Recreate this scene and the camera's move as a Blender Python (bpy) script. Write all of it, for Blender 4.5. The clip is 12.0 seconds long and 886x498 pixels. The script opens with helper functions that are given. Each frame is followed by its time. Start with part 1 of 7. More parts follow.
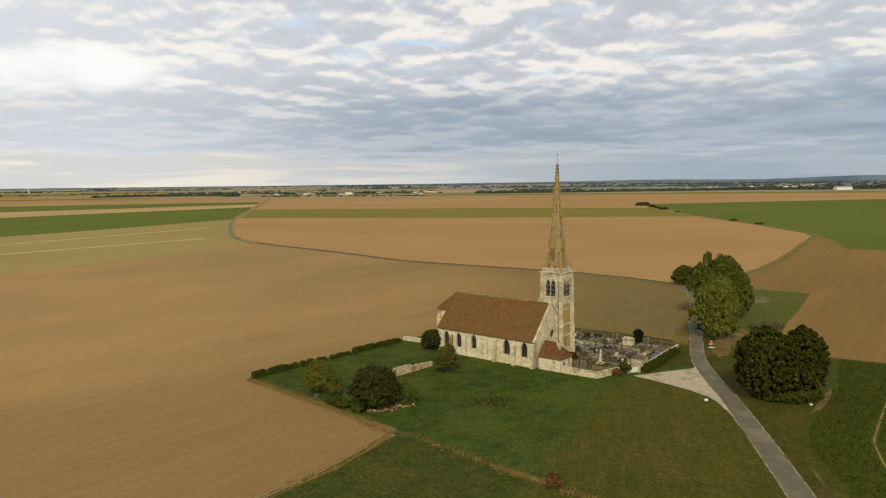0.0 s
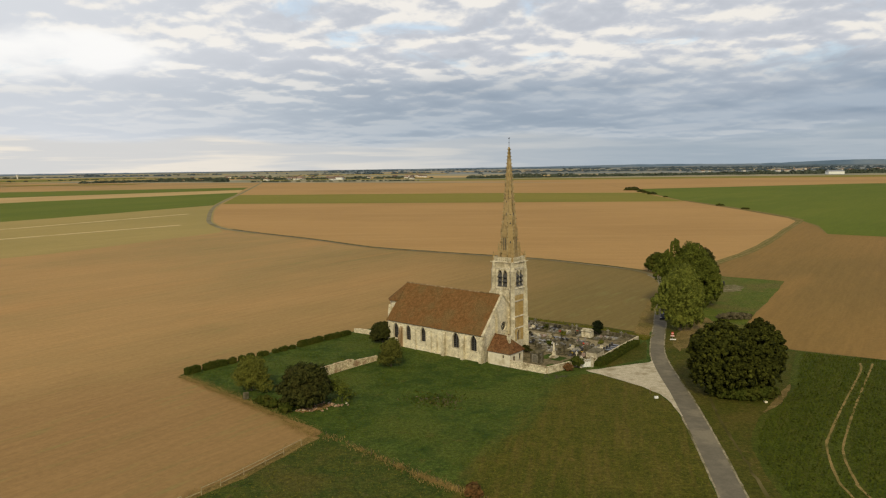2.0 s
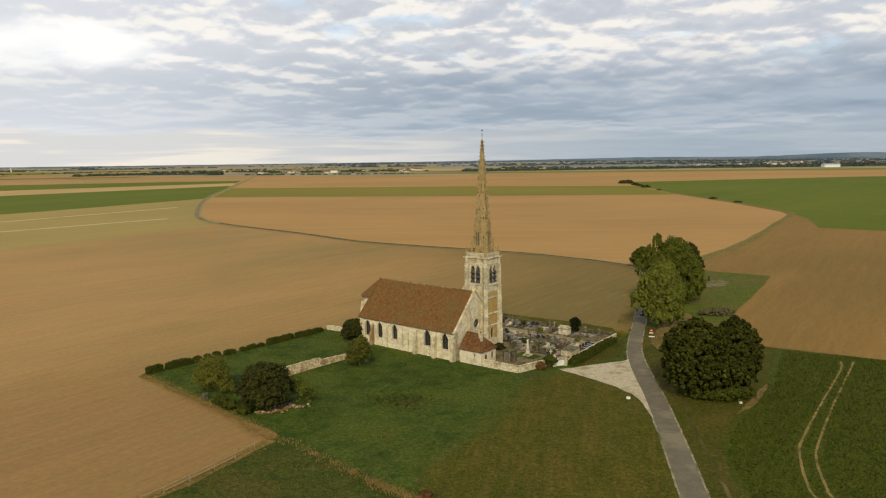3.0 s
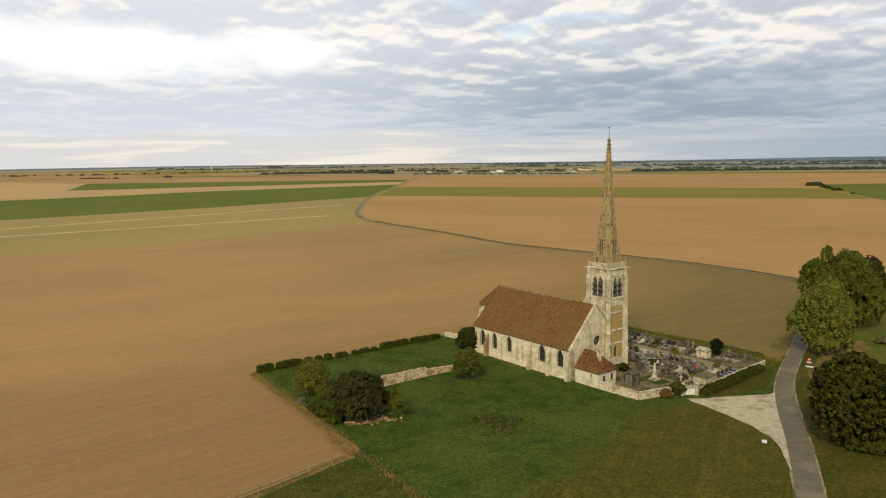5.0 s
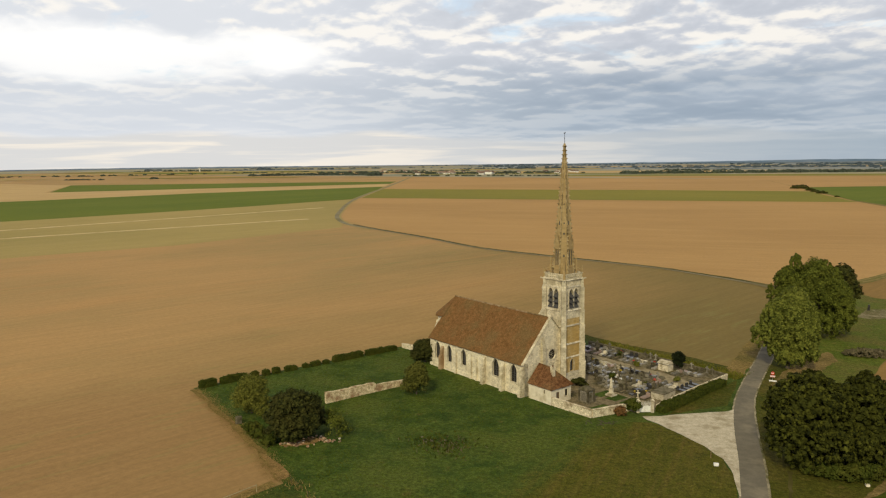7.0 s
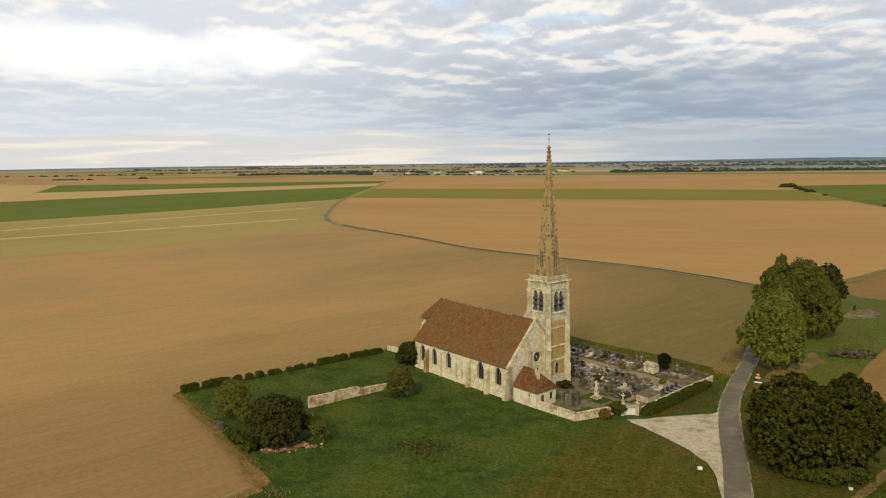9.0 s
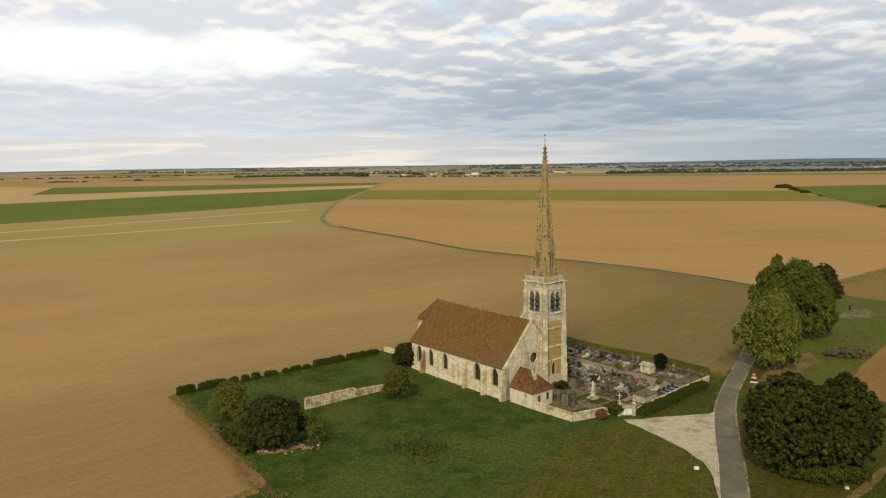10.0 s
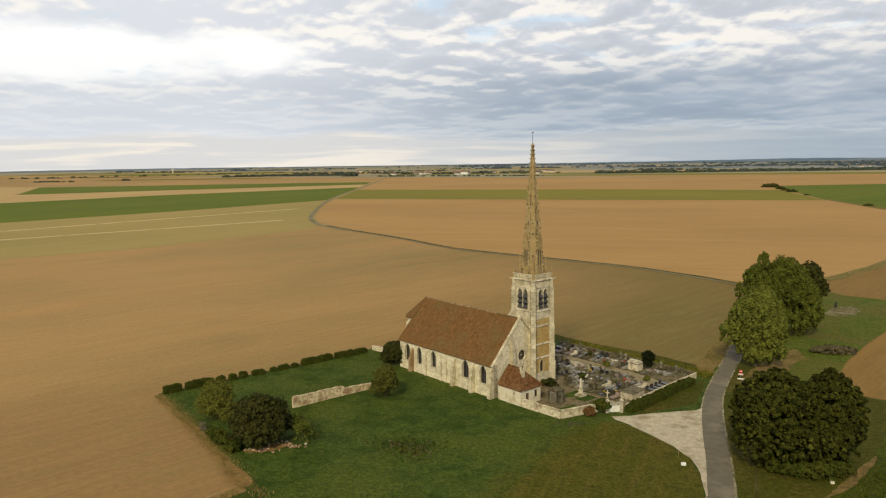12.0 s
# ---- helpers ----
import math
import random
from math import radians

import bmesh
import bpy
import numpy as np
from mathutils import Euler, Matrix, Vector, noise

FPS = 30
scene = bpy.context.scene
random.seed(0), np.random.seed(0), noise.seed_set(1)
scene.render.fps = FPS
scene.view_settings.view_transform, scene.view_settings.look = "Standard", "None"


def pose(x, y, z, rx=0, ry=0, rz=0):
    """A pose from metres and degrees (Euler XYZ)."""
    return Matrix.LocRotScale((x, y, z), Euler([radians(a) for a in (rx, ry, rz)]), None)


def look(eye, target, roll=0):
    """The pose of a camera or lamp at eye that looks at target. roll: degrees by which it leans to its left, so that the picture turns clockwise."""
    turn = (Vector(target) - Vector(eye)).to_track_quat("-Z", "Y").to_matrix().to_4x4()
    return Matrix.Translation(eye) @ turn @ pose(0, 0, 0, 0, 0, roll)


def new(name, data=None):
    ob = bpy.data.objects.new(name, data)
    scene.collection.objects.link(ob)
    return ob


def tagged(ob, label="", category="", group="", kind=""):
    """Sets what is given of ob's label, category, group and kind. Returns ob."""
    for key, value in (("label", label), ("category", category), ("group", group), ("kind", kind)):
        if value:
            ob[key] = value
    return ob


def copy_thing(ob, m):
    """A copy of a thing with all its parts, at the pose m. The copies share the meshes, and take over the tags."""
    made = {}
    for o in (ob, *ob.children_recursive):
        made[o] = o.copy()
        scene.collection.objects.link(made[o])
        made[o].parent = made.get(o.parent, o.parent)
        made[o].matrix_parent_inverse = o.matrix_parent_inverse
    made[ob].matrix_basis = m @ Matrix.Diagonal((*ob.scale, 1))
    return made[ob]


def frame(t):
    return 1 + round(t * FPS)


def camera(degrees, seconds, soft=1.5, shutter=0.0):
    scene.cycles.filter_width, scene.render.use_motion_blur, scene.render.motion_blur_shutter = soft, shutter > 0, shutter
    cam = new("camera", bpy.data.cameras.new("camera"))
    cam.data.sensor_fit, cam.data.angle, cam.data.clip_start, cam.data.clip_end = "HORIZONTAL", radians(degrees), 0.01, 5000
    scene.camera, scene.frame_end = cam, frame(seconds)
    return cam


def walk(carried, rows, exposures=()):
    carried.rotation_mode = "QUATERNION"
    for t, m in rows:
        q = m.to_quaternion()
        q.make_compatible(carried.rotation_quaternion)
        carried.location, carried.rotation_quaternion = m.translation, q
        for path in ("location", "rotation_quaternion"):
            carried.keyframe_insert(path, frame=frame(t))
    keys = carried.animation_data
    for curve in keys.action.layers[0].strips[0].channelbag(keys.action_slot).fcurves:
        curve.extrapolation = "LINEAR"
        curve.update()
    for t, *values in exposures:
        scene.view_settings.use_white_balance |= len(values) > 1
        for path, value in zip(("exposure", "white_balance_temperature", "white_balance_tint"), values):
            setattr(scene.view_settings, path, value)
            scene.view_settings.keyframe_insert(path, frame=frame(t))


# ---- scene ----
cam = camera(62.8, 12.0, soft=1.2)
PATH = [
    (0, (0.516, 0.08, 43.481), (0.256, 2.053, 43.285), -0.6),
    (0.5, (2.857, 2.542, 43.456), (2.6, 4.513, 43.239), -0.6),
    (1, (5.307, 5.02, 43.36), (5.053, 6.992, 43.144), -0.6),
    (1.5, (7.764, 7.466, 43.271), (7.514, 9.436, 43.033), -0.7),
    (2, (10.351, 9.839, 43.318), (10.104, 11.809, 43.081), -0.7),
    (2.5, (12.896, 12.371, 43.216), (12.653, 14.339, 42.959), -0.7),
    (3, (15.478, 14.96, 43.206), (15.238, 16.929, 42.95), -0.7),
    (3.5, (17.74, 17.391, 43.213), (17.503, 19.361, 42.957), -0.8),
    (3.6, (18.185, 17.911, 43.207), (17.918, 19.877, 42.953), -0.8),
    (3.7, (18.619, 18.469, 43.201), (18.266, 20.421, 42.948), -0.8),
    (3.8, (19.045, 19.061, 43.193), (18.607, 20.996, 42.941), -0.8),
    (3.9, (19.464, 19.683, 43.186), (18.949, 21.599, 42.934), -0.8),
    (4, (19.875, 20.332, 43.179), (19.297, 22.230, 42.927), -0.8),
    (4.1, (20.281, 21.005, 43.172), (19.656, 22.888, 42.919), -0.8),
    (4.2, (20.683, 21.697, 43.165), (20.027, 23.570, 42.913), -0.8),
    (4.3, (21.081, 22.406, 43.160), (20.406, 24.272, 42.907), -0.8),
    (4.5, (21.873, 23.856, 43.156), (21.183, 25.716, 42.904), -0.7),
    (4.7, (22.664, 25.330, 43.163), (21.973, 27.190, 42.910), -0.7),
    (4.9, (23.464, 26.792, 43.177), (22.776, 28.653, 42.925), -0.7),
    (5.3, (25.125, 29.582, 43.259), (24.442, 31.445, 43.007), -0.7),
    (5.5, (26.068, 30.847, 43.37), (25.385, 32.71, 43.119), -0.7),
    (6, (27.527, 33.164, 43.506), (26.851, 35.031, 43.259), -0.6),
    (6.5, (28.764, 34.929, 43.731), (28.092, 36.797, 43.483), -0.6),
    (7, (29.367, 35.821, 43.989), (28.703, 37.691, 43.741), -0.6),
    (9, (30.302, 37.269, 44.499), (29.661, 39.146, 44.248), -0.7),
    (9.5, (30.279, 37.244, 44.432), (29.643, 39.124, 44.184), -0.8),
    (10, (30.305, 37.279, 44.366), (29.673, 39.161, 44.119), -0.8),
    (10.5, (30.312, 37.268, 44.259), (29.685, 39.151, 44.011), -0.8),
    (11, (30.491, 37.294, 44.218), (29.867, 39.178, 43.97), -0.8),
    (11.5, (30.559, 37.467, 44.033), (29.939, 39.352, 43.786), -0.8),
    (12, (30.516, 37.496, 43.96), (29.912, 39.386, 43.712), -0.8),
]
walk(cam, [(t, look(eye, target, roll)) for t, eye, target, roll in PATH], [(0, -0.07), (1.5, -0.1), (2.5, -0.05), (3.5, 0.02), (5.5, 0.02), (12, 0.02)])

# ---- world, sun ----
SUN_AZ, SUN_EL = 180.0, 36.0      # compass-like: degrees clockwise from +y, degrees up
to_sun = Vector((math.sin(radians(SUN_AZ)) * math.cos(radians(SUN_EL)), math.cos(radians(SUN_AZ)) * math.cos(radians(SUN_EL)), math.sin(radians(SUN_EL))))
sun_data = bpy.data.lights.new("sun", "SUN")
sun_data.energy, sun_data.angle, sun_data.color = 2.4, radians(9), (1.0, 0.88, 0.54)
sun = new("sun", sun_data)
sun.matrix_world = look(to_sun * 200, (0, 0, 0))


class Nodes:
    """Short hand for a node tree."""

    def __init__(self, tree):
        self.tree = tree
        tree.nodes.clear()

    def add(self, kind, **sockets):
        n = self.tree.nodes.new(kind)
        return n

    def put(self, value, socket):
        if hasattr(value, "is_output"):
            self.tree.links.new(value, socket)
        else:
            socket.default_value = value

    def math(self, op, a, b=0.0, c=0.0, clamp=False):
        n = self.add("ShaderNodeMath")
        n.operation, n.use_clamp = op, clamp
        for v, s in zip((a, b, c), n.inputs):
            self.put(v, s)
        return n.outputs[0]

    def vmath(self, op, a, b=(0, 0, 0)):
        n = self.add("ShaderNodeVectorMath")
        n.operation = op
        self.put(a, n.inputs[0])
        self.put(b, n.inputs[3] if op == "SCALE" else n.inputs[1])
        return n.outputs["Value"] if op in ("DISTANCE", "DOT_PRODUCT", "LENGTH") else n.outputs[0]

    def noise(self, vector, scale, detail=3.0, rough=0.55, distort=0.0):
        n = self.add("ShaderNodeTexNoise")
        self.put(vector, n.inputs["Vector"])
        n.inputs["Scale"].default_value, n.inputs["Detail"].default_value = scale, detail
        n.inputs["Roughness"].default_value, n.inputs["Distortion"].default_value = rough, distort
        return n.outputs[0]

    def span(self, value, a, b, c=0.0, d=1.0, smooth=True):
        n = self.add("ShaderNodeMapRange")
        n.interpolation_type = "SMOOTHSTEP" if smooth else "LINEAR"
        for v, s in zip((value, a, b, c, d), n.inputs):
            self.put(v, s)
        return n.outputs[0]

    def mix(self, factor, a, b, how="MIX"):
        n = self.add("ShaderNodeMix")
        n.data_type, n.blend_type = "RGBA", how
        self.put(factor, n.inputs[0])
        for v, s in ((a, n.inputs[6]), (b, n.inputs[7])):
            self.put((*v, 1.0) if isinstance(v, tuple) and len(v) == 3 else v, s)
        return n.outputs[2]

    def mapped(self, vector, scale=(1, 1, 1), turn=0.0, shift=(0, 0, 0)):
        if turn:
            # first turned, so that the direction "turn" lies along x, then stretched
            r = self.add("ShaderNodeMapping")
            self.put(vector, r.inputs[0])
            r.inputs[2].default_value = (0, 0, radians(-turn))
            vector = r.outputs[0]
        n = self.add("ShaderNodeMapping")
        self.put(vector, n.inputs[0])
        n.inputs[1].default_value, n.inputs[3].default_value = shift, scale
        return n.outputs[0]


def build_sky():
    world = bpy.data.worlds.new("overcast_sky")
    world.use_nodes = True
    scene.world = world
    k = Nodes(world.node_tree)
    ray = k.add("ShaderNodeTexCoord").outputs["Generated"]
    split = k.add("ShaderNodeSeparateXYZ")
    k.put(ray, split.inputs[0])
    x, y, z = split.outputs
    # the deck is drawn out level: its puffs flatten towards the horizon
    deck = k.add("ShaderNodeCombineXYZ")
    k.put(x, deck.inputs[0])
    k.put(y, deck.inputs[1])
    k.put(k.math("LOGARITHM", k.math("ADD", k.math("MAXIMUM", z, 0.0), 0.05), math.e), deck.inputs[2])
    p = deck.outputs[0]
    sky = k.add("ShaderNodeTexSky")
    sky.sky_type, sky.sun_disc = "NISHITA", False
    sky.sun_elevation, sky.sun_rotation = radians(SUN_EL), radians(SUN_AZ)
    blue = k.mix(0.55, k.vmath("SCALE", sky.outputs[0], 0.13), (0.78, 0.88, 0.95))
    bank = k.noise(k.mapped(p, (1.6, 1.6, 1.5), 0, (3.1, 1.7, 0)), 1.0, 3.0, 0.5)
    wide, small = k.mapped(p, (5.2, 5.2, 2.9), 0, (0.4, 2.2, 0)), k.mapped(p, (19.0, 19.0, 10.5), 0, (1.3, 0.2, 0))
    roll = k.noise(wide, 1.0, 2.6, 0.45, 0.1)
    puff = k.noise(small, 1.0, 4.0, 0.5, 0.2)
    body = k.math("ADD", k.math("MULTIPLY", roll, 0.36), k.math("MULTIPLY", puff, 0.64))
    # relief: tops catch the light, undersides stay grey
    lift = k.math("SUBTRACT", roll, k.noise(k.vmath("ADD", wide, (0, 0, 0.28)), 1.0, 2.6, 0.45, 0.1))
    lift2 = k.math("SUBTRACT", puff, k.noise(k.vmath("ADD", small, (0, 0, 0.34)), 1.0, 4.0, 0.5, 0.2))
    relief = k.math("ADD", k.math("MULTIPLY", lift, 0.8), k.math("MULTIPLY", lift2, 0.62))
    light = k.span(k.math("ADD", k.math("MULTIPLY", k.math("SUBTRACT", body, 0.5), 0.7), relief), -0.04, 0.15)
    shade = k.span(k.math("ADD", k.math("SUBTRACT", body, 0.5), k.math("MULTIPLY", relief, 0.5)), 0.05, -0.16)
    burst = k.vmath("DISTANCE", k.vmath("MULTIPLY", ray, (2.4, 2.4, 21.0)), (-1.75, 1.64, 2.82))
    glow = k.span(k.math("SUBTRACT", burst, k.math("MULTIPLY", k.math("SUBTRACT", k.math("ADD", roll, k.math("MULTIPLY", puff, 0.4)), 0.7), 1.25)), 0.94, 0.50)
    high = k.span(k.math("ADD", z, k.math("MULTIPLY", k.math("SUBTRACT", bank, 0.5), 0.10)), 0.035, 0.135)
    grey = k.mix(high, (0.455, 0.520, 0.590), (0.640, 0.665, 0.715))
    dark = k.mix(high, (0.385, 0.450, 0.525), (0.530, 0.562, 0.620))
    grey = k.mix(k.math("MULTIPLY", shade, 0.75), grey, dark)
    grey = k.mix(k.span(x, -0.15, -0.62, 0.0, 0.85), grey, (0.76, 0.785, 0.825))
    cream = k.mix(k.span(x, -0.5, 0.5), (0.98, 0.94, 0.875), (0.96, 0.915, 0.84))
    cloud = k.mix(k.math("MULTIPLY", light, k.span(z, 0.05, 0.125, 0.22, 0.9)), grey, cream)
    cloud = k.mix(k.math("MULTIPLY", glow, 0.97), cloud, (1.03, 1.02, 1.0))
    gap = k.math("MULTIPLY", k.span(k.noise(k.mapped(p, (6.5, 6.5, 4.6), 0, (7, 3, 2)), 1.0, 5.0, 0.6, 0.4), 0.58, 0.74, 0.0, 0.8), k.span(z, 0.07, 0.13))
    colour = k.mix(gap, cloud, blue)
    # the heavy slate bank low in the sky and the pale strip under it
    edge = k.math("ADD", z, k.math("MULTIPLY", k.math("SUBTRACT", roll, 0.5), 0.055))
    low = k.math("MULTIPLY", k.span(edge, 0.034, 0.048), k.span(edge, 0.145, 0.085))
    side = k.span(k.math("ADD", x, k.math("MULTIPLY", k.math("SUBTRACT", bank, 0.5), 0.5)), -0.48, 0.02)
    torn = k.span(k.noise(k.mapped(p, (2.6, 2.6, 2.2), 0, (2, 9, 0)), 1.0, 4.0, 0.5, 0.2), 0.64, 0.40)
    heavy = k.math("MULTIPLY", k.math("MULTIPLY", low, k.math("ADD", k.math("MULTIPLY", side, 0.78), 0.18)), k.math("ADD", k.math("MULTIPLY", torn, 0.5), 0.5))
    slate = k.mix(k.span(k.math("ADD", k.math("ADD", k.math("MULTIPLY", roll, 0.55), k.math("MULTIPLY", bank, 0.3)), k.math("ADD", k.math("MULTIPLY", puff, 0.15), k.math("MULTIPLY", lift, 0.4))), 0.38, 0.62), (0.245, 0.320, 0.412), (0.390, 0.465, 0.552))
    colour = k.mix(k.math("MULTIPLY", heavy, 0.95), colour, slate)
    strip = k.span(edge, 0.040, 0.026)
    pale = k.mix(k.span(x, -0.50, 0.25), (0.71, 0.70, 0.68), (0.375, 0.445, 0.510))
    wisp = k.noise(k.mapped(ray, (4, 4, 62)), 1.0, 4.0, 0.55, 0.3)
    pale = k.mix(k.span(wisp, 0.46, 0.62, 0.0, 0.85), pale, k.mix(k.span(x, -0.50, 0.25), (0.96, 0.87, 0.74), (0.46, 0.515, 0.565)))
    colour = k.mix(k.math("MULTIPLY", strip, 0.88), colour, pale)
    zenith = k.span(z, 0.24, 0.8, 1.0, 0.45)
    back = k.add("ShaderNodeBackground")
    k.put(k.vmath("SCALE", colour, zenith), back.inputs[0])
    back.inputs[1].default_value = 1.0
    out = k.add("ShaderNodeOutputWorld")
    k.put(back.outputs[0], out.inputs[0])


build_sky()


# ---- materials ----
def surface(name, build, roughness=0.85, metal=0.0):
    """A principled material; build(k, position) gives colour and, if wanted, height in metres."""
    m = bpy.data.materials.new(name)
    m.use_nodes = True
    k = Nodes(m.node_tree)
    shader = k.add("ShaderNodeBsdfPrincipled")
    out = k.add("ShaderNodeOutputMaterial")
    k.put(shader.outputs[0], out.inputs[0])
    where = k.add("ShaderNodeNewGeometry").outputs["Position"]
    made = build(k, where)
    colour, height = made if isinstance(made, tuple) and not isinstance(made[0], float) else (made, None)
    k.put((*colour, 1.0) if isinstance(colour, tuple) else colour, shader.inputs["Base Color"])
    shader.inputs["Roughness"].default_value, shader.inputs["Metallic"].default_value = roughness, metal
    shader.inputs["Specular IOR Level"].default_value = 0.5 if roughness < 0.4 else 0.25 if roughness < 0.8 else 0.06
    if height is not None:
        bump = k.add("ShaderNodeBump")
        bump.inputs["Strength"].default_value = 1.0
        bump.inputs["Distance"].default_value = 1.0
        k.put(height, bump.inputs["Height"])
        k.put(bump.outputs[0], shader.inputs["Normal"])
    return m


def two_tone(c1, c2, scale, c3=None, scale3=1.0, grain=0.0, own=0.0, bump=0.0):
    """Colour between c1 and c2 by noise, stained with c3 in larger patches, varied by object."""
    def build(k, where):
        fine = k.noise(where, scale, 5.0, 0.6)
        colour = k.mix(k.span(fine, 0.33, 0.67), c1, c2)
        if c3:
            colour = k.mix(k.span(k.noise(where, scale3, 4.0, 0.6), 0.48, 0.66), colour, c3)
        if grain:
            speck = k.noise(where, scale * 6, 2.0, 0.5)
            colour = k.mix(1.0, colour, k.vmath("SCALE", (1, 1, 1), k.span(speck, 0.3, 0.7, 1 - grain, 1 + grain)), "MULTIPLY")
        if own:
            chance = k.add("ShaderNodeObjectInfo").outputs["Random"]
            colour = k.mix(1.0, colour, k.vmath("SCALE", (1, 1, 1), k.span(chance, 0, 1, 1 - own, 1 + own, False)), "MULTIPLY")
        return (colour, k.math("MULTIPLY", fine, bump)) if bump else (colour, None)
    return build


def field(c1, c2, c3, turn, streak=0.35, patch=0.012, olive_tone=None, weeds=0.0):
    """Tilled or mown land: long streaks along one direction, broad stains, fine clods."""
    def build(k, where):
        long = k.noise(k.mapped(where, (0.008, 0.050, 1), turn), 1.0, 3.0, 0.55)
        broad = k.noise(k.mapped(where, (0.5, 1.0, 1), turn), patch, 4.0, 0.6)
        clod = k.noise(where, 0.9, 4.0, 0.65)
        rows = k.noise(k.mapped(where, (0.022, 0.42, 1), turn), 1.0, 5.0, 0.65)
        colour = k.mix(k.span(broad, 0.36, 0.64), c1, c2)
        colour = k.mix(k.math("MULTIPLY", k.span(long, 0.50, 0.70), streak), colour, c3)
        if olive_tone:
            # the soil turns darker and more olive towards the lane
            split = k.add("ShaderNodeSeparateXYZ")
            k.put(where, split.inputs[0])
            east = k.math("ADD", split.outputs[0], k.math("MULTIPLY", k.math("SUBTRACT", broad, 0.5), 160.0))
            colour = k.mix(k.span(east, -115.0, 40.0, 0.0, 0.85), colour, olive_tone)
            # red trampled headland in the corner by the meadow
            away = k.vmath("DISTANCE", where, (-56.0, 112.0, 0.0))
            away = k.math("ADD", away, k.math("MULTIPLY", k.math("SUBTRACT", k.noise(where, 0.035, 5.0, 0.6), 0.5), 60.0))
            colour = k.mix(k.span(away, 62.0, 16.0, 0.0, 0.85), colour, (0.312, 0.186, 0.078))
        hair = k.noise(k.mapped(where, (0.12, 1.3, 1), turn), 1.0, 4.0, 0.7)
        weed = k.math("MULTIPLY", k.span(k.noise(k.mapped(where, (0.05, 0.30, 1), turn), 1.0, 4.0, 0.65), 0.54, 0.70), k.span(broad, 0.42, 0.60))
        colour = k.mix(k.math("MULTIPLY", weed, weeds), colour, (0.235, 0.215, 0.075))
        colour = k.mix(1.0, colour, k.vmath("SCALE", (1, 1, 1), k.span(hair, 0.3, 0.7, 0.94, 1.06)), "MULTIPLY")
        shade = k.math("MULTIPLY", k.span(clod, 0.3, 0.7, 0.93, 1.07), k.span(rows, 0.32, 0.68, 0.95, 1.05))
        return k.mix(1.0, colour, k.vmath("SCALE", (1, 1, 1), shade), "MULTIPLY"), k.math("MULTIPLY", clod, 0.12)
    return build


def meadow(c1, c2, c3, c4=None, stripes=None):
    """Rough grass: tufts, patches and dry spots; stripes: direction of mown or dried lines."""
    def build(k, where):
        broad = k.noise(where, 0.055, 5.0, 0.62)
        patch = k.noise(where, 0.30, 5.0, 0.65, 0.4)
        tuft = k.noise(where, 1.5, 4.0, 0.7)
        colour = k.mix(k.span(patch, 0.34, 0.66), c1, c2)
        colour = k.mix(k.span(broad, 0.46, 0.64), colour, c3)
        if c4:
            spot = k.noise(k.mapped(where, (1, 1, 1), 0, (31, 7, 0)), 0.42, 5.0, 0.7)
            colour = k.mix(k.span(spot, 0.56, 0.72, 0.0, 0.75), colour, c4)
        if stripes is not None:
            line = k.noise(k.mapped(where, (0.05, 0.55, 1), stripes), 1.0, 4.0, 0.65)
            colour = k.mix(k.span(line, 0.44, 0.68, 0.0, 0.5), colour, c4 or c3)
        blade = k.noise(where, 5.0, 3.0, 0.7)
        shade = k.math("MULTIPLY", k.span(tuft, 0.25, 0.75, 0.62, 1.38), k.span(blade, 0.3, 0.7, 0.72, 1.28))
        return k.mix(1.0, colour, k.vmath("SCALE", (1, 1, 1), shade), "MULTIPLY"), k.math("MULTIPLY", tuft, 0.25)
    return build


def drying(green, dry):
    """Grass that turns from lush to mown and dry across a ragged line of the plan."""
    def build(k, where):
        a, lump = green(k, where)
        b, rest = dry(k, where)
        far = k.vmath("DOT_PRODUCT", k.vmath("SUBTRACT", where, (-0.6, 101.0, 0.0)), (0.955, -0.298, 0.0))
        rag = k.math("ADD", k.math("MULTIPLY", k.math("SUBTRACT", k.noise(where, 0.07, 4.0, 0.6), 0.5), 14.0), k.math("MULTIPLY", k.math("SUBTRACT", k.noise(k.mapped(where, (0.05, 0.55, 1), 74), 1.0, 3.0, 0.6), 0.5), 7.0))
        return k.mix(k.span(k.math("ADD", far, rag), -3.0, 4.5), a, b), lump
    return build


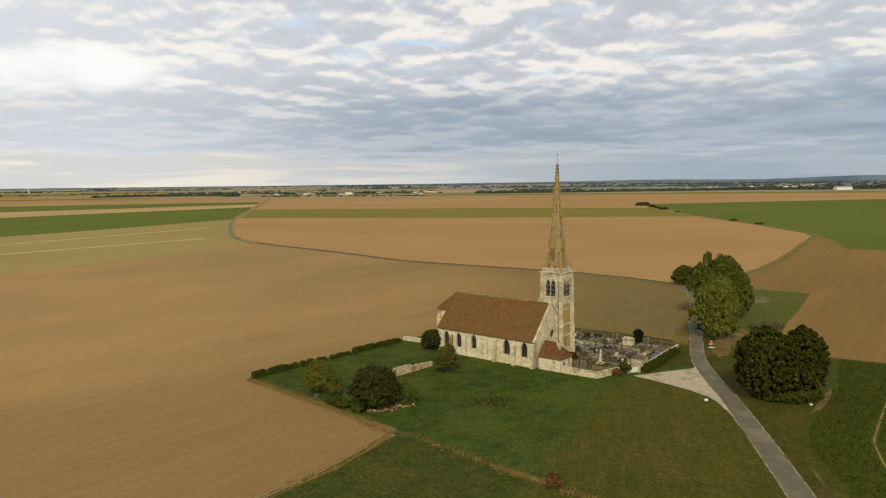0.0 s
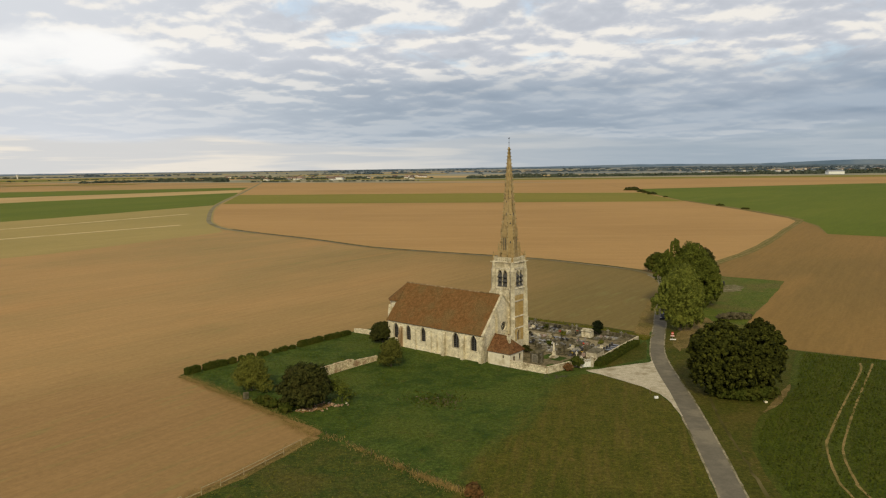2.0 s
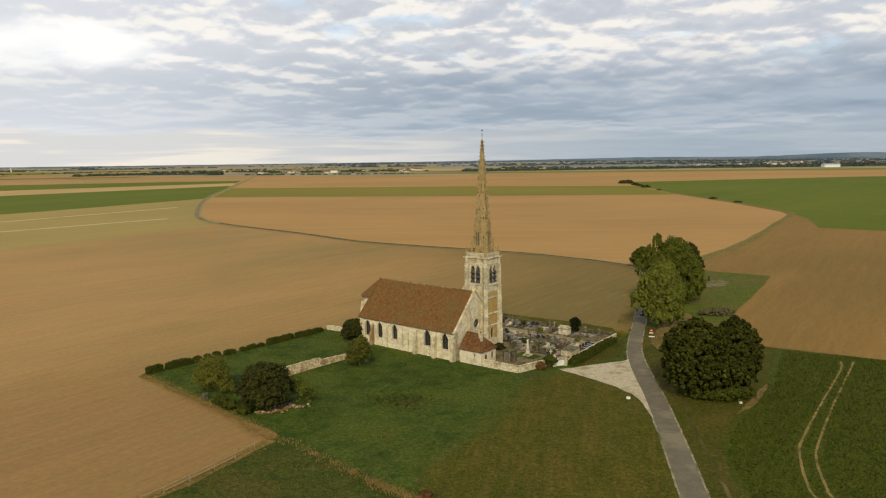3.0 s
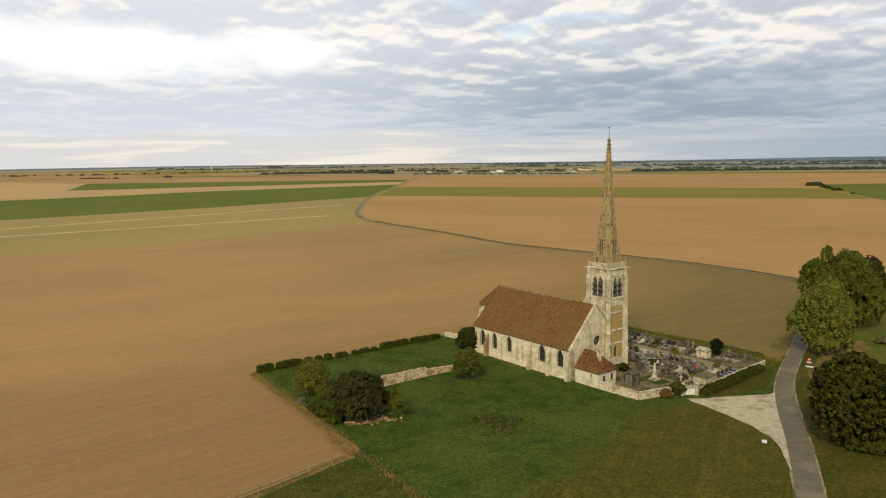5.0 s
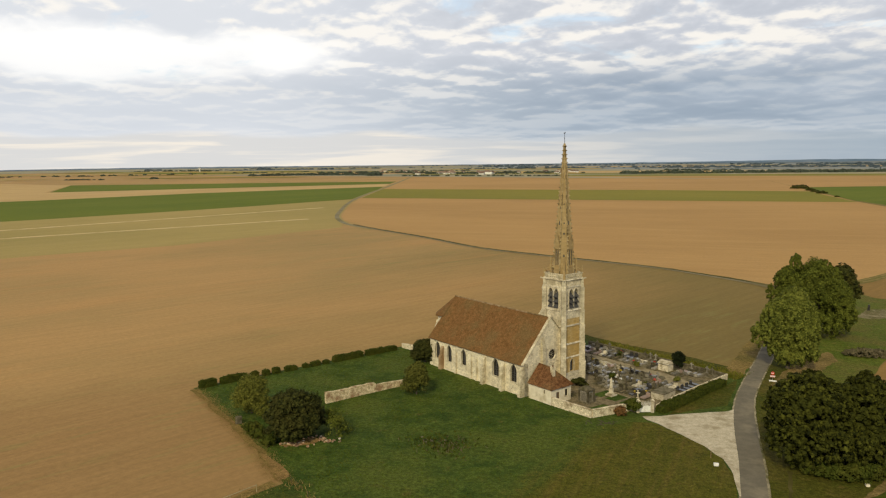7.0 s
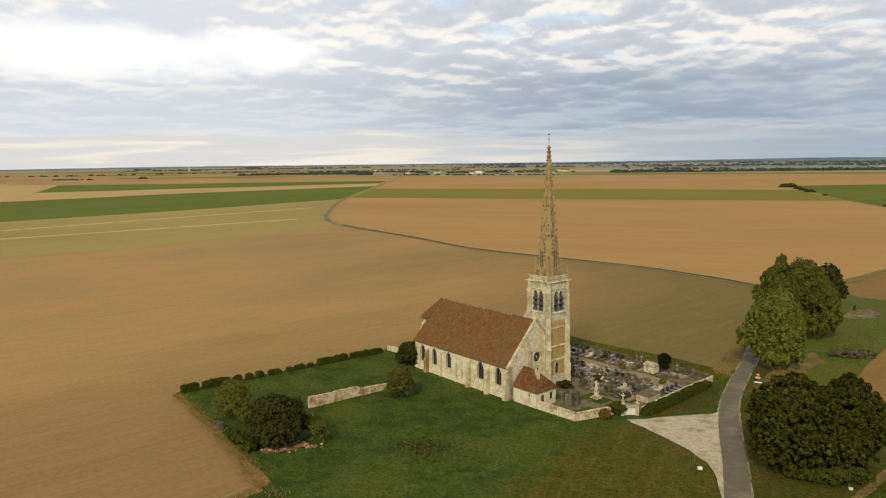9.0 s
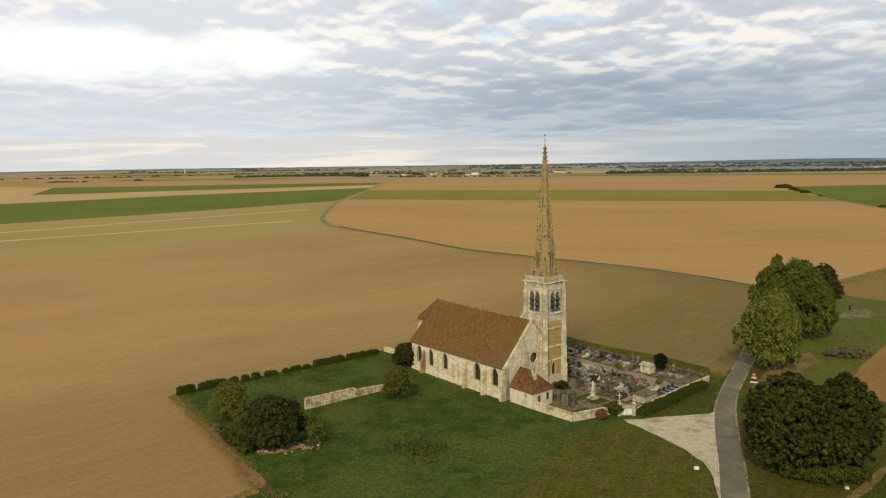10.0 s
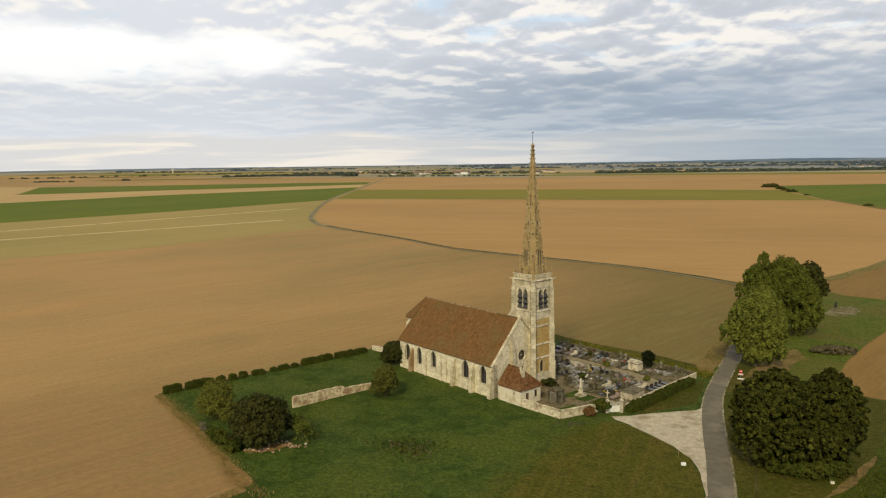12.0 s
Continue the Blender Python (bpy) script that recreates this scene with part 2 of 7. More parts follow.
def limestone(c1, c2, dirt, ochre=None, courses=0.33, foul=1.0):
    """Old ashlar: courses of blocks in slightly different tones, grey weathering running down, ochre stain."""
    def build(k, where):
        frame_uv = k.add("ShaderNodeTexCoord").outputs["Object"]
        split = k.add("ShaderNodeSeparateXYZ")
        k.put(frame_uv, split.inputs[0])
        flat = k.add("ShaderNodeCombineXYZ")
        k.put(k.math("ADD", split.outputs[0], split.outputs[1]), flat.inputs[0])
        k.put(split.outputs[2], flat.inputs[1])
        brick = k.add("ShaderNodeTexBrick")
        k.put(flat.outputs[0], brick.inputs[0])
        brick.inputs["Scale"].default_value = 1.0
        brick.inputs["Mortar Size"].default_value = 0.012
        brick.inputs["Brick Width"].default_value, brick.inputs["Row Height"].default_value = courses * 2.0, courses
        for s, c in (("Color1", (0.86, 0.86, 0.86, 1)), ("Color2", (1.08, 1.08, 1.06, 1)), ("Mortar", (0.80, 0.78, 0.74, 1))):
            brick.inputs[s].default_value = c
        blot = k.noise(where, 0.55, 6.0, 0.68)
        colour = k.mix(k.span(blot, 0.36, 0.64), c1, c2)
        runs = k.noise(k.mapped(frame_uv, (1.3, 1.3, 0.4)), 1.0, 6.0, 0.72, 0.6)
        colour = k.mix(k.span(runs, 0.52, 0.72, 0.0, 0.42 * foul), colour, dirt)
        pits = k.noise(where, 2.6, 4.0, 0.7)
        colour = k.mix(k.span(pits, 0.56, 0.70, 0.0, 0.8 * foul), colour, dirt)
        patch = k.noise(where, 0.9, 6.0, 0.75, 0.5)
        colour = k.mix(k.span(patch, 0.56, 0.68, 0.0, 0.6 * foul), colour, dirt)
        if ochre:
            stain = k.noise(k.mapped(where, (1, 1, 0.6), 0, (5, 3, 1)), 0.16, 4.0, 0.6)
            colour = k.mix(k.span(stain, 0.30, 0.58, 0.12, 0.80), colour, ochre)
        colour = k.mix(1.0, colour, brick.outputs[0], "MULTIPLY")
        return colour, k.math("MULTIPLY", pits, 0.06)
    return build


def tiles(c1, c2, moss):
    """Flat clay tiles: courses, tile to tile tone, lichen and moss."""
    def build(k, where):
        uv = k.add("ShaderNodeTexCoord").outputs["Object"]
        split = k.add("ShaderNodeSeparateXYZ")
        k.put(uv, split.inputs[0])
        flat = k.add("ShaderNodeCombineXYZ")
        k.put(k.math("ADD", split.outputs[0], k.math("MULTIPLY", split.outputs[1], 0.3)), flat.inputs[0])
        k.put(k.math("MULTIPLY", split.outputs[2], 1.35), flat.inputs[1])
        brick = k.add("ShaderNodeTexBrick")
        k.put(flat.outputs[0], brick.inputs[0])
        brick.inputs["Scale"].default_value, brick.inputs["Mortar Size"].default_value = 1.0, 0.012
        brick.inputs["Brick Width"].default_value, brick.inputs["Row Height"].default_value = 0.22, 0.16
        for s, c in (("Color1", (0.82, 0.80, 0.80, 1)), ("Color2", (1.14, 1.12, 1.10, 1)), ("Mortar", (0.55, 0.53, 0.5, 1))):
            brick.inputs[s].default_value = c
        tone = k.noise(where, 1.3, 6.0, 0.72)
        broad = k.noise(where, 0.22, 4.0, 0.6)
        colour = k.mix(k.span(tone, 0.34, 0.66), c1, c2)
        colour = k.mix(k.span(broad, 0.45, 0.68, 0.0, 0.6), colour, moss)
        colour = k.mix(1.0, colour, brick.outputs[0], "MULTIPLY")
        return colour, k.math("MULTIPLY", tone, 0.06)
    return build


def plain(c, own=0.0):
    return two_tone(tuple(v * 0.9 for v in c), tuple(v * 1.1 for v in c), 3.0, own=own)


LUSH = meadow((0.035, 0.062, 0.011), (0.074, 0.104, 0.018), (0.080, 0.102, 0.018), (0.105, 0.095, 0.022))
DRY = meadow((0.068, 0.070, 0.009), (0.096, 0.089, 0.013), (0.066, 0.072, 0.009), (0.142, 0.101, 0.025), 84)
M = dict(
    soil=surface("tilled_soil", field((0.420, 0.256, 0.106), (0.330, 0.223, 0.094), (0.438, 0.250, 0.100), 61, 0.65, 0.010, (0.168, 0.128, 0.043), 0.6)),
    stubble=surface("pale_stubble", field((0.435, 0.262, 0.104), (0.380, 0.226, 0.088), (0.465, 0.292, 0.120), 2, 0.4, 0.006)),
    olive=surface("olive_stubble", field((0.365, 0.276, 0.100), (0.305, 0.242, 0.084), (0.41, 0.300, 0.122), 60, 0.4, 0.006)),
    tan=surface("tan_strip", field((0.50, 0.342, 0.155), (0.45, 0.305, 0.135), (0.54, 0.38, 0.18), 60)),
    swath=surface("fresh_straw", two_tone((0.52, 0.39, 0.20), (0.64, 0.49, 0.27), 0.5, (0.40, 0.30, 0.13), 0.06)),
    crop=surface("green_crop", field((0.128, 0.155, 0.016), (0.106, 0.138, 0.013), (0.155, 0.172, 0.024), 60, 0.4, 0.006)),
    young=surface("young_crop", field((0.225, 0.195, 0.034), (0.195, 0.180, 0.030), (0.25, 0.205, 0.042), 3, 0.4, 0.006)),
    bright_grass=surface("bright_meadow", meadow((0.078, 0.108, 0.014), (0.112, 0.128, 0.020), (0.125, 0.112, 0.028), (0.20, 0.150, 0.050))),
    beet=surface("beet_leaves", meadow((0.042, 0.056, 0.007), (0.068, 0.086, 0.010), (0.060, 0.072, 0.009), (0.088, 0.086, 0.016), 64)),
    lawn=surface("rough_grass", LUSH),
    paddock=surface("weedy_paddock", meadow((0.042, 0.062, 0.011), (0.072, 0.082, 0.015), (0.086, 0.078, 0.018), (0.120, 0.092, 0.034))),
    half_mown=surface("half_mown_grass", drying(LUSH, DRY)),
    verge=surface("dry_verge", meadow((0.074, 0.072, 0.011), (0.056, 0.063, 0.008), (0.098, 0.081, 0.017), (0.155, 0.110, 0.034))),
    asphalt=surface("worn_asphalt", two_tone((0.150, 0.132, 0.100), (0.180, 0.158, 0.120), 0.6, (0.228, 0.196, 0.142), 0.15, 0.05)),
    chalk=surface("chalk_gravel", two_tone((0.44, 0.38, 0.275), (0.57, 0.50, 0.38), 0.9, (0.33, 0.275, 0.18), 0.22, 0.15, bump=0.03)),
    track=surface("dirt_track", two_tone((0.20, 0.145, 0.050), (0.31, 0.22, 0.085), 0.7, (0.11, 0.10, 0.022), 0.35, 0.2)),
    far_road=surface("dusty_far_lane", two_tone((0.20, 0.172, 0.105), (0.26, 0.222, 0.140), 0.3, (0.17, 0.140, 0.066), 0.05)),
    bank=surface("grassy_lane_bank", two_tone((0.058, 0.052, 0.013), (0.090, 0.078, 0.022), 0.12, (0.16, 0.13, 0.055), 0.05)),
    stone=surface("weathered_limestone", limestone((0.64, 0.56, 0.41), (0.80, 0.72, 0.55), (0.185, 0.14, 0.075), None, 0.33, 1.0)),
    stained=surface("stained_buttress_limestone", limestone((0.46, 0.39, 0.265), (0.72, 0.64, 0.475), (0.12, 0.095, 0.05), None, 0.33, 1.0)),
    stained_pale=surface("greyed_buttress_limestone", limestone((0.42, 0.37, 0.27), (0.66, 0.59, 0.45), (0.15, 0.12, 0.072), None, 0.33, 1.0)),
    tower=surface("tower_limestone", limestone((0.52, 0.45, 0.32), (0.74, 0.66, 0.50), (0.165, 0.125, 0.07), None, 0.33, 1.05)),
    ochre=surface("ochre_lichened_limestone", limestone((0.50, 0.385, 0.205), (0.57, 0.46, 0.27), (0.22, 0.16, 0.07), (0.45, 0.285, 0.082), 0.33, 0.75)),
    spire=surface("spire_limestone", limestone((0.32, 0.245, 0.138), (0.47, 0.375, 0.23), (0.11, 0.082, 0.042), (0.365, 0.258, 0.118), 0.4)),
    spire_rib=surface("lichened_spire_edges", two_tone((0.29, 0.218, 0.11), (0.49, 0.385, 0.22), 1.6, (0.15, 0.110, 0.052), 0.9)),
    brown=surface("dark_tilled_soil", field((0.265, 0.160, 0.052), (0.215, 0.138, 0.046), (0.32, 0.185, 0.060), 64, 0.5, 0.010)),
    sandy=surface("sandy_path", two_tone((0.24, 0.195, 0.118), (0.36, 0.295, 0.19), 1.2, (0.18, 0.142, 0.076), 0.4)),
    verge_far=surface("olive_path_grass", two_tone((0.120, 0.118, 0.026), (0.165, 0.145, 0.040), 0.3, (0.20, 0.15, 0.055), 0.06)),
    earth=surface("earthy_bank", meadow((0.16, 0.115, 0.040), (0.23, 0.160, 0.062), (0.12, 0.094, 0.028), (0.28, 0.195, 0.085))),
    worn=surface("stony_worn_grass", meadow((0.14, 0.12, 0.05), (0.24, 0.20, 0.12), (0.10, 0.10, 0.03), (0.40, 0.35, 0.25))),
    rusty=surface("rusty_bare_earth", meadow((0.24, 0.150, 0.060), (0.30, 0.185, 0.074), (0.19, 0.130, 0.048), (0.125, 0.108, 0.032))),
    brown_stain=surface("rust_stained_limestone", limestone((0.27, 0.185, 0.105), (0.43, 0.33, 0.215), (0.10, 0.075, 0.04), (0.30, 0.165, 0.07), 0.33, 1.0)),
    edge=surface("gravelly_road_edge", two_tone((0.22, 0.185, 0.115), (0.36, 0.31, 0.21), 0.8, (0.11, 0.10, 0.038), 0.22, 0.2)),
    straw=surface("dry_straw_grass", meadow((0.185, 0.130, 0.042), (0.24, 0.165, 0.056), (0.14, 0.110, 0.030), (0.29, 0.20, 0.072))),
    render=surface("lime_render", two_tone((0.66, 0.59, 0.45), (0.75, 0.68, 0.54), 1.2, (0.50, 0.43, 0.30), 0.4)),
    ruin=surface("ruined_wall_masonry", two_tone((0.44, 0.345, 0.195), (0.74, 0.62, 0.42), 2.0, (0.32, 0.20, 0.115), 0.7, 0.35, bump=0.15)),
    rubble=surface("rubble_stone", two_tone((0.48, 0.405, 0.275), (0.74, 0.655, 0.49), 2.2, (0.29, 0.225, 0.135), 0.8, 0.35, bump=0.15)),
    tile=surface("old_clay_tiles", tiles((0.150, 0.078, 0.028), (0.222, 0.118, 0.046), (0.165, 0.118, 0.050))),
    tile_low=surface("red_clay_tiles", tiles((0.105, 0.048, 0.022), (0.225, 0.112, 0.050), (0.20, 0.135, 0.065))),
    ridge=surface("lichened_ridge_tiles", two_tone((0.20, 0.115, 0.052), (0.36, 0.27, 0.165), 1.2, (0.15, 0.10, 0.045), 0.4)),
    glass=surface("leaded_glass", two_tone((0.018, 0.015, 0.012), (0.034, 0.029, 0.024), 4.0), 0.45),
    louvre=surface("slate_louvres", two_tone((0.045, 0.042, 0.040), (0.075, 0.071, 0.068), 3.0), 0.6),
    lead=surface("dull_lead", plain((0.16, 0.16, 0.17)), 0.5, 0.6),
    iron=surface("wrought_iron", plain((0.05, 0.05, 0.055)), 0.5, 0.7),
    oak=surface("weathered_oak", two_tone((0.09, 0.06, 0.035), (0.14, 0.095, 0.06), 4.0), 0.7),
    fence=surface("silvered_timber", two_tone((0.30, 0.235, 0.125), (0.43, 0.345, 0.20), 3.0), 0.8),
    bark=surface("grey_bark", two_tone((0.07, 0.055, 0.04), (0.12, 0.10, 0.075), 3.0, bump=0.05)),
    granite=surface("grey_granite", two_tone((0.15, 0.135, 0.11), (0.27, 0.245, 0.20), 5.0, own=0.45), 0.18),
    dark_granite=surface("polished_dark_granite", two_tone((0.028, 0.026, 0.026), (0.060, 0.056, 0.054), 5.0, own=0.3), 0.15),
    pink_granite=surface("rose_granite", two_tone((0.28, 0.20, 0.17), (0.36, 0.27, 0.23), 5.0, own=0.2), 0.4),
    old_stone=surface("mossy_gravestone", two_tone((0.090, 0.076, 0.049), (0.19, 0.165, 0.115), 2.0, (0.065, 0.058, 0.030), 1.0, own=0.45)),
    pale_stone=surface("pale_gravestone", two_tone((0.50, 0.44, 0.33), (0.68, 0.61, 0.48), 2.0, (0.30, 0.25, 0.16), 0.9, own=0.2)),
    sand=surface("cemetery_gravel", two_tone((0.135, 0.108, 0.062), (0.25, 0.200, 0.122), 1.4, (0.070, 0.064, 0.028), 0.30, 0.25)),
    white=surface("white_paint", plain((0.78, 0.77, 0.74)), 0.5),
    red=surface("red_paint", plain((0.55, 0.05, 0.03)), 0.45),
    metal=surface("galvanised_steel", plain((0.42, 0.43, 0.44)), 0.4, 0.8),
    car_paint=surface("dark_blue_car_paint", plain((0.018, 0.021, 0.029)), 0.25),
    car_glass=surface("tinted_glass", plain((0.015, 0.017, 0.02)), 0.08),
    rubber=surface("tyre_rubber", plain((0.02, 0.02, 0.02)), 0.8),
    lamp_red=surface("red_lens", plain((0.35, 0.02, 0.015)), 0.2),
    brick=surface("broken_brick", two_tone((0.24, 0.125, 0.070), (0.44, 0.32, 0.215), 3.0, own=0.4)),
    flowers_red=surface("red_petals", plain((0.55, 0.05, 0.05), 0.3)),
    flowers_yellow=surface("yellow_petals", plain((0.62, 0.45, 0.05), 0.3)),
    house_wall=surface("pale_house_render", plain((0.72, 0.69, 0.63), 0.12)),
    house_roof=surface("far_roof_tiles", two_tone((0.16, 0.11, 0.09), (0.24, 0.17, 0.13), 0.2, own=0.3)),
    # far land: distance haze is painted into these four base colours
    hill=surface("haze_tinted_hills", two_tone((0.105, 0.158, 0.230), (0.135, 0.188, 0.258), 0.006, (0.190, 0.232, 0.282), 0.0022)),
    hill_near=surface("haze_tinted_ridge", two_tone((0.080, 0.118, 0.152), (0.120, 0.152, 0.180), 0.006, (0.20, 0.21, 0.21), 0.002)),
    haze=surface("haze_painted_farmland", two_tone((0.200, 0.222, 0.235), (0.270, 0.270, 0.250), 0.006, (0.130, 0.160, 0.178), 0.003)),
    plain=surface("haze_tinted_plain", two_tone((0.360, 0.305, 0.200), (0.285, 0.265, 0.175), 0.008, (0.200, 0.215, 0.170), 0.0035)),
)


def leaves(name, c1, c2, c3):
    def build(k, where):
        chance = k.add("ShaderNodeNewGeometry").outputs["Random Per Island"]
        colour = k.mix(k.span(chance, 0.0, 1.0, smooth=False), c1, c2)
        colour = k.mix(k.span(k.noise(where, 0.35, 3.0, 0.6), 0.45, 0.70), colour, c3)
        # noise darkens whole clumps: light and shade of foliage painted into the colour
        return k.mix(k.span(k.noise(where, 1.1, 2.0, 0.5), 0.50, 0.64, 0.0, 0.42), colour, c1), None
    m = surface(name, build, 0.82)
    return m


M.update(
    # bluish leaves: haze of the distance put into the leaf colour
    woods_far=leaves("haze_tinted_leaves", (0.072, 0.098, 0.125), (0.105, 0.132, 0.152), (0.088, 0.115, 0.138)),
    # near-black leaves paint the dark gaps of the chestnut crowns
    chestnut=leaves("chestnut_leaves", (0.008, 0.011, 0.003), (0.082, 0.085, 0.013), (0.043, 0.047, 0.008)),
    # darker copy of the poplar leaves, with shade put into the colour
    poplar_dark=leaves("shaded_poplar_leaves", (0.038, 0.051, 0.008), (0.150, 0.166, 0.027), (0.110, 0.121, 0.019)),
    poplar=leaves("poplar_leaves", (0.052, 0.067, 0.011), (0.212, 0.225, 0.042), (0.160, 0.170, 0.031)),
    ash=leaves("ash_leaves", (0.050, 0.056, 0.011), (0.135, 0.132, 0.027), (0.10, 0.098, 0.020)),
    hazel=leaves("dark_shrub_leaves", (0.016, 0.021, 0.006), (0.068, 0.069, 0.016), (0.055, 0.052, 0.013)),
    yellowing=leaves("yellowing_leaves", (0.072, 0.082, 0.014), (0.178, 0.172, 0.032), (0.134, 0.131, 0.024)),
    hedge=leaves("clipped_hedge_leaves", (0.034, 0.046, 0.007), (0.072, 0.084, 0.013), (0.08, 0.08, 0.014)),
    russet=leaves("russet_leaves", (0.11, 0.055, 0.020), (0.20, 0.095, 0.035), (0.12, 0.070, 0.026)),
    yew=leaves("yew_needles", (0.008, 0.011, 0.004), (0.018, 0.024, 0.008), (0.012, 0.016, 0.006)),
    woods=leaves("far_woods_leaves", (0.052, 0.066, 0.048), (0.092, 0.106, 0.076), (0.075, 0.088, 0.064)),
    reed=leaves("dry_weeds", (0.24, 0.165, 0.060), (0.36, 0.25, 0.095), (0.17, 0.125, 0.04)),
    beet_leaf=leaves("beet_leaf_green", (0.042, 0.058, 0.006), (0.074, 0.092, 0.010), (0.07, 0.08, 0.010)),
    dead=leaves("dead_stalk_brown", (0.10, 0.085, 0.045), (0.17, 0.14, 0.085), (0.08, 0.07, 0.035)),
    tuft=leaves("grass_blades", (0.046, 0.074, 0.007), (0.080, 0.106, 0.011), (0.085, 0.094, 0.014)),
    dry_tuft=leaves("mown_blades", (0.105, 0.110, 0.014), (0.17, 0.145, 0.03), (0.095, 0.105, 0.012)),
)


# ---- helpers ----
def mesh_of(name, verts, faces, material):
    me = bpy.data.meshes.new(name)
    me.from_pydata(verts, [], faces)
    me.materials.append(material)
    me.update()
    return me


def place(name, me, parent=None, label=""):
    ob = new(name, me)
    if parent is not None:
        ob.parent = parent
    if label:
        ob["label"] = label
    return ob


def part(name, bm, material, parent, label=""):
    """Links a bmesh as one mesh object under a thing or a part."""
    me = bpy.data.meshes.new(name)
    bmesh.ops.recalc_face_normals(bm, faces=bm.faces)
    bm.to_mesh(me)
    bm.free()
    me.materials.append(material)
    return place(name, me, parent, label)


def thing(name, m, label, category, group=""):
    ob = new(name)
    ob.empty_display_size = 0.3
    ob.matrix_world = m
    return tagged(ob, label, category, group)


def box(bm, x0, x1, y0, y1, z0, z1, bevel=0.0):
    m = Matrix.LocRotScale(((x0 + x1) / 2, (y0 + y1) / 2, (z0 + z1) / 2), None, (x1 - x0, y1 - y0, z1 - z0))
    made = bmesh.ops.create_cube(bm, size=1.0, matrix=m)
    if bevel:
        edges = list({e for v in made["verts"] for e in v.link_edges})
        bmesh.ops.bevel(bm, geom=edges, offset=bevel, segments=1, affect="EDGES", profile=0.5)
    return bm


def boxed(*a, **k):
    return box(bmesh.new(), *a, **k)


def tube(bm, a, b, r0, r1, n=8):
    a, b = Vector(a), Vector(b)
    turn = (b - a).to_track_quat("Z", "Y").to_matrix().to_4x4()
    bmesh.ops.create_cone(bm, cap_ends=True, segments=n, radius1=r0, radius2=r1, depth=(b - a).length, matrix=Matrix.Translation((a + b) / 2) @ turn)
    return bm


def slab_with_holes(outline, holes, depth, m):
    """A wall: a flat outline with holes through it, in a plane (s, t), depth behind it; m brings (s, t, depth) to the thing."""
    bm = bmesh.new()
    rings = []
    edges = []
    for ring in [outline, *holes]:
        vs = [bm.verts.new((s, t, 0.0)) for s, t in ring]
        rings.append(vs)
        edges += [bm.edges.new((vs[i], vs[(i + 1) % len(vs)])) for i in range(len(vs))]
    bmesh.ops.triangle_fill(bm, use_beauty=True, use_dissolve=False, edges=edges)
    front = list(bm.faces)
    twin = {}
    for vs in rings:
        for v in vs:
            twin[v] = bm.verts.new((v.co.x, v.co.y, depth))
    for f in front:
        bm.faces.new([twin[v] for v in reversed(f.verts)])
    for vs in rings:
        for i in range(len(vs)):
            a, b = vs[i], vs[(i + 1) % len(vs)]
            bm.faces.new((a, b, twin[b], twin[a]))
    bm.transform(m)
    return bm


def arch(s, z0, z1, w, n=6):
    """A pointed arch's outline round the middle line s."""
    h = w / 2
    spring = z1 - w * 0.9
    right = [(s + h - (w * (1 - math.cos(i / n * math.pi / 3))), spring + (z1 - spring) * math.sin(i / n * math.pi / 3) / math.sin(math.pi / 3)) for i in range(n + 1)]
    left = [(2 * s - x, z) for x, z in reversed(right[:-1])]
    return [(s - h, z0), (s + h, z0), *right, *left]


def ring(s, z, r, n=18):
    return [(s + r * math.cos(2 * math.pi * i / n), z + r * math.sin(2 * math.pi * i / n)) for i in range(n)]


def tapered(bm, x0, x1, y0, y1, z0, z1, inset_x0=0.0, inset_x1=0.0, inset_y0=0.0, inset_y1=0.0):
    lo = [(x0, y0), (x1, y0), (x1, y1), (x0, y1)]
    hi = [(x0 + inset_x0, y0 + inset_y0), (x1 - inset_x1, y0 + inset_y0), (x1 - inset_x1, y1 - inset_y1), (x0 + inset_x0, y1 - inset_y1)]
    a = [bm.verts.new((x, y, z0)) for x, y in lo]
    b = [bm.verts.new((x, y, z1)) for x, y in hi]
    bm.faces.new(a[::-1]), bm.faces.new(b)
    for i in range(4):
        bm.faces.new((a[i], a[(i + 1) % 4], b[(i + 1) % 4], b[i]))
    return bm


def sheet(name, points, z, material, label, category, step=0.0, wobble=0.0, kind="structure"):
    """A piece of ground: a polygon of the plan, its edge broken up so that no border is ruled."""
    pts = []
    n = len(points)
    for i in range(n):
        a, b = Vector(points[i]), Vector(points[(i + 1) % n])
        cuts = max(1, int((b - a).length / step)) if step else 1
        for j in range(cuts):
            p = a.lerp(b, j / cuts)
            if wobble and j:
                w = noise.noise(Vector((p.x * 0.11, p.y * 0.11, 3.0))) + 0.7 * noise.noise(Vector((p.x * 0.5, p.y * 0.5, 9.0)))
                side = Vector((b.y - a.y, a.x - b.x)).normalized()
                p = p + side * w * wobble
            pts.append(p)
    bm = bmesh.new()
    vs = [bm.verts.new((p.x, p.y, z)) for p in pts]
    es = [bm.edges.new((vs[i], vs[(i + 1) % len(vs)])) for i in range(len(vs))]
    bmesh.ops.triangle_fill(bm, use_beauty=True, edges=es)
    for f in bm.faces:
        if f.normal.z < 0:
            f.normal_flip()
    me = bpy.data.meshes.new(name)
    bm.to_mesh(me)
    bm.free()
    me.materials.append(material)
    return tagged(new(name, me), label, category, kind=kind)


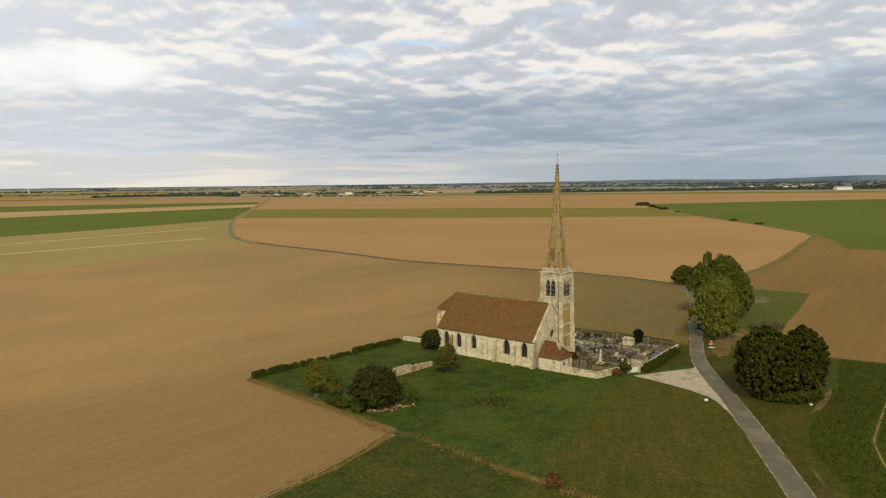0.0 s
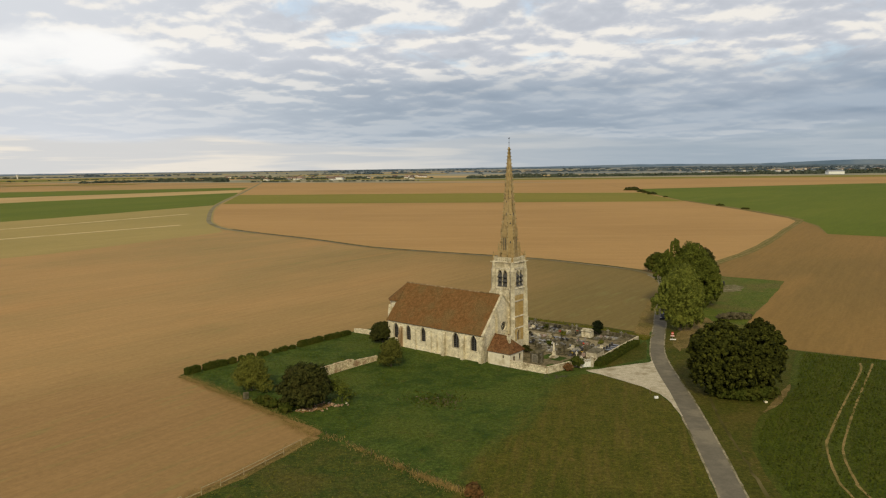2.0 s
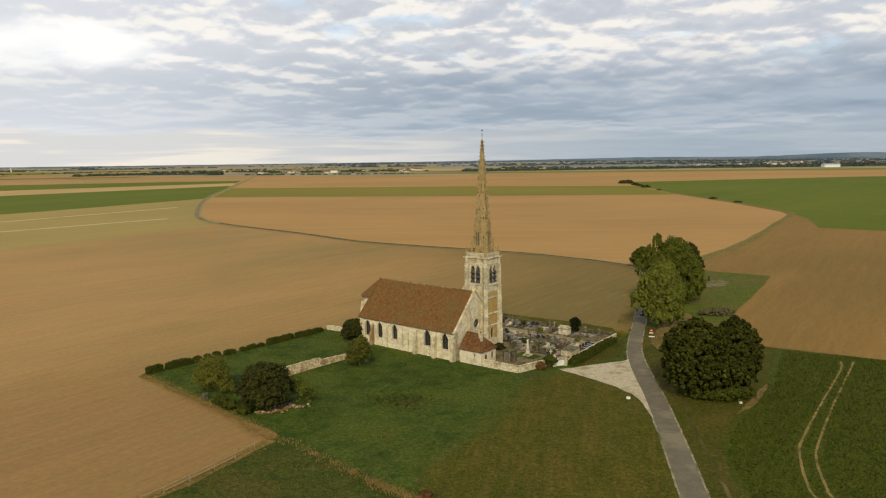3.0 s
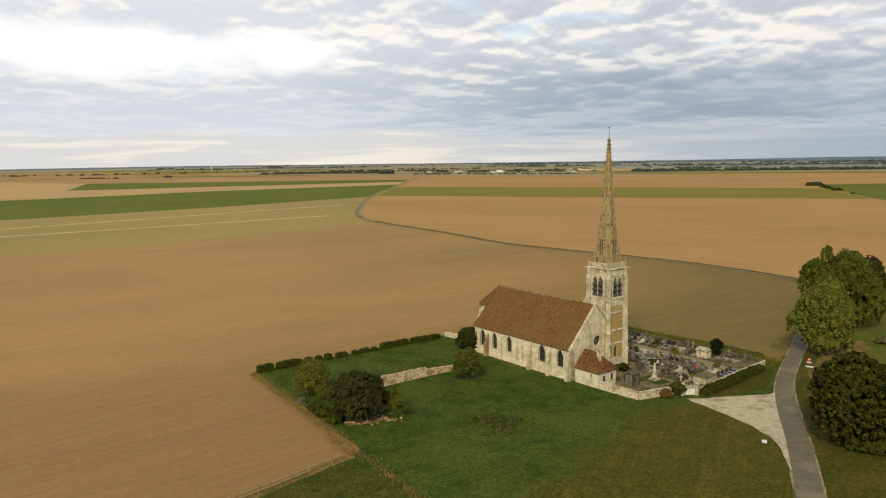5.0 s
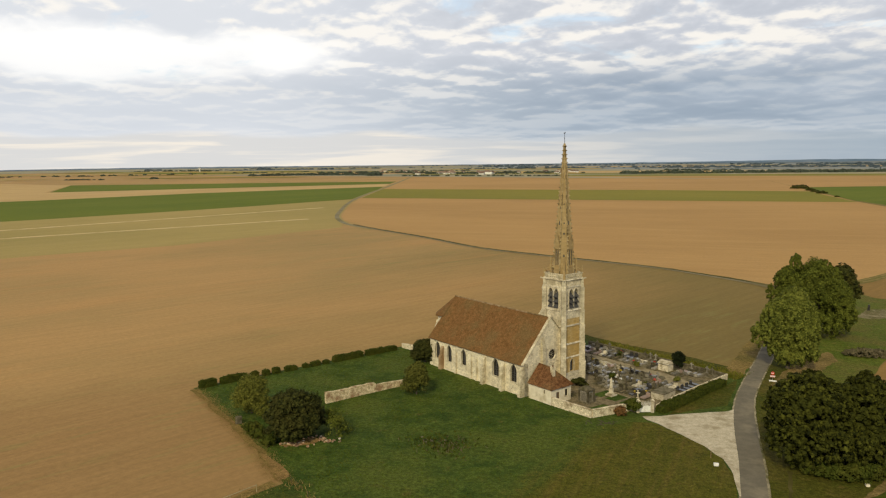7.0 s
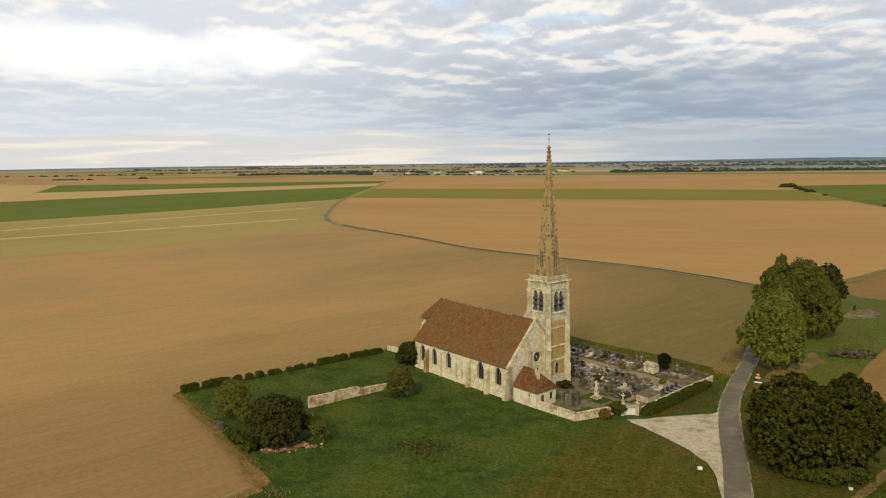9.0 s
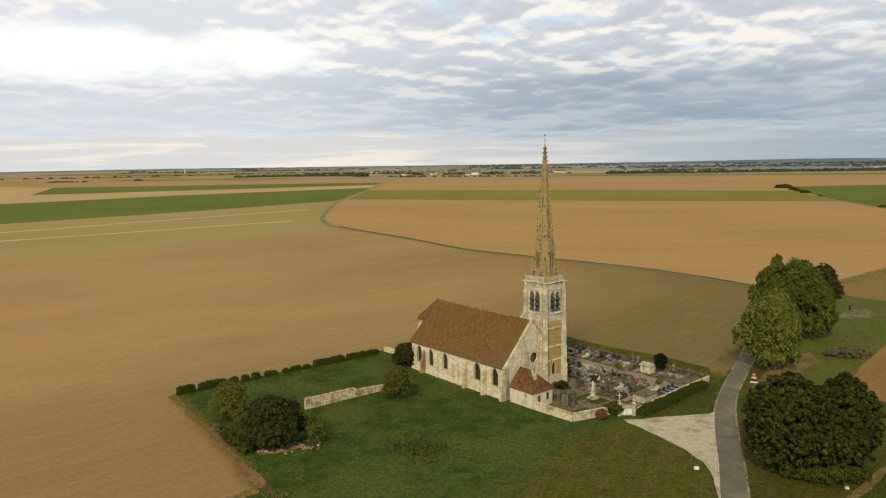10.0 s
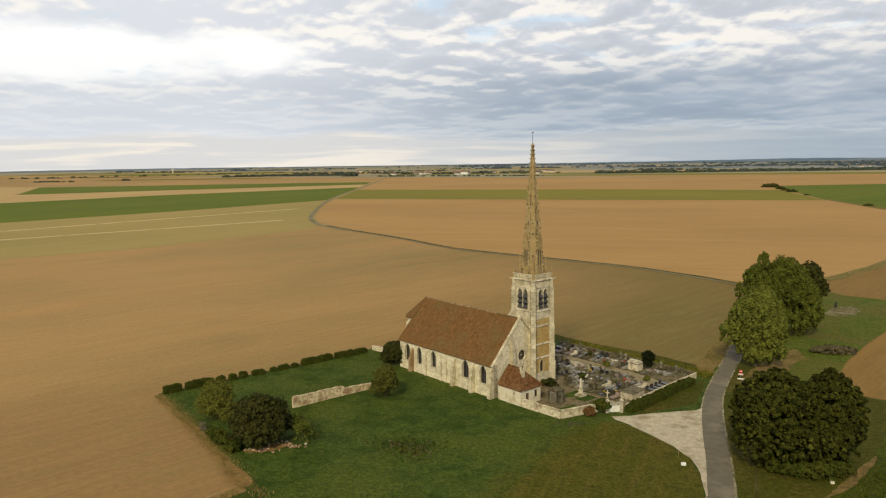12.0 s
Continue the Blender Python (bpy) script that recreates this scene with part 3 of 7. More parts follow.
def smooth_line(points, per=6):
    """A curve through the points (Catmull-Rom)."""
    pts = [Vector(p) for p in points]
    out = []
    for i in range(len(pts) - 1):
        p0, p1, p2, p3 = pts[max(i - 1, 0)], pts[i], pts[i + 1], pts[min(i + 2, len(pts) - 1)]
        for j in range(per):
            t = j / per
            out.append(0.5 * ((2 * p1) + (p2 - p0) * t + (2 * p0 - 5 * p1 + 4 * p2 - p3) * t * t + (3 * p1 - p0 - 3 * p2 + p3) * t ** 3))
    return out + [pts[-1]]


def ribbon(name, points, width, z, material, label, category, wobble=0.0, shift=0.0, per=6):
    """A strip of road or track along a curve; width may change along it."""
    line = smooth_line(points, per)
    verts, faces = [], []
    for i, p in enumerate(line):
        d = (line[min(i + 1, len(line) - 1)] - line[max(i - 1, 0)]).normalized()
        side = Vector((d.y, -d.x))
        w = width if not callable(width) else width(i / (len(line) - 1))
        e1 = wobble * noise.noise(Vector((p.x * 0.7, p.y * 0.7, 1.0)))
        e2 = wobble * noise.noise(Vector((p.x * 0.7, p.y * 0.7, 5.0)))
        for q in (p + side * (shift - w / 2 + e1), p + side * (shift + w / 2 + e2)):
            verts.append((q.x, q.y, z))
        if i:
            j = 2 * i
            faces.append((j - 2, j - 1, j + 1, j))
    me = mesh_of(name, verts, faces, material)
    return tagged(new(name, me), label, category, kind="structure")


# ---- the land ----
def ground():
    """One round sheet to the horizon; its far rim rises into low wooded hills."""
    rings_r = [0, 60, 120, 200, 320, 500, 800, 1200, 1700, 2300, 3000, 3600, 4200, 4700, 4880]
    n = 96
    verts, faces = [(15.0, 20.0, 0.0)], []
    for r in rings_r[1:]:
        for i in range(n):
            a = 2 * math.pi * i / n
            verts.append((15 + r * math.sin(a), 20 + r * math.cos(a), 0.0))
    for i in range(n):
        faces.append((0, 1 + (i + 1) % n, 1 + i))
    for k in range(len(rings_r) - 2):
        for i in range(n):
            a, b = 1 + k * n + i, 1 + k * n + (i + 1) % n
            faces.append((a, b, b + n, a + n))
    me = mesh_of("ground", verts, faces, M["soil"])
    tagged(new("ground", me), "tilled brown field running to the horizon", "field", kind="structure")


ground()
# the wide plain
sheet("far_plain", [(-4200, 1750), (-1500, 1900), (-619, 1690), (133, 1490), (900, 1330), (4200, 1200), (4300, 2100), (2900, 3800), (0, 4780), (-2900, 3800)], 0.10, M["plain"], "patchwork of far farmland in haze-tinted colours", "field")
# sheet in a haze colour laid over the farthest part of the plain
sheet("hazy_plain", [(-700, 2650), (600, 2500), (2600, 2300), (3600, 2900), (2800, 3850), (0, 4770), (-1200, 4600), (-900, 3400)], 0.12, M["haze"], "farthest farmland with blue-grey haze painted into its colour", "field", 120, 12.0)
# pale stubble beyond the bend of the lane
sheet("far_field", [(-211, 503), (-164, 454), (-116, 416), (-74, 379), (-36, 358.5), (10, 336.5), (40, 316), (56, 300), (72, 306), (90, 330), (121, 384), (161, 470), (190, 535), (194, 562), (186, 655), (166, 807), (152, 1126), (136, 1490), (-650, 1690), (-440, 1110), (-374, 902), (-328, 764), (-292, 672), (-258, 594), (-232, 538)], 0.06, M["stubble"], "wide field of pale straw stubble", "field", 25, 0.8)
sheet("grass_strip", [(-334, 784), (-36, 787), (166, 790), (152, 1005), (-50, 1020), (-410, 1012)], 0.12, M["young"], "strip of dull green young crop across the stubble", "field", 40, 1.5)
# left of the lane
sheet("left_field", [(-520, -180), (-267, 293), (-230, 345), (-190, 458), (-218, 508), (-266, 598), (-331, 758), (-455, 456), (-900, -300)], 0.05, M["olive"], "olive stubble field left of the lane", "field", 25, 1.0)
sheet("green_field", [(-900, -300), (-455, 456), (-397, 579), (-333, 762), (-412, 1000), (-447, 1100), (-619, 862), (-700, 672), (-1500, -600)], 0.07, M["crop"], "long strip of dark green crop", "field", 40, 1.0)
sheet("tan_field", [(-1500, -600), (-700, 672), (-619, 862), (-447, 1100), (-490, 1220), (-640, 1075), (-872, 850), (-2300, -500)], 0.07, M["tan"], "strip of pale cut straw field", "field", 60, 1.0)
sheet("second_green_field", [(-872, 850), (-640, 1075), (-490, 1220), (-531, 1345), (-800, 1235), (-1100, 1105)], 0.08, M["crop"], "second strip of green crop", "field", 60, 1.0)
sheet("pale_field", [(-2300, -500), (-880, 850), (-1100, 1105), (-1700, 1250), (-3300, 900)], 0.08, M["tan"], "pale stubble far on the plain", "field", 60, 1.0)
for a, b in (((-345, 361), (-246, 512)), ((-393, 403), (-297, 628))):
    start = (a[0] + (a[0] - b[0]) * 2.4, a[1] + (a[1] - b[1]) * 2.4)
    ribbon("straw_swath", [start, a, b], 6.0, 0.09, M["swath"], "pale line of straw on the olive field", "field track", 0.8)
# right of the lane
sheet("right_green_field", [(153, 1120), (168, 807), (188, 660), (199, 575), (192, 500), (177, 446), (260, 395), (420, 330), (1300, 250), (1900, 1380), (1100, 1345), (543, 1290)], 0.07, M["crop"], "broad green crop field behind the poplars", "field", 40, 2.0)
sheet("brown_field", [(64, 182), (61, 190), (66, 205), (73, 221), (81, 237), (98.6, 276.5), (80.6, 287), (76, 303), (92, 328), (124, 383), (164, 469), (194, 534), (190, 500), (177, 446), (260, 395), (420, 330), (1300, 250), (700, -100), (240, 60), (150, 143), (87, 171.5)], 0.045, M["brown"], "dark brown tilled field beside the root crop", "field", 12, 0.6)
sheet("poplar_meadow", [(46, 214), (52, 240), (58, 290), (72, 303), (80.6, 287), (98.6, 276.5), (81, 237), (73, 221.5), (65.8, 205), (61, 190), (50, 186)], 0.062, M["bright_grass"], "green grass behind the poplars", "grass", 5, 0.8)
sheet("beet_field", [(64, 181.5), (87, 171.5), (150, 143), (240, 60), (200, -60), (41, -60), (41, 104), (41, 118), (44, 127), (51, 140), (57, 151), (60, 160)], 0.05, M["beet"], "dark green root crop beside the lane", "field", 3, 0.5)
sheet("lane_verge", [(37, -60), (36.5, 104), (37, 142), (38.5, 163), (40, 181), (44, 203), (49, 226), (54, 232), (58, 215), (62, 196), (64, 182), (69, 177.5), (62, 160), (58.4, 151.6), (52.6, 140.4), (48, 133.2), (45, 126.2), (43, 119), (42.2, 110.5), (42.2, 104), (42.6, 60), (43, -60)], 0.055, M["verge"], "dry grass verge beside the lane", "verge", 3, 0.4)
sheet("tan_strip", [(136, 1488), (153, 1124), (543, 1294), (1100, 1349), (1900, 1384), (3000, 1400), (3200, 1720), (1500, 1745), (400, 1725), (-300, 1700)], 0.115, M["stubble"], "strip of pale stubble behind the green crop", "field", 60, 1.5)
sheet("far_green_strip", [(-330, 1715), (400, 1728), (1500, 1748), (3200, 1724), (3200, 1960), (1500, 1930), (400, 1900), (-250, 1850)], 0.13, M["young"], "thin strip of dull green on the far plain", "field", 60, 2.0)
# church land
sheet("church_meadow", [(-62.6, 148.6), (-35.5, 190.5), (-26, 199), (-2, 208.5), (12.5, 207.8), (37.5, 190.0), (40.5, 196), (46.5, 222), (48.5, 222), (45, 207), (40, 188), (36, 170), (35.6, 150), (35, 104), (34, -60), (-110, -60), (-37, 92), (-30, 103), (-23.2, 117.6), (-33, 126.9), (-46.7, 137.6)], 0.05, M["lawn"], "rough green meadow round the church", "grass", 3, 0.5)
sheet("mown_meadow", [(3, 151), (9, 153.4), (14.3, 152), (20, 156), (24, 156.2), (31.2, 148.8), (33.7, 144.7), (34.9, 139.5), (35.2, 122), (34.0, 104), (29, -58), (-20, -58), (-9, 60), (-1.6, 101.8), (-7, 106.6), (-12.4, 110.9), (-8, 126.4)], 0.065, M["half_mown"], "mown meadow with drying brown stripes", "grass", 2, 0.5)
sheet("fence_meadow", [(-23.2, 117.4), (-13.6, 112), (-5.6, 105.5), (0.5, 101), (8, 96), (2, 60), (-20, -58), (-108, -58), (-36.5, 91)], 0.06, M["paddock"], "weedy olive paddock below the fence", "grass", 3, 0.6)
sheet("dry_corner", [(25.4, 161.2), (30, 165.6), (33.4, 168.2), (35.0, 169.2), (36.0, 176), (37.2, 184), (37.2, 185.4), (31, 174), (27, 166.5)], 0.066, M["verge"], "dry grass below the clipped hedge", "verge", 2, 0.4)
sheet("bank_strip", [(36.6, 185.5), (39.1, 190.5), (41.7, 203), (43.5, 212.5), (46.8, 229.5), (51.5, 250), (49.8, 250), (44.2, 231), (40.2, 214), (37.8, 203), (35.6, 194)], 0.062, M["straw"], "dry straw-coloured bank between lane and field", "verge", 1.5, 0.9)
ribbon("field_margin", [(-62, 148), (-46.7, 136.9), (-33, 126.4), (-24.4, 118.6)], 1.1, 0.07, M["straw"], "strip of dry grass along the meadow", "verge", 0.9)
ribbon("field_margin", [(-24.6, 117.4), (-30, 102.4), (-37, 90.5), (-72, 20)], 1.4, 0.072, M["straw"], "strip of dry grass beside the rail fence", "verge", 0.5)

sheet("weedy_bank", [(12.5, 207.8), (-5, 219), (-15, 222), (-22, 214), (-8, 206), (2, 208), (12, 206), (37, 190), (38.5, 194), (30, 199.5)], 0.058, M["verge"], "dull green weedy strip behind the cemetery", "verge", 2, 0.9)

# lane, forecourt and tracks
LANE = [(27.8, -55), (32.0, 30), (34.6, 75), (35.85, 99.6), (36.85, 121), (37.45, 142), (37.4, 155), (37.55, 165), (38.0, 172), (38.9, 179), (41.0, 190.5), (43.5, 203), (45.2, 212.5), (48.5, 229.5), (53.3, 252), (56.3, 275), (54.7, 290)]
FAR_LANE = [(55.4, 287), (54.0, 293), (46, 305), (30, 319), (10, 333.5), (-36, 355.5), (-74, 376), (-116, 413), (-164, 451), (-192, 475)]
LAST_LANE = [(-164, 451), (-192, 474), (-213, 500), (-236, 538), (-262, 594), (-296, 672), (-332, 764), (-378, 902), (-444, 1110), (-655, 1745)]
ribbon("lane_edge", LANE, lambda t: 3.95 - 0.5 * min(max((t - 0.42) * 8, 0), 1), 0.085, M["edge"], "pale gravel edges of the lane", "verge", 0.12, per=16)
ribbon("lane", LANE, lambda t: 3.35 - 0.45 * min(max((t - 0.42) * 8, 0), 1), 0.095, M["asphalt"], "narrow worn grey asphalt lane", "road", 0.05, per=14)
ribbon("far_lane", FAR_LANE, 1.9, 0.13, M["far_road"], "far stretch of the lane sunk between grass banks", "road", 0.2, per=10)
ribbon("last_lane_edge", LAST_LANE, 6.0, 0.105, M["olive"], "worn grass edges of the far lane", "verge", 0.3, per=10)
ribbon("last_lane", LAST_LANE, 3.6, 0.15, M["far_road"], "grey asphalt lane bending away over the plain", "road", 0.05, per=10)
ribbon("lane_grass_edge", [(53, 299), (46, 307.5), (30, 321), (10, 335.4), (-36, 357.6), (-74, 378.3), (-116, 415.4), (-164, 453.4), (-192, 477.4)], 3.0, 0.118, M["bank"], "dark grass bank along the lane", "verge", 0.9, per=14)
sheet("forecourt", [(21.2, 159.2), (24.2, 160.2), (27.4, 162.3), (32, 164.7), (35, 166.1), (36.4, 168.0), (37, 160), (37, 133), (35.4, 132.8), (34.9, 139.5), (33.7, 144.7), (31.2, 148.8), (27.7, 152.6), (24.2, 156.2), (22, 157.8)], 0.09, M["chalk"], "pale chalk gravel forecourt off the lane", "forecourt", 1.5, 0.25)
for off in (-1.0, 1.0):
    ribbon("wheel_track", [(60, 302), (74, 309), (91, 330), (122, 384), (162, 470), (192, 535), (198, 562), (191, 660), (170, 807)], 1.1, 0.11, M["track"], "wheel track of a grassy farm path", "track", 0.3, off * 1.15)
ribbon("path_grass", [(58, 300), (73, 307), (91, 330), (122, 384), (162, 470), (192, 535), (197.5, 562), (190, 660), (169, 807)], 4.6, 0.10, M["verge_far"], "grassy farm path along the stubble", "track", 0.8)
RUTS = (((79, 169), (76.3, 162.5), (65.5, 142.8), (56.6, 126.2), (54.1, 120.5), (51.6, 110.7), (51.1, 103.8), (52, 70)), ((81.5, 169), (79.3, 164.8), (66.8, 141.4), (59.2, 126.5), (55.7, 118.6), (53.5, 109.1), (53.2, 104.0), (54, 70)))
for line in RUTS:
    ribbon("wheel_rut", line, 0.36, 0.075, M["track"], "bare wheel rut through the root crop", "track", 0.12, per=10)
for off, w in ((-0.3, 1.4),):
    ribbon("dry_headland", [(59.6, 153.6), (56.0, 146.6), (52.6, 140.6), (49.4, 136.2)], lambda t, w=w: w * math.sin(math.pi * min(max(t, 0.02), 0.98)) + 0.05, 0.08, M["earth"], "dry worn strip at the edge of the crop", "verge", 0.35, off)
ribbon("verge_ditch", [(42.4, 143), (41.4, 131), (41.0, 121.8), (40.8, 114), (40.5, 105), (40.2, 60)], 0.45, 0.075, M["bank"], "shallow dark ditch in the verge", "ditch", 0.3, per=12)

# ---- the church ----
CHURCH = pose(-1.0, 163.5, 0, 0, 0, -32.2)      # x runs along the nave towards the gable, y away from the south wall
SOUTH = Matrix(((1, 0, 0, 0), (0, 0, 1, 0), (0, 1, 0, 0), (0, 0, 0, 1)))       # (s, t, depth) -> (x, depth, z)


def facing_west(x):
    return Matrix(((0, 0, -1, x), (1, 0, 0, 0), (0, 1, 0, 0), (0, 0, 0, 1)))    # (s, t, depth) -> (x - depth, s, z)


def moved(m, x, y, z):
    return Matrix.Translation((x, y, z)) @ m


def window(parent, outline, m, depth, mullion=True, s=0.0, z0=0.0, z1=1.0, w=1.0):
    """A glazed light set back in its opening, with a stone hood round it."""
    pane = slab_with_holes(outline, [], 0.06, m @ Matrix.Translation((0, 0, depth)))
    glass = part("window", pane, M["glass"], parent, "dark leaded glass lancet")
    grow = [(s + (x - s) * 1.20, z0 + (z - z0) * 1.06 - 0.08) for x, z in outline]
    hood = slab_with_holes(grow, [outline], 0.10, m @ Matrix.Translation((0, 0, -0.05)))
    part("window_frame", hood, M["pale_stone"], glass, "pale dressed stone surround")
    if mullion:
        bar = bmesh.new()
        for x0, x1, a, b in ((s - 0.04, s + 0.04, z0, z1 - w * 0.35),):
            box(bar, x0, x1, a, b, depth - 0.07, depth + 0.01)
        for i in range(1, 5):
            zz = z0 + (z1 - w * 0.8 - z0) * i / 5
            box(bar, s - w / 2, s + w / 2, zz - 0.02, zz + 0.02, depth - 0.05, depth + 0.01)
        bar.transform(m)
        part("glazing_bar", bar, M["lead"], glass)
    return glass


def buttress(parent, x, w, reach, h, y=0.0):
    """A stepped buttress against the south wall."""
    bm = bmesh.new()
    tapered(bm, x - w / 2 - 0.06, x + w / 2 + 0.06, y - reach - 0.12, y, 0, 0.9, 0.06, 0.06, 0.08, 0)
    tapered(bm, x - w / 2, x + w / 2, y - reach, y, 0.9, h * 0.55)
    tapered(bm, x - w / 2, x + w / 2, y - reach, y, h * 0.55, h * 0.55 + 0.5, 0, 0, reach * 0.35, 0)
    tapered(bm, x - w / 2 + 0.02, x + w / 2 - 0.02, y - reach * 0.65, y, h * 0.55 + 0.5, h - 0.7)
    tapered(bm, x - w / 2 + 0.02, x + w / 2 - 0.02, y - reach * 0.65, y, h - 0.7, h, 0, 0, reach * 0.6, 0)
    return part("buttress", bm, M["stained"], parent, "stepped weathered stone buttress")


def roof_plane(name, corners, material, parent, label, nx=28, ny=10, sag=0.10, thick=0.16, seed=0.0):
    """A tiled slope with a slightly sagging, uneven surface; corners: eave left, eave right, ridge right, ridge left."""
    a, b, c, d = (Vector(p) for p in corners)
    normal = (b - a).cross(d - a).normalized()
    if normal.z < 0:
        normal = -normal
    verts, faces = [], []
    for j in range(ny + 1):
        for i in range(nx + 1):
            s, t = i / nx, j / ny
            p = a.lerp(b, s).lerp(d.lerp(c, s), t)
            edge = min(1.0, 6 * min(s, 1 - s) + 0.25) * min(1.0, 5 * min(t, 1 - t) + 0.3)
            w = noise.noise(p * 0.22 + Vector((seed, 0, 0))) * sag + noise.noise(p * 0.8) * sag * 0.3 - sag * 0.5 * edge
            verts.append(p + normal * w * edge)
    n = len(verts)
    verts += [v - normal * thick for v in verts]
    for j in range(ny):
        for i in range(nx):
            q = j * (nx + 1) + i
            f = (q, q + 1, q + nx + 2, q + nx + 1)
            faces.append(f)
            faces.append(tuple(k + n for k in reversed(f)))
    rim = [i for i in range(nx + 1)] + [(j + 1) * (nx + 1) - 1 for j in range(1, ny + 1)] + [ny * (nx + 1) + i for i in range(nx - 1, -1, -1)] + [j * (nx + 1) for j in range(ny - 1, 0, -1)]
    for k in range(len(rim)):
        p, q = rim[k], rim[(k + 1) % len(rim)]
        faces.append((p, p + n, q + n, q))
    me = mesh_of(name, verts, faces, material)
    return place(name, me, parent, label)


def build_church():
    church = thing("church", CHURCH, "old stone village church with red tiled roof and tall spire", "church")
    # south wall
    lights = [(-24.9, 1.9, 5.5, 1.55), (-21.0, 1.9, 5.5, 1.5), (-16.4, 2.2, 5.55, 1.5), (-6.8, 2.2, 5.7, 1.75), (-1.85, 2.2, 5.7, 1.75)]
    holes = [arch(s, a, b, w) for s, a, b, w in lights]
    wall = slab_with_holes([(-27.5, 0), (1.0, 0), (1.0, 6.2), (-27.5, 6.2)], holes, 0.9, SOUTH)
    part("nave_wall", wall, M["stone"], church, "pale weathered limestone wall")
    for (s, a, b, w), o in zip(lights, holes):
        window(church, o, SOUTH, 0.35, True, s, a, b, w)
    plinth = bmesh.new()
    tapered(plinth, -27.6, 1.1, -0.14, 0.0, 0, 0.75, 0, 0, 0.08, 0)
    part("plinth", plinth, M["stone"], church)
    cornice = bmesh.new()
    box(cornice, -27.5, 1.0, -0.16, -0.002, 5.86, 6.1)
    part("cornice", cornice, M["stone"], church)
    for x, w, reach, h in ((-23.2, 0.75, 0.9, 4.9), (-18.7, 0.35, 0.3, 4.6), (-14.0, 0.35, 0.25, 5.0), (-12.3, 0.35, 0.25, 4.8), (-9.9, 0.6, 0.95, 5.5), (-4.4, 0.6, 1.0, 5.6), (0.6, 0.72, 0.95, 5.8)):
        made = buttress(church, x, w, reach, h)
        if x < -23:
            made.data.materials[0] = M["brown_stain"]
            made["label"] = "rust-stained stone buttress"
    # west gable with its oculus
    gable = slab_with_holes([(0.0, 0), (14.0, 0), (14.0, 6.3), (7.0, 13.95), (0.0, 6.3)], [ring(7.4, 6.85, 1.0)], 0.9, facing_west(1.0))
    part("gable_wall", gable, M["stone"], church, "pale stone gable with a round window")
    pane = slab_with_holes(ring(7.4, 6.85, 1.0), [], 0.06, facing_west(0.7))
    eye = part("round_window", pane, M["glass"], church, "dark round window")
    rim = slab_with_holes(ring(7.4, 6.85, 1.28), [ring(7.4, 6.85, 1.0)], 0.12, facing_west(1.06))
    part("window_frame", rim, M["pale_stone"], eye)
    cross = bmesh.new()
    for i in range(8):
        a = math.pi / 4 * i
        tube(cross, (0.66, 7.4, 6.85), (0.66, 7.4 + 0.98 * math.cos(a), 6.85 + 0.98 * math.sin(a)), 0.05, 0.05, 5)
    part("tracery", cross, M["stone"], eye)
    pilaster = bmesh.new()
    tapered(pilaster, 1.0, 1.75, 4.3, 5.2, 0, 8.6, 0, 0.25, 0.05, 0.05)
    tapered(pilaster, 1.0, 1.5, 4.35, 5.15, 8.6, 10.4, 0, 0.45, 0.05, 0.05)
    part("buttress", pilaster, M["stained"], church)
    coping = bmesh.new()
    for y0, z0, y1, z1 in ((-0.4, 6.05, 7.0, 14.15), (14.4, 6.05, 7.0, 14.15)):
        vs = [coping.verts.new(p) for p in ((0.5, y0, z0 - 0.1), (1.1, y0, z0 - 0.1), (1.1, y1, z1 - 0.1), (0.5, y1, z1 - 0.1), (0.5, y0, z0 + 0.04), (1.06, y0, z0 + 0.04), (1.06, y1, z1 + 0.04), (0.5, y1, z1 + 0.04))]
        for f in ((0, 1, 2, 3), (7, 6, 5, 4), (0, 4, 5, 1), (1, 5, 6, 2), (2, 6, 7, 3), (3, 7, 4, 0)):
            coping.faces.new([vs[i] for i in f])
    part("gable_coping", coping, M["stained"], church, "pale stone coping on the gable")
    crossed = bmesh.new()
    tapered(crossed, 0.35, 0.85, 6.75, 7.25, 14.2, 14.6, 0.1, 0.1, 0.1, 0.1)
    box(crossed, 0.53, 0.67, 6.92, 7.08, 14.6, 15.5)
    box(crossed, 0.53, 0.67, 6.65, 7.35, 15.0, 15.16)
    part("gable_cross", crossed, M["stone"], church, "small stone cross on the gable")
    # hidden sides
    north = slab_with_holes([(-27.5, 0), (1.0, 0), (1.0, 6.2), (-27.5, 6.2)], [], 0.9, moved(SOUTH, 0, 13.1, 0))
    part("north_wall", north, M["stone"], church)
    east = slab_with_holes([(0.9, 0), (13.1, 0), (13.1, 6.9), (7.0, 13.6), (0.9, 6.9)], [], 0.8, facing_west(-26.7))
    part("east_wall", east, M["stone"], church)
    # roofs
    nave = roof_plane("nave_roof", [(-27.75, -0.42, 5.95), (0.55, -0.42, 5.95), (0.55, 7.0, 13.95), (-27.4, 7.0, 14.1)], M["tile"], church, "long slope of old brown-red clay tiles", 40, 12, 0.16)
    roof_plane("north_roof", [(-27.75, 14.42, 5.95), (0.55, 14.42, 5.95), (0.55, 7.02, 13.95), (-27.4, 7.02, 14.1)], M["tile"], church, "", 12, 6, 0.12, 0.16, 4.0)
    ridge = bmesh.new()
    for i in range(60):
        x0 = -27.4 + i * 27.4 / 60
        sagged = 14.1 - 0.15 * i / 60 + 0.05 * noise.noise(Vector((i * 0.3, 0, 0)))
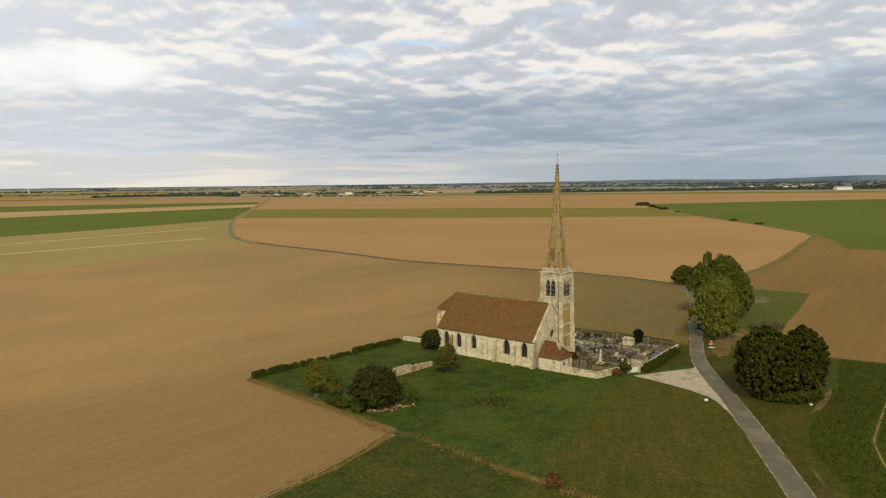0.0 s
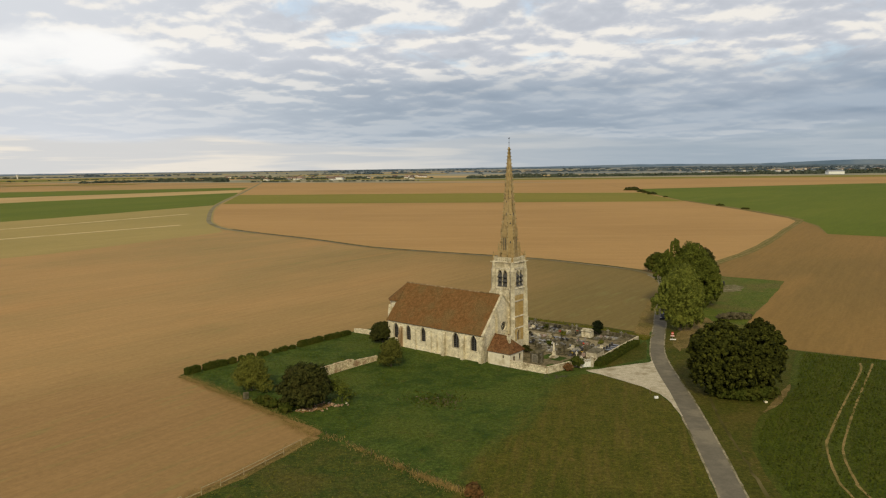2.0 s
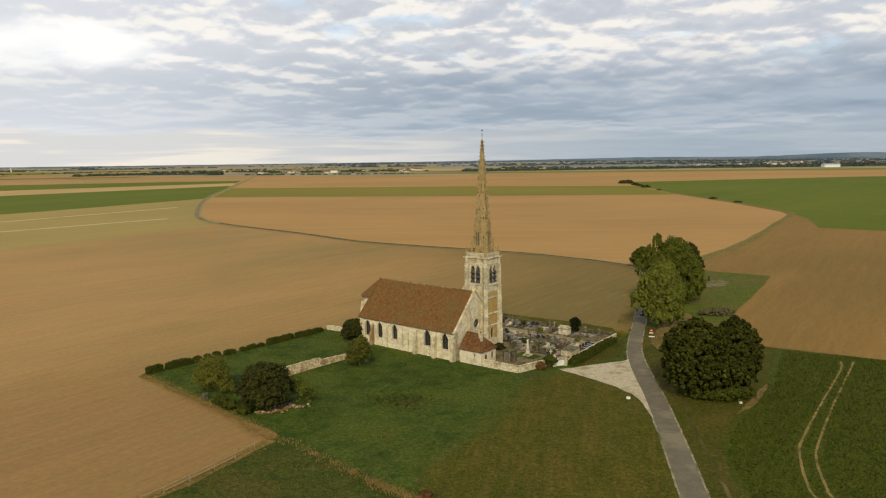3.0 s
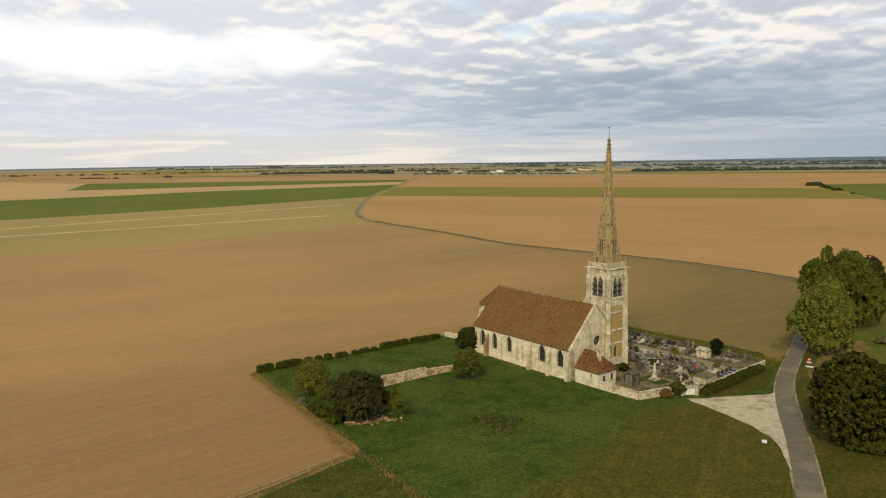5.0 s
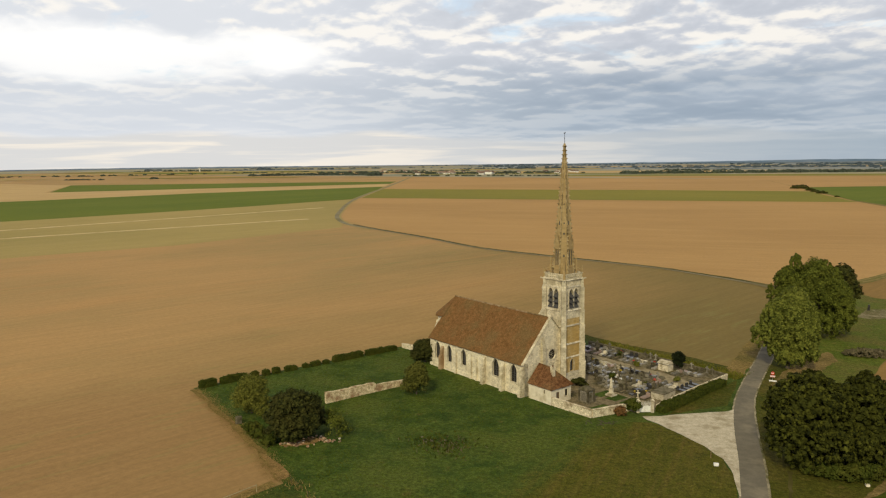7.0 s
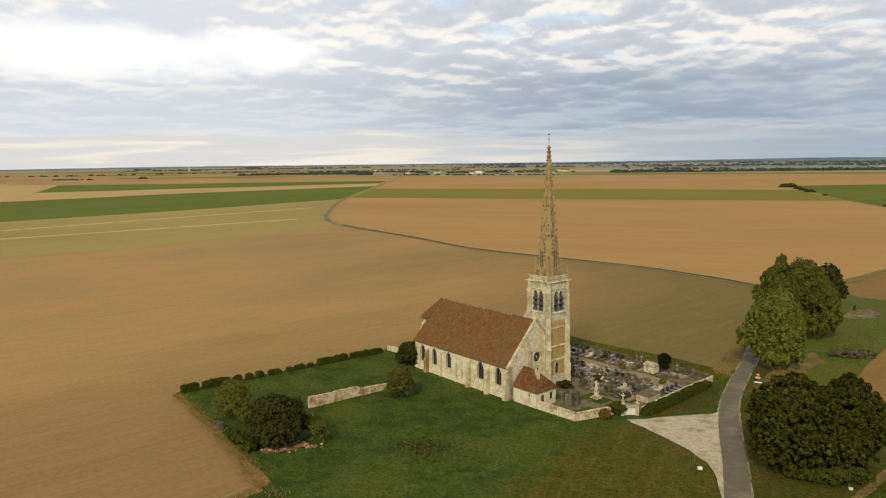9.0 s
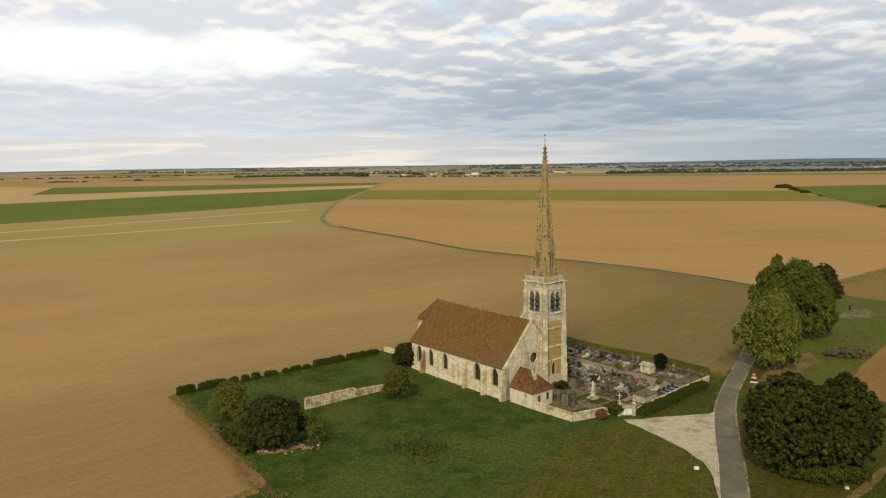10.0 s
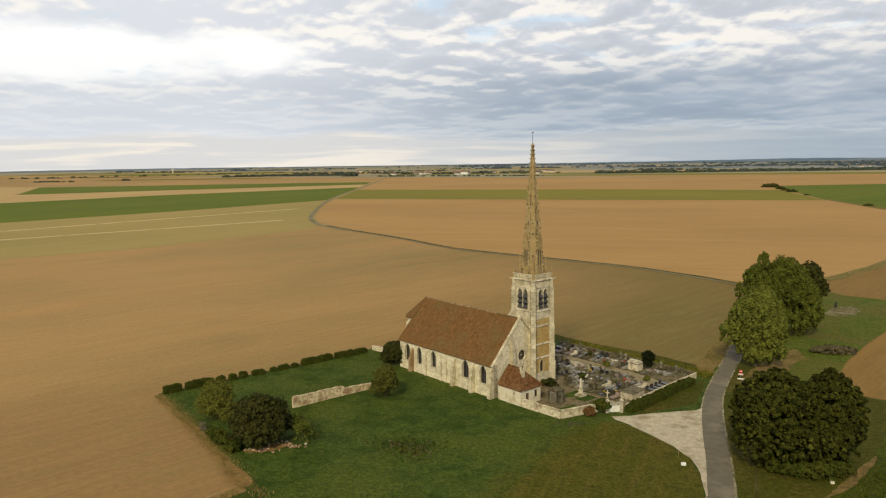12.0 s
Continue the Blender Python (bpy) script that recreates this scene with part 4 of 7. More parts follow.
        tube(ridge, (x0, 7.0, sagged), (x0 + 0.47, 7.0, sagged), 0.17, 0.15, 6)
    part("ridge_tiles", ridge, M["ridge"], nave, "row of half-round ridge tiles with lichen")
    # choir: a higher polygon behind the aisle
    foot = [(-27.4, 3.6), (-30.4, 4.4), (-32.3, 6.0), (-32.3, 8.4), (-30.4, 10.0), (-27.4, 10.8)]
    bm = bmesh.new()
    lo = [bm.verts.new((x, y, 0)) for x, y in foot]
    hi = [bm.verts.new((x, y, 9.75)) for x, y in foot]
    bm.faces.new(lo[::-1]), bm.faces.new(hi)
    for i in range(6):
        bm.faces.new((lo[i], lo[(i + 1) % 6], hi[(i + 1) % 6], hi[i]))
    part("choir_wall", bm, M["stone"], church, "tall grey-white choir wall")
    bm = bmesh.new()
    wide = [(-27.0, 3.2, 10.2), (-30.7, 4.0, 9.75), (-32.8, 5.8, 9.75), (-32.8, 8.6, 9.75), (-30.7, 10.4, 9.75), (-27.0, 11.2, 10.2)]
    top = bm.verts.new((-27.35, 7.0, 14.12))
    lid = [bm.verts.new(p) for p in wide]
    under = [bm.verts.new((x, y, z - 0.2)) for x, y, z in wide]
    for i in range(5):
        bm.faces.new((lid[i], lid[i + 1], top))
        bm.faces.new((lid[i], under[i], under[i + 1], lid[i + 1]))
    bm.faces.new(under)
    bm.faces.new((lid[0], top, lid[5], under[5], under[0]))
    part("choir_roof", bm, M["tile"], church, "hipped tiled roof over the choir")
    for x, y, a in ((-30.4, 4.4, -70), (-32.3, 6.0, -25)):
        bm = bmesh.new()
        tapered(bm, -0.35, 0.35, -1.1, 0.1, 0, 6.5, 0, 0, 0.2, 0)
        tapered(bm, -0.35, 0.35, -0.9, 0.1, 6.5, 8.2, 0, 0, 0.7, 0)
        bm.transform(pose(x, y, 0, 0, 0, a + 45))
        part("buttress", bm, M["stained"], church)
    build_tower(church)


TX, TY, TH = -0.5, 11.9, 2.62     # tower middle and half width of its wall


def build_tower(church):
    turns = [(0, "south", M["tower"]), (90, "west", M["ochre"]), (180, "north", M["tower"]), (270, "east", M["tower"])]
    tiers = (4.96, 8.52, 12.06, 15.0)
    for turn, side, stone in turns:
        home = pose(TX, TY, 0, 0, 0, turn)
        m = home @ moved(SOUTH, 0, -TH, 0)
        lights = [(-0.68, 15.5, 19.15, 1.16), (0.68, 15.5, 19.15, 1.16)]
        bells = [arch(*o) for o in lights]
        low = [arch(-0.2, 3.05, 5.45, 1.05)] if side == "west" else []
        split = 14.85
        if side == "west":
            # bare pale masonry at the foot, the lichened panels above it
            foot = slab_with_holes([(-TH, 0), (TH, 0), (TH, 2.9), (-TH, 2.9)], [], 0.8, m)
            part("tower_wall", foot, M["tower"], church, "pale foot of the tower wall")
            lower = slab_with_holes([(-TH, 2.9), (TH, 2.9), (TH, 13.4), (-TH, 13.4)], low, 0.8, m)
            part("tower_wall", lower, stone, church, "tower wall stained ochre by lichen")
            lower = slab_with_holes([(-TH, 13.4), (TH, 13.4), (TH, split), (-TH, split)], [], 0.8, m)
        else:
            lower = slab_with_holes([(-TH, 0), (TH, 0), (TH, split), (-TH, split)], [], 0.8, m)
        part("tower_wall", lower, M["tower"], church, "pale tower wall of ashlar")
        upper = slab_with_holes([(-TH, split), (TH, split), (TH, 21.05), (-TH, 21.05)], bells, 0.8, m)
        belfry = part("belfry_wall", upper, M["tower"], church, "pale belfry wall with paired openings")
        for o in low:
            window(church, o, m, 0.3, True, -0.2, 3.05, 5.45, 1.05)
        for s, z0, z1, w in lights:
            # dark panel at the back paints the shade inside the belfry
            back = slab_with_holes(arch(s, z0, z1, w), [], 0.05, m @ Matrix.Translation((0, 0, 0.75)))
            part("opening", back, M["louvre"], belfry, "dark panel standing for the unlit belfry behind the louvres")
            for i in range(3):
                bm = boxed(-w / 2 + 0.03, w / 2 - 0.03, -0.62, 0.45, -0.045, 0.045)
                bm.transform(home @ pose(s, -TH + 0.10, 15.98 + i * 1.0, 50, 0, 0))
                part("louvre", bm, M["louvre"], belfry, "slate-grey louvre board")
            o = arch(s, z0, z1, w)
            grow = [(s + (x - s) * 1.14, z0 + (z - z0) * 1.05) for x, z in o]
            hood = slab_with_holes(grow, [o], 0.14, m @ Matrix.Translation((0, 0, -0.10)))
            part("hood_mould", hood, M["pale_stone"], belfry)
        mull = boxed(-0.10, 0.10, -0.16, 0.0, 15.5, 18.4)
        mull.transform(home @ Matrix.Translation((0, -TH, 0)))
        part("mullion", mull, M["pale_stone"], belfry)
        # blind tracery between the openings and the parapet
        frieze = bmesh.new()
        for i in range(8):
            s = -1.68 + i * 0.48
            box(frieze, s - 0.05, s + 0.05, -TH - 0.08, -TH - 0.002, 19.75, 20.7)
            if i < 7:
                tube(frieze, (s + 0.06, -TH - 0.05, 20.35), (s + 0.24, -TH - 0.05, 20.68), 0.04, 0.04, 5)
                tube(frieze, (s + 0.42, -TH - 0.05, 20.35), (s + 0.24, -TH - 0.05, 20.68), 0.04, 0.04, 5)
        frieze.transform(home)
        part("frieze", frieze, M["tower"], belfry)
        # string courses
        for z, out in [(z, 0.16) for z in tiers[1:]] + [(5.85, 0.12), (19.55, 0.12), (20.95, 0.26)]:
            bm = bmesh.new()
            tapered(bm, -TH - out * 0.5, TH + out * 0.5, -TH - out, -TH - 0.001, z - 0.12, z + 0.16, 0, 0, out * 0.7, 0)
            bm.transform(home)
            part("string_course", bm, M["pale_stone"], church)
        # one buttress set cornerwise, stepping back at each course
        bm = bmesh.new()
        corner = TH * math.sqrt(2)
        bottom = 0.0
        for k, (top, reach) in enumerate(((4.96, 0.72), (8.52, 0.60), (12.06, 0.50), (15.0, 0.42), (19.4, 0.34))):
            half = 0.52 - 0.02 * k
            tapered(bm, -half, half, -corner - reach, -corner + 0.75, bottom, top - 0.42)
            tapered(bm, -half, half, -corner - reach, -corner + 0.75, top - 0.42, top + 0.06, 0.03, 0.03, 0.12, 0)
            tapered(bm, -half - 0.05, half + 0.05, -corner - reach - 0.09, -corner + 0.75, top - 0.50, top - 0.36, 0, 0, 0.05, 0)
            bottom = top
        tapered(bm, -0.44, 0.44, -corner - 0.18, -corner + 0.75, 19.4, 21.0, 0.08, 0.08, 0.06, 0)
        bm.transform(home @ pose(0, 0, 0, 0, 0, 45))
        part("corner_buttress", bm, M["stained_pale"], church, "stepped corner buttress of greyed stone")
        # parapet: base, rail and pierced panels
        bm = bmesh.new()
        box(bm, -TH + 0.1, TH - 0.1, -TH - 0.16, -TH + 0.06, 21.06, 21.24)
        box(bm, -TH + 0.1, TH - 0.1, -TH - 0.15, -TH + 0.04, 21.92, 22.06)
        bm.transform(home)
        parapet = part("parapet", bm, M["tower"], church, "pierced stone parapet round the tower top")
        for i in range(9):
            s = -TH + 0.42 + i * (2 * TH - 0.84) / 8
            bm = bmesh.new()
            tapered(bm, s - 0.08, s + 0.08, -TH - 0.12, -TH + 0.02, 21.24, 21.92)
            if i < 8:
                t = s + (2 * TH - 0.84) / 16
                for a, b in (((t - 0.2, 21.3), (t + 0.2, 21.88)), ((t + 0.2, 21.3), (t - 0.2, 21.88))):
                    tube(bm, (a[0], -TH - 0.05, a[1]), (b[0], -TH - 0.05, b[1]), 0.06, 0.06, 5)
            bm.transform(home)
            part("baluster", bm, M["tower"], parapet)
        # corner pinnacle, its little flying arch to the spire, and the gargoyle below it
        slant = home @ pose(0, 0, 0, 0, 0, 45)
        bm = bmesh.new()
        d = corner - 0.12
        tapered(bm, -0.24, 0.24, -d - 0.24, -d + 0.24, 21.0, 22.2, 0.05, 0.05, 0.05, 0.05)
        tapered(bm, -0.24, 0.24, -d - 0.24, -d + 0.24, 22.2, 22.3)
        tapered(bm, -0.15, 0.15, -d - 0.15, -d + 0.15, 22.3, 23.35, 0.13, 0.13, 0.13, 0.13)
        for z in (22.55, 22.85):
            tapered(bm, -0.2, 0.2, -d - 0.05, -d + 0.05, z, z + 0.09)
            tapered(bm, -0.05, 0.05, -d - 0.2, -d + 0.2, z, z + 0.09)
        bm.transform(slant)
        part("corner_pinnacle", bm, M["spire"], church, "slim stone pinnacle on the tower corner")
        bm = bmesh.new()
        e = 2.42
        tapered(bm, -0.2, 0.2, -e - 0.2, -e + 0.2, 21.0, 23.9, 0.04, 0.04, 0.02, 0.06)
        tapered(bm, -0.23, 0.23, -e - 0.2, -e + 0.26, 23.8, 23.95)
        tapered(bm, -0.15, 0.15, -e - 0.12, -e + 0.18, 23.95, 25.5, 0.13, 0.13, 0.13, 0.13)
        for z in (24.3, 24.7):
            tapered(bm, -0.2, 0.2, -e - 0.03, -e + 0.09, z, z + 0.1)
            tapered(bm, -0.05, 0.05, -e - 0.17, -e + 0.23, z, z + 0.1)
        bm.transform(slant)
        part("inner_pinnacle", bm, M["spire"], church, "slender pinnacle against the spire's foot")
        bm = bmesh.new()
        bow = [(d - 0.15, 21.9), (d - 0.35, 22.55), (d - 0.8, 22.95), (d - 1.25, 22.85), (d - 1.75, 22.3)]
        for (a, za), (b, zb) in zip(bow, bow[1:]):
            tube(bm, (0, -a, za), (0, -b, zb), 0.10, 0.10, 6)
        bm.transform(slant)
        part("flying_arch", bm, M["spire"], church, "small stone arch from pinnacle to spire")
        bm = bmesh.new()
        tube(bm, (0, -corner, 20.75), (0, -corner - 0.5, 20.92), 0.15, 0.10, 6)
        tube(bm, (0, -corner - 0.45, 20.91), (0, -corner - 0.68, 20.97), 0.12, 0.06, 6)
        bm.transform(slant)
        part("gargoyle", bm, M["tower"], church)
    part("tower_deck", boxed(TX - TH, TX + TH, TY - TH, TY + TH, 20.9, 21.06), M["lead"], church)
    # stair turret's lean-to roof where the tower meets the nave
    bm = bmesh.new()
    box(bm, TX - TH - 1.2, TX - TH, TY - TH - 0.4, TY - TH + 1.8, 0, 13.2)
    tapered(bm, TX - TH - 1.3, TX - TH + 0.1, TY - TH - 0.5, TY - TH + 1.9, 13.2, 14.8, 1.1, 0, 0.3, 0.3)
    part("stair_turret", bm, M["tower"], church, "pale stair turret in the angle of the tower")
    build_spire(church)


def build_spire(church):
    z0, z1, r0, r1 = 21.06, 46.5, 2.12, 0.14
    slope = (r0 - r1) / (z1 - z0)

    def radius(z):
        return r1 + slope * (z1 - z)

    n = 8
    bm = bmesh.new()
    rows = []
    for i in range(13):
        z = z0 + (z1 - z0) * i / 12
        rows.append([bm.verts.new((TX + radius(z) * math.cos(math.pi / 8 + k * math.pi / 4), TY + radius(z) * math.sin(math.pi / 8 + k * math.pi / 4), z)) for k in range(n)])
    for a, b in zip(rows, rows[1:]):
        for k in range(n):
            bm.faces.new((a[k], a[(k + 1) % n], b[(k + 1) % n], b[k]))
    bm.faces.new(rows[-1])
    spire = part("spire", bm, M["spire"], church, "slender octagonal spire of brown-gold stone")
    for k in range(n):
        a = math.pi / 8 + k * math.pi / 4
        c, s = math.cos(a), math.sin(a)
        bm = bmesh.new()
        tube(bm, (TX + (r0 + 0.02) * c, TY + (r0 + 0.02) * s, z0), (TX + (r1 + 0.02) * c, TY + (r1 + 0.02) * s, z1), 0.12, 0.05, 6)
        for i in range(31):
            z = z0 + 1.7 + (z1 - z0 - 2.3) * i / 30
            r = radius(z)
            w = 0.27 - 0.0045 * i
            tube(bm, (TX + r * c, TY + r * s, z - 0.05), (TX + (r + w + 0.08) * c, TY + (r + w + 0.08) * s, z + 0.16), w * 0.42, w * 0.62, 5)
        part("crocketed_rib", bm, M["spire_rib"], spire, "spire edge set with stone crockets")
    lean = math.degrees(math.atan(slope * math.cos(math.pi / 8)))
    for k in range(8):
        turn = pose(TX, TY, 0, 0, 0, k * 45)
        if k % 2:
            # plain faces over the tower's corners; dark slabs paint the shade of small trefoils
            for z, h, w in ((25.1, 0.55, 0.34), (29.4, 0.42, 0.34), (31.4, 0.34, 0.24), (35.0, 0.3, 0.2)):
                m = turn @ pose(0, -(radius(z) * math.cos(math.pi / 8)) - 0.012, z, -lean, 0, 0) @ SOUTH
                o = arch(0.0, 0.0, h, w)
                slit = part("spire_light", slab_with_holes(o, [], 0.02, m), M["louvre"], spire, "small dark slab painting a pierced hole on the spire")
                grow = [(x * 1.5, -0.06 + zz * 1.2) for x, zz in o]
                part("light_frame", slab_with_holes(grow, [o], 0.06, m @ Matrix.Translation((0, 0, -0.05))), M["spire"], slit)
            continue
        # tall two-light dormers over the belfry faces
        front = radius(23.4) * math.cos(math.pi / 8)
        bm = bmesh.new()
        for x in (-0.50, 0.0, 0.50):
            tapered(bm, x - 0.10, x + 0.10, -front - 0.12, -front + 0.6, z0, 27.2, 0.02, 0.02, 0.10, 0)
        tapered(bm, -0.62, 0.62, -front - 0.14, -front + 0.4, z0, 22.9)
        tapered(bm, -0.60, 0.60, -front - 0.06, -front + 0.7, 26.6, 27.3)
        vs = [bm.verts.new(p) for p in ((-0.64, -front - 0.08, 27.2), (0.64, -front - 0.08, 27.2), (0, -front + 0.02, 29.3), (-0.64, -front + 0.9, 27.2), (0.64, -front + 0.9, 27.2), (0, -front + 0.9, 29.3))]
        for f in ((0, 1, 2), (3, 5, 4), (0, 2, 5, 3), (1, 4, 5, 2), (0, 3, 4, 1)):
            bm.faces.new([vs[i] for i in f])
        tapered(bm, -0.08, 0.08, -front - 0.02, -front + 0.14, 29.1, 30.1, 0.06, 0.06, 0.06, 0.06)
        for side in (-1, 1):
            for i in range(4):
                t = 0.18 + 0.22 * i
                p = Vector((side * 0.64 * (1 - t), -front - 0.06 + 0.1 * t, 27.2 + 2.1 * t))
                tube(bm, p, p + Vector((side * 0.16, -0.02, 0.14)), 0.06, 0.09, 5)
            tapered(bm, side * 0.58 - 0.08, side * 0.58 + 0.08, -front - 0.16, -front + 0.0, 27.2, 28.5, 0.07, 0.07, 0.07, 0.07)
        bm.transform(turn)
        dormer = part("dormer", bm, M["spire"], spire, "tall gabled stone dormer at the spire's foot")
        # dark slabs in place of the unlit depth between the shafts
        for x in (-0.25, 0.25):
            o = arch(x, 23.2, 26.4, 0.19)
            pane = slab_with_holes(o, [], 0.03, turn @ moved(SOUTH, 0, -front + 0.01, 0))
            part("spire_light", pane, M["louvre"], dormer, "narrow dark slab painting an opening in the spire")
        # more dark slabs laid on the face, nothing is pierced
        for z, h, w in ((31.2, 0.8, 0.22), (34.2, 0.5, 0.18)):
            m = turn @ pose(0, -(radius(z) * math.cos(math.pi / 8)) - 0.012, z, -lean, 0, 0) @ SOUTH
            part("spire_light", slab_with_holes(arch(0.0, 0.0, h, w), [], 0.02, m), M["louvre"], spire, "narrow dark slab painting an opening in the spire")
    bm = bmesh.new()
    bmesh.ops.create_icosphere(bm, subdivisions=1, radius=0.24, matrix=Matrix.Translation((TX, TY, 46.35)))
    tapered(bm, TX - 0.28, TX + 0.28, TY - 0.28, TY + 0.28, 46.0, 46.14)
    part("finial", bm, M["spire"], spire, "stone knob at the spire's tip")
    bm = bmesh.new()
    tube(bm, (TX, TY, 46.4), (TX, TY, 48.4), 0.05, 0.03, 6)
    tube(bm, (TX - 0.16, TY, 47.5), (TX + 0.16, TY, 47.5), 0.04, 0.04, 6)
    vane = part("weather_vane", bm, M["iron"], church, "thin iron rod on the tip")
    bm = bmesh.new()
    pts = [(-0.38, 0.0), (-0.3, 0.24), (-0.12, 0.1), (0.1, 0.12), (0.2, 0.32), (0.36, 0.26), (0.26, 0.02), (0.05, -0.08), (-0.2, -0.06)]
    fr = [bm.verts.new((TX + 0.62 * x, TY - 0.02, 48.42 + 0.8 * z)) for x, z in pts]
    bk = [bm.verts.new((TX + 0.62 * x, TY + 0.02, 48.42 + 0.8 * z)) for x, z in pts]
    bm.faces.new(fr), bm.faces.new(bk[::-1])
    for i in range(len(pts)):
        bm.faces.new((fr[i], fr[(i + 1) % len(pts)], bk[(i + 1) % len(pts)], bk[i]))
    part("weathercock", bm, M["iron"], vane, "flat metal weathercock")


build_church()


def build_sacristy():
    """The low building against the gable."""
    home = thing("sacristy", CHURCH, "small whitewashed annex with hipped red tile roof", "annex")
    x0, x1, y0, y1, h = 1.75, 7.35, 0.4, 5.6, 3.0
    part("wall", slab_with_holes([(x0, 0), (x1, 0), (x1, h), (x0, h)], [[(5.55, 1.75), (5.85, 1.75), (5.85, 2.45), (5.55, 2.45)]], 0.4, moved(SOUTH, 0, y0, 0)), M["render"], home, "cream lime-rendered wall")
    door = [(1.75, 0.0), (2.65, 0.0), (2.65, 2.15), (1.75, 2.15)]
    light = [(4.0, 1.0), (4.8, 1.0), (4.8, 2.3), (4.0, 2.3)]
    west = slab_with_holes([(y0 + 0.4, 0), (1.75, 0), (1.75, 2.15), (2.65, 2.15), (2.65, 0), (y1, 0), (y1, h), (y0 + 0.4, h)], [light], 0.4, facing_west(x1))
    part("wall", west, M["render"], home)
    part("wall", slab_with_holes([(x0, 0), (x1 - 0.4, 0), (x1 - 0.4, h), (x0, h)], [], 0.4, moved(SOUTH, 0, y1 - 0.402, 0)), M["render"], home)
    part("door", slab_with_holes(door, [], 0.06, facing_west(x1 - 0.16)), M["oak"], home, "dark wooden plank door")
    pane = part("window", slab_with_holes(light, [], 0.04, facing_west(x1 - 0.18)), M["glass"], home)
    part("window_frame", slab_with_holes([(3.9, 0.88), (4.9, 0.88), (4.9, 2.42), (3.9, 2.42)], [light], 0.1, facing_west(x1 + 0.03)), M["pale_stone"], pane)
    part("slit_window", slab_with_holes([(5.55, 1.75), (5.85, 1.75), (5.85, 2.45), (5.55, 2.45)], [], 0.04, moved(SOUTH, 0, y0 + 0.2, 0)), M["glass"], home)
    ym, rz = 3.1, 6.0
    e = 0.3
    a, b = (1.62, y0 - e, h - 0.12), (x1 + e, y0 - e, h - 0.12)
    c, d = (x1 + e, y1 + e, h - 0.12), (1.62, y1 + e, h - 0.12)
    r0, r1 = (1.62, ym, rz), (4.7, ym, rz - 0.1)
    roof_plane("roof", [a, b, r1, r0], M["tile_low"], home, "hipped roof of red clay tiles", 12, 8, 0.08, 0.12, 2.0)
    roof_plane("roof", [c, d, r0, r1], M["tile_low"], home, "", 10, 6, 0.06, 0.12, 3.0)
    roof_plane("roof", [b, c, (4.72, ym + 0.02, rz - 0.1), (4.72, ym - 0.02, rz - 0.1)], M["tile_low"], home, "", 10, 8, 0.05, 0.12, 5.0)
    bm = bmesh.new()
    box(bm, 5.35, 5.95, 2.3, 2.95, 3.4, 6.2)
    box(bm, 5.29, 6.01, 2.24, 3.01, 6.2, 6.34)
    chimney = part("chimney", bm, M["rubble"], home, "squat pale stone chimney")
    bm = bmesh.new()
    tube(bm, (5.65, 2.62, 6.34), (5.65, 2.62, 6.65), 0.14, 0.12, 8)
    part("chimney_pot", bm, M["tile_low"], chimney)
    ridge = bmesh.new()
    tube(ridge, (1.7, ym, rz + 0.03), (4.7, ym, rz - 0.07), 0.13, 0.13, 6)
    tube(ridge, (4.7, ym, rz - 0.07), (x1 + e, y0 - e, h - 0.06), 0.10, 0.10, 6)
    tube(ridge, (4.7, ym, rz - 0.07), (x1 + e, y1 + e, h - 0.06), 0.10, 0.10, 6)
    part("ridge_tiles", ridge, M["tile_low"], home)


build_sacristy()


# ---- walls, gate ----
def wall_run(name, points, height, thick, material, label, cap=True, ruin=0.0, step=0.8, m=CHURCH):
    """A masonry wall along a line of the plan with an uneven top; ruin: how far its top is broken."""
    line = []
    for a, b in zip(points, points[1:]):
        a, b = Vector(a), Vector(b)
        cuts = max(1, int((b - a).length / step))
        line += [a.lerp(b, i / cuts) for i in range(cuts)]
    line.append(Vector(points[-1]))
    base = thing(name, m, label, "wall")
    verts, faces, lid, lidf = [], [], [], []
    for i, p in enumerate(line):
        d = (line[min(i + 1, len(line) - 1)] - line[max(i - 1, 0)]).normalized()
        s = Vector((d.y, -d.x)) * thick / 2
        h = (height(i / (len(line) - 1)) if callable(height) else height) + 0.05 * noise.noise(Vector((p.x, p.y, 0)) * 0.6) - ruin * abs(noise.noise(Vector((p.x, p.y, 4)) * 0.9))
        bulge = 0.04 * noise.noise(Vector((p.x, p.y, 8)) * 0.7)
        for q, z in ((p - s * 1.08, 0), (p - s * (1 + bulge), h * 0.5), (p - s, h), (p + s, h), (p + s * (1 + bulge), h * 0.5), (p + s * 1.08, 0)):
            verts.append((q.x, q.y, z))
        for q, z in ((p - s * 1.3, h), (p - s * 1.25, h + 0.08), (p, h + 0.16), (p + s * 1.25, h + 0.08), (p + s * 1.3, h)):
            lid.append((q.x, q.y, z))
        if i:
            k = 6 * i
            faces += [(k - 6 + j, k - 5 + j, k + 1 + j, k + j) for j in range(5)]
            k = 5 * i
            lidf += [(k - 5 + j, k - 4 + j, k + 1 + j, k + j) for j in range(4)] + [(k - 1, k - 5, k, k + 4)]
    faces += [tuple(range(5, -1, -1)), tuple(range(len(verts) - 6, len(verts)))]
    lidf += [tuple(range(4, -1, -1)), tuple(range(len(lid) - 5, len(lid)))]
    place("masonry", mesh_of(name, verts, faces, material), base)
    if cap:
        place("coping", mesh_of("coping", lid, lidf, material), base, "pale stone coping")
    return base


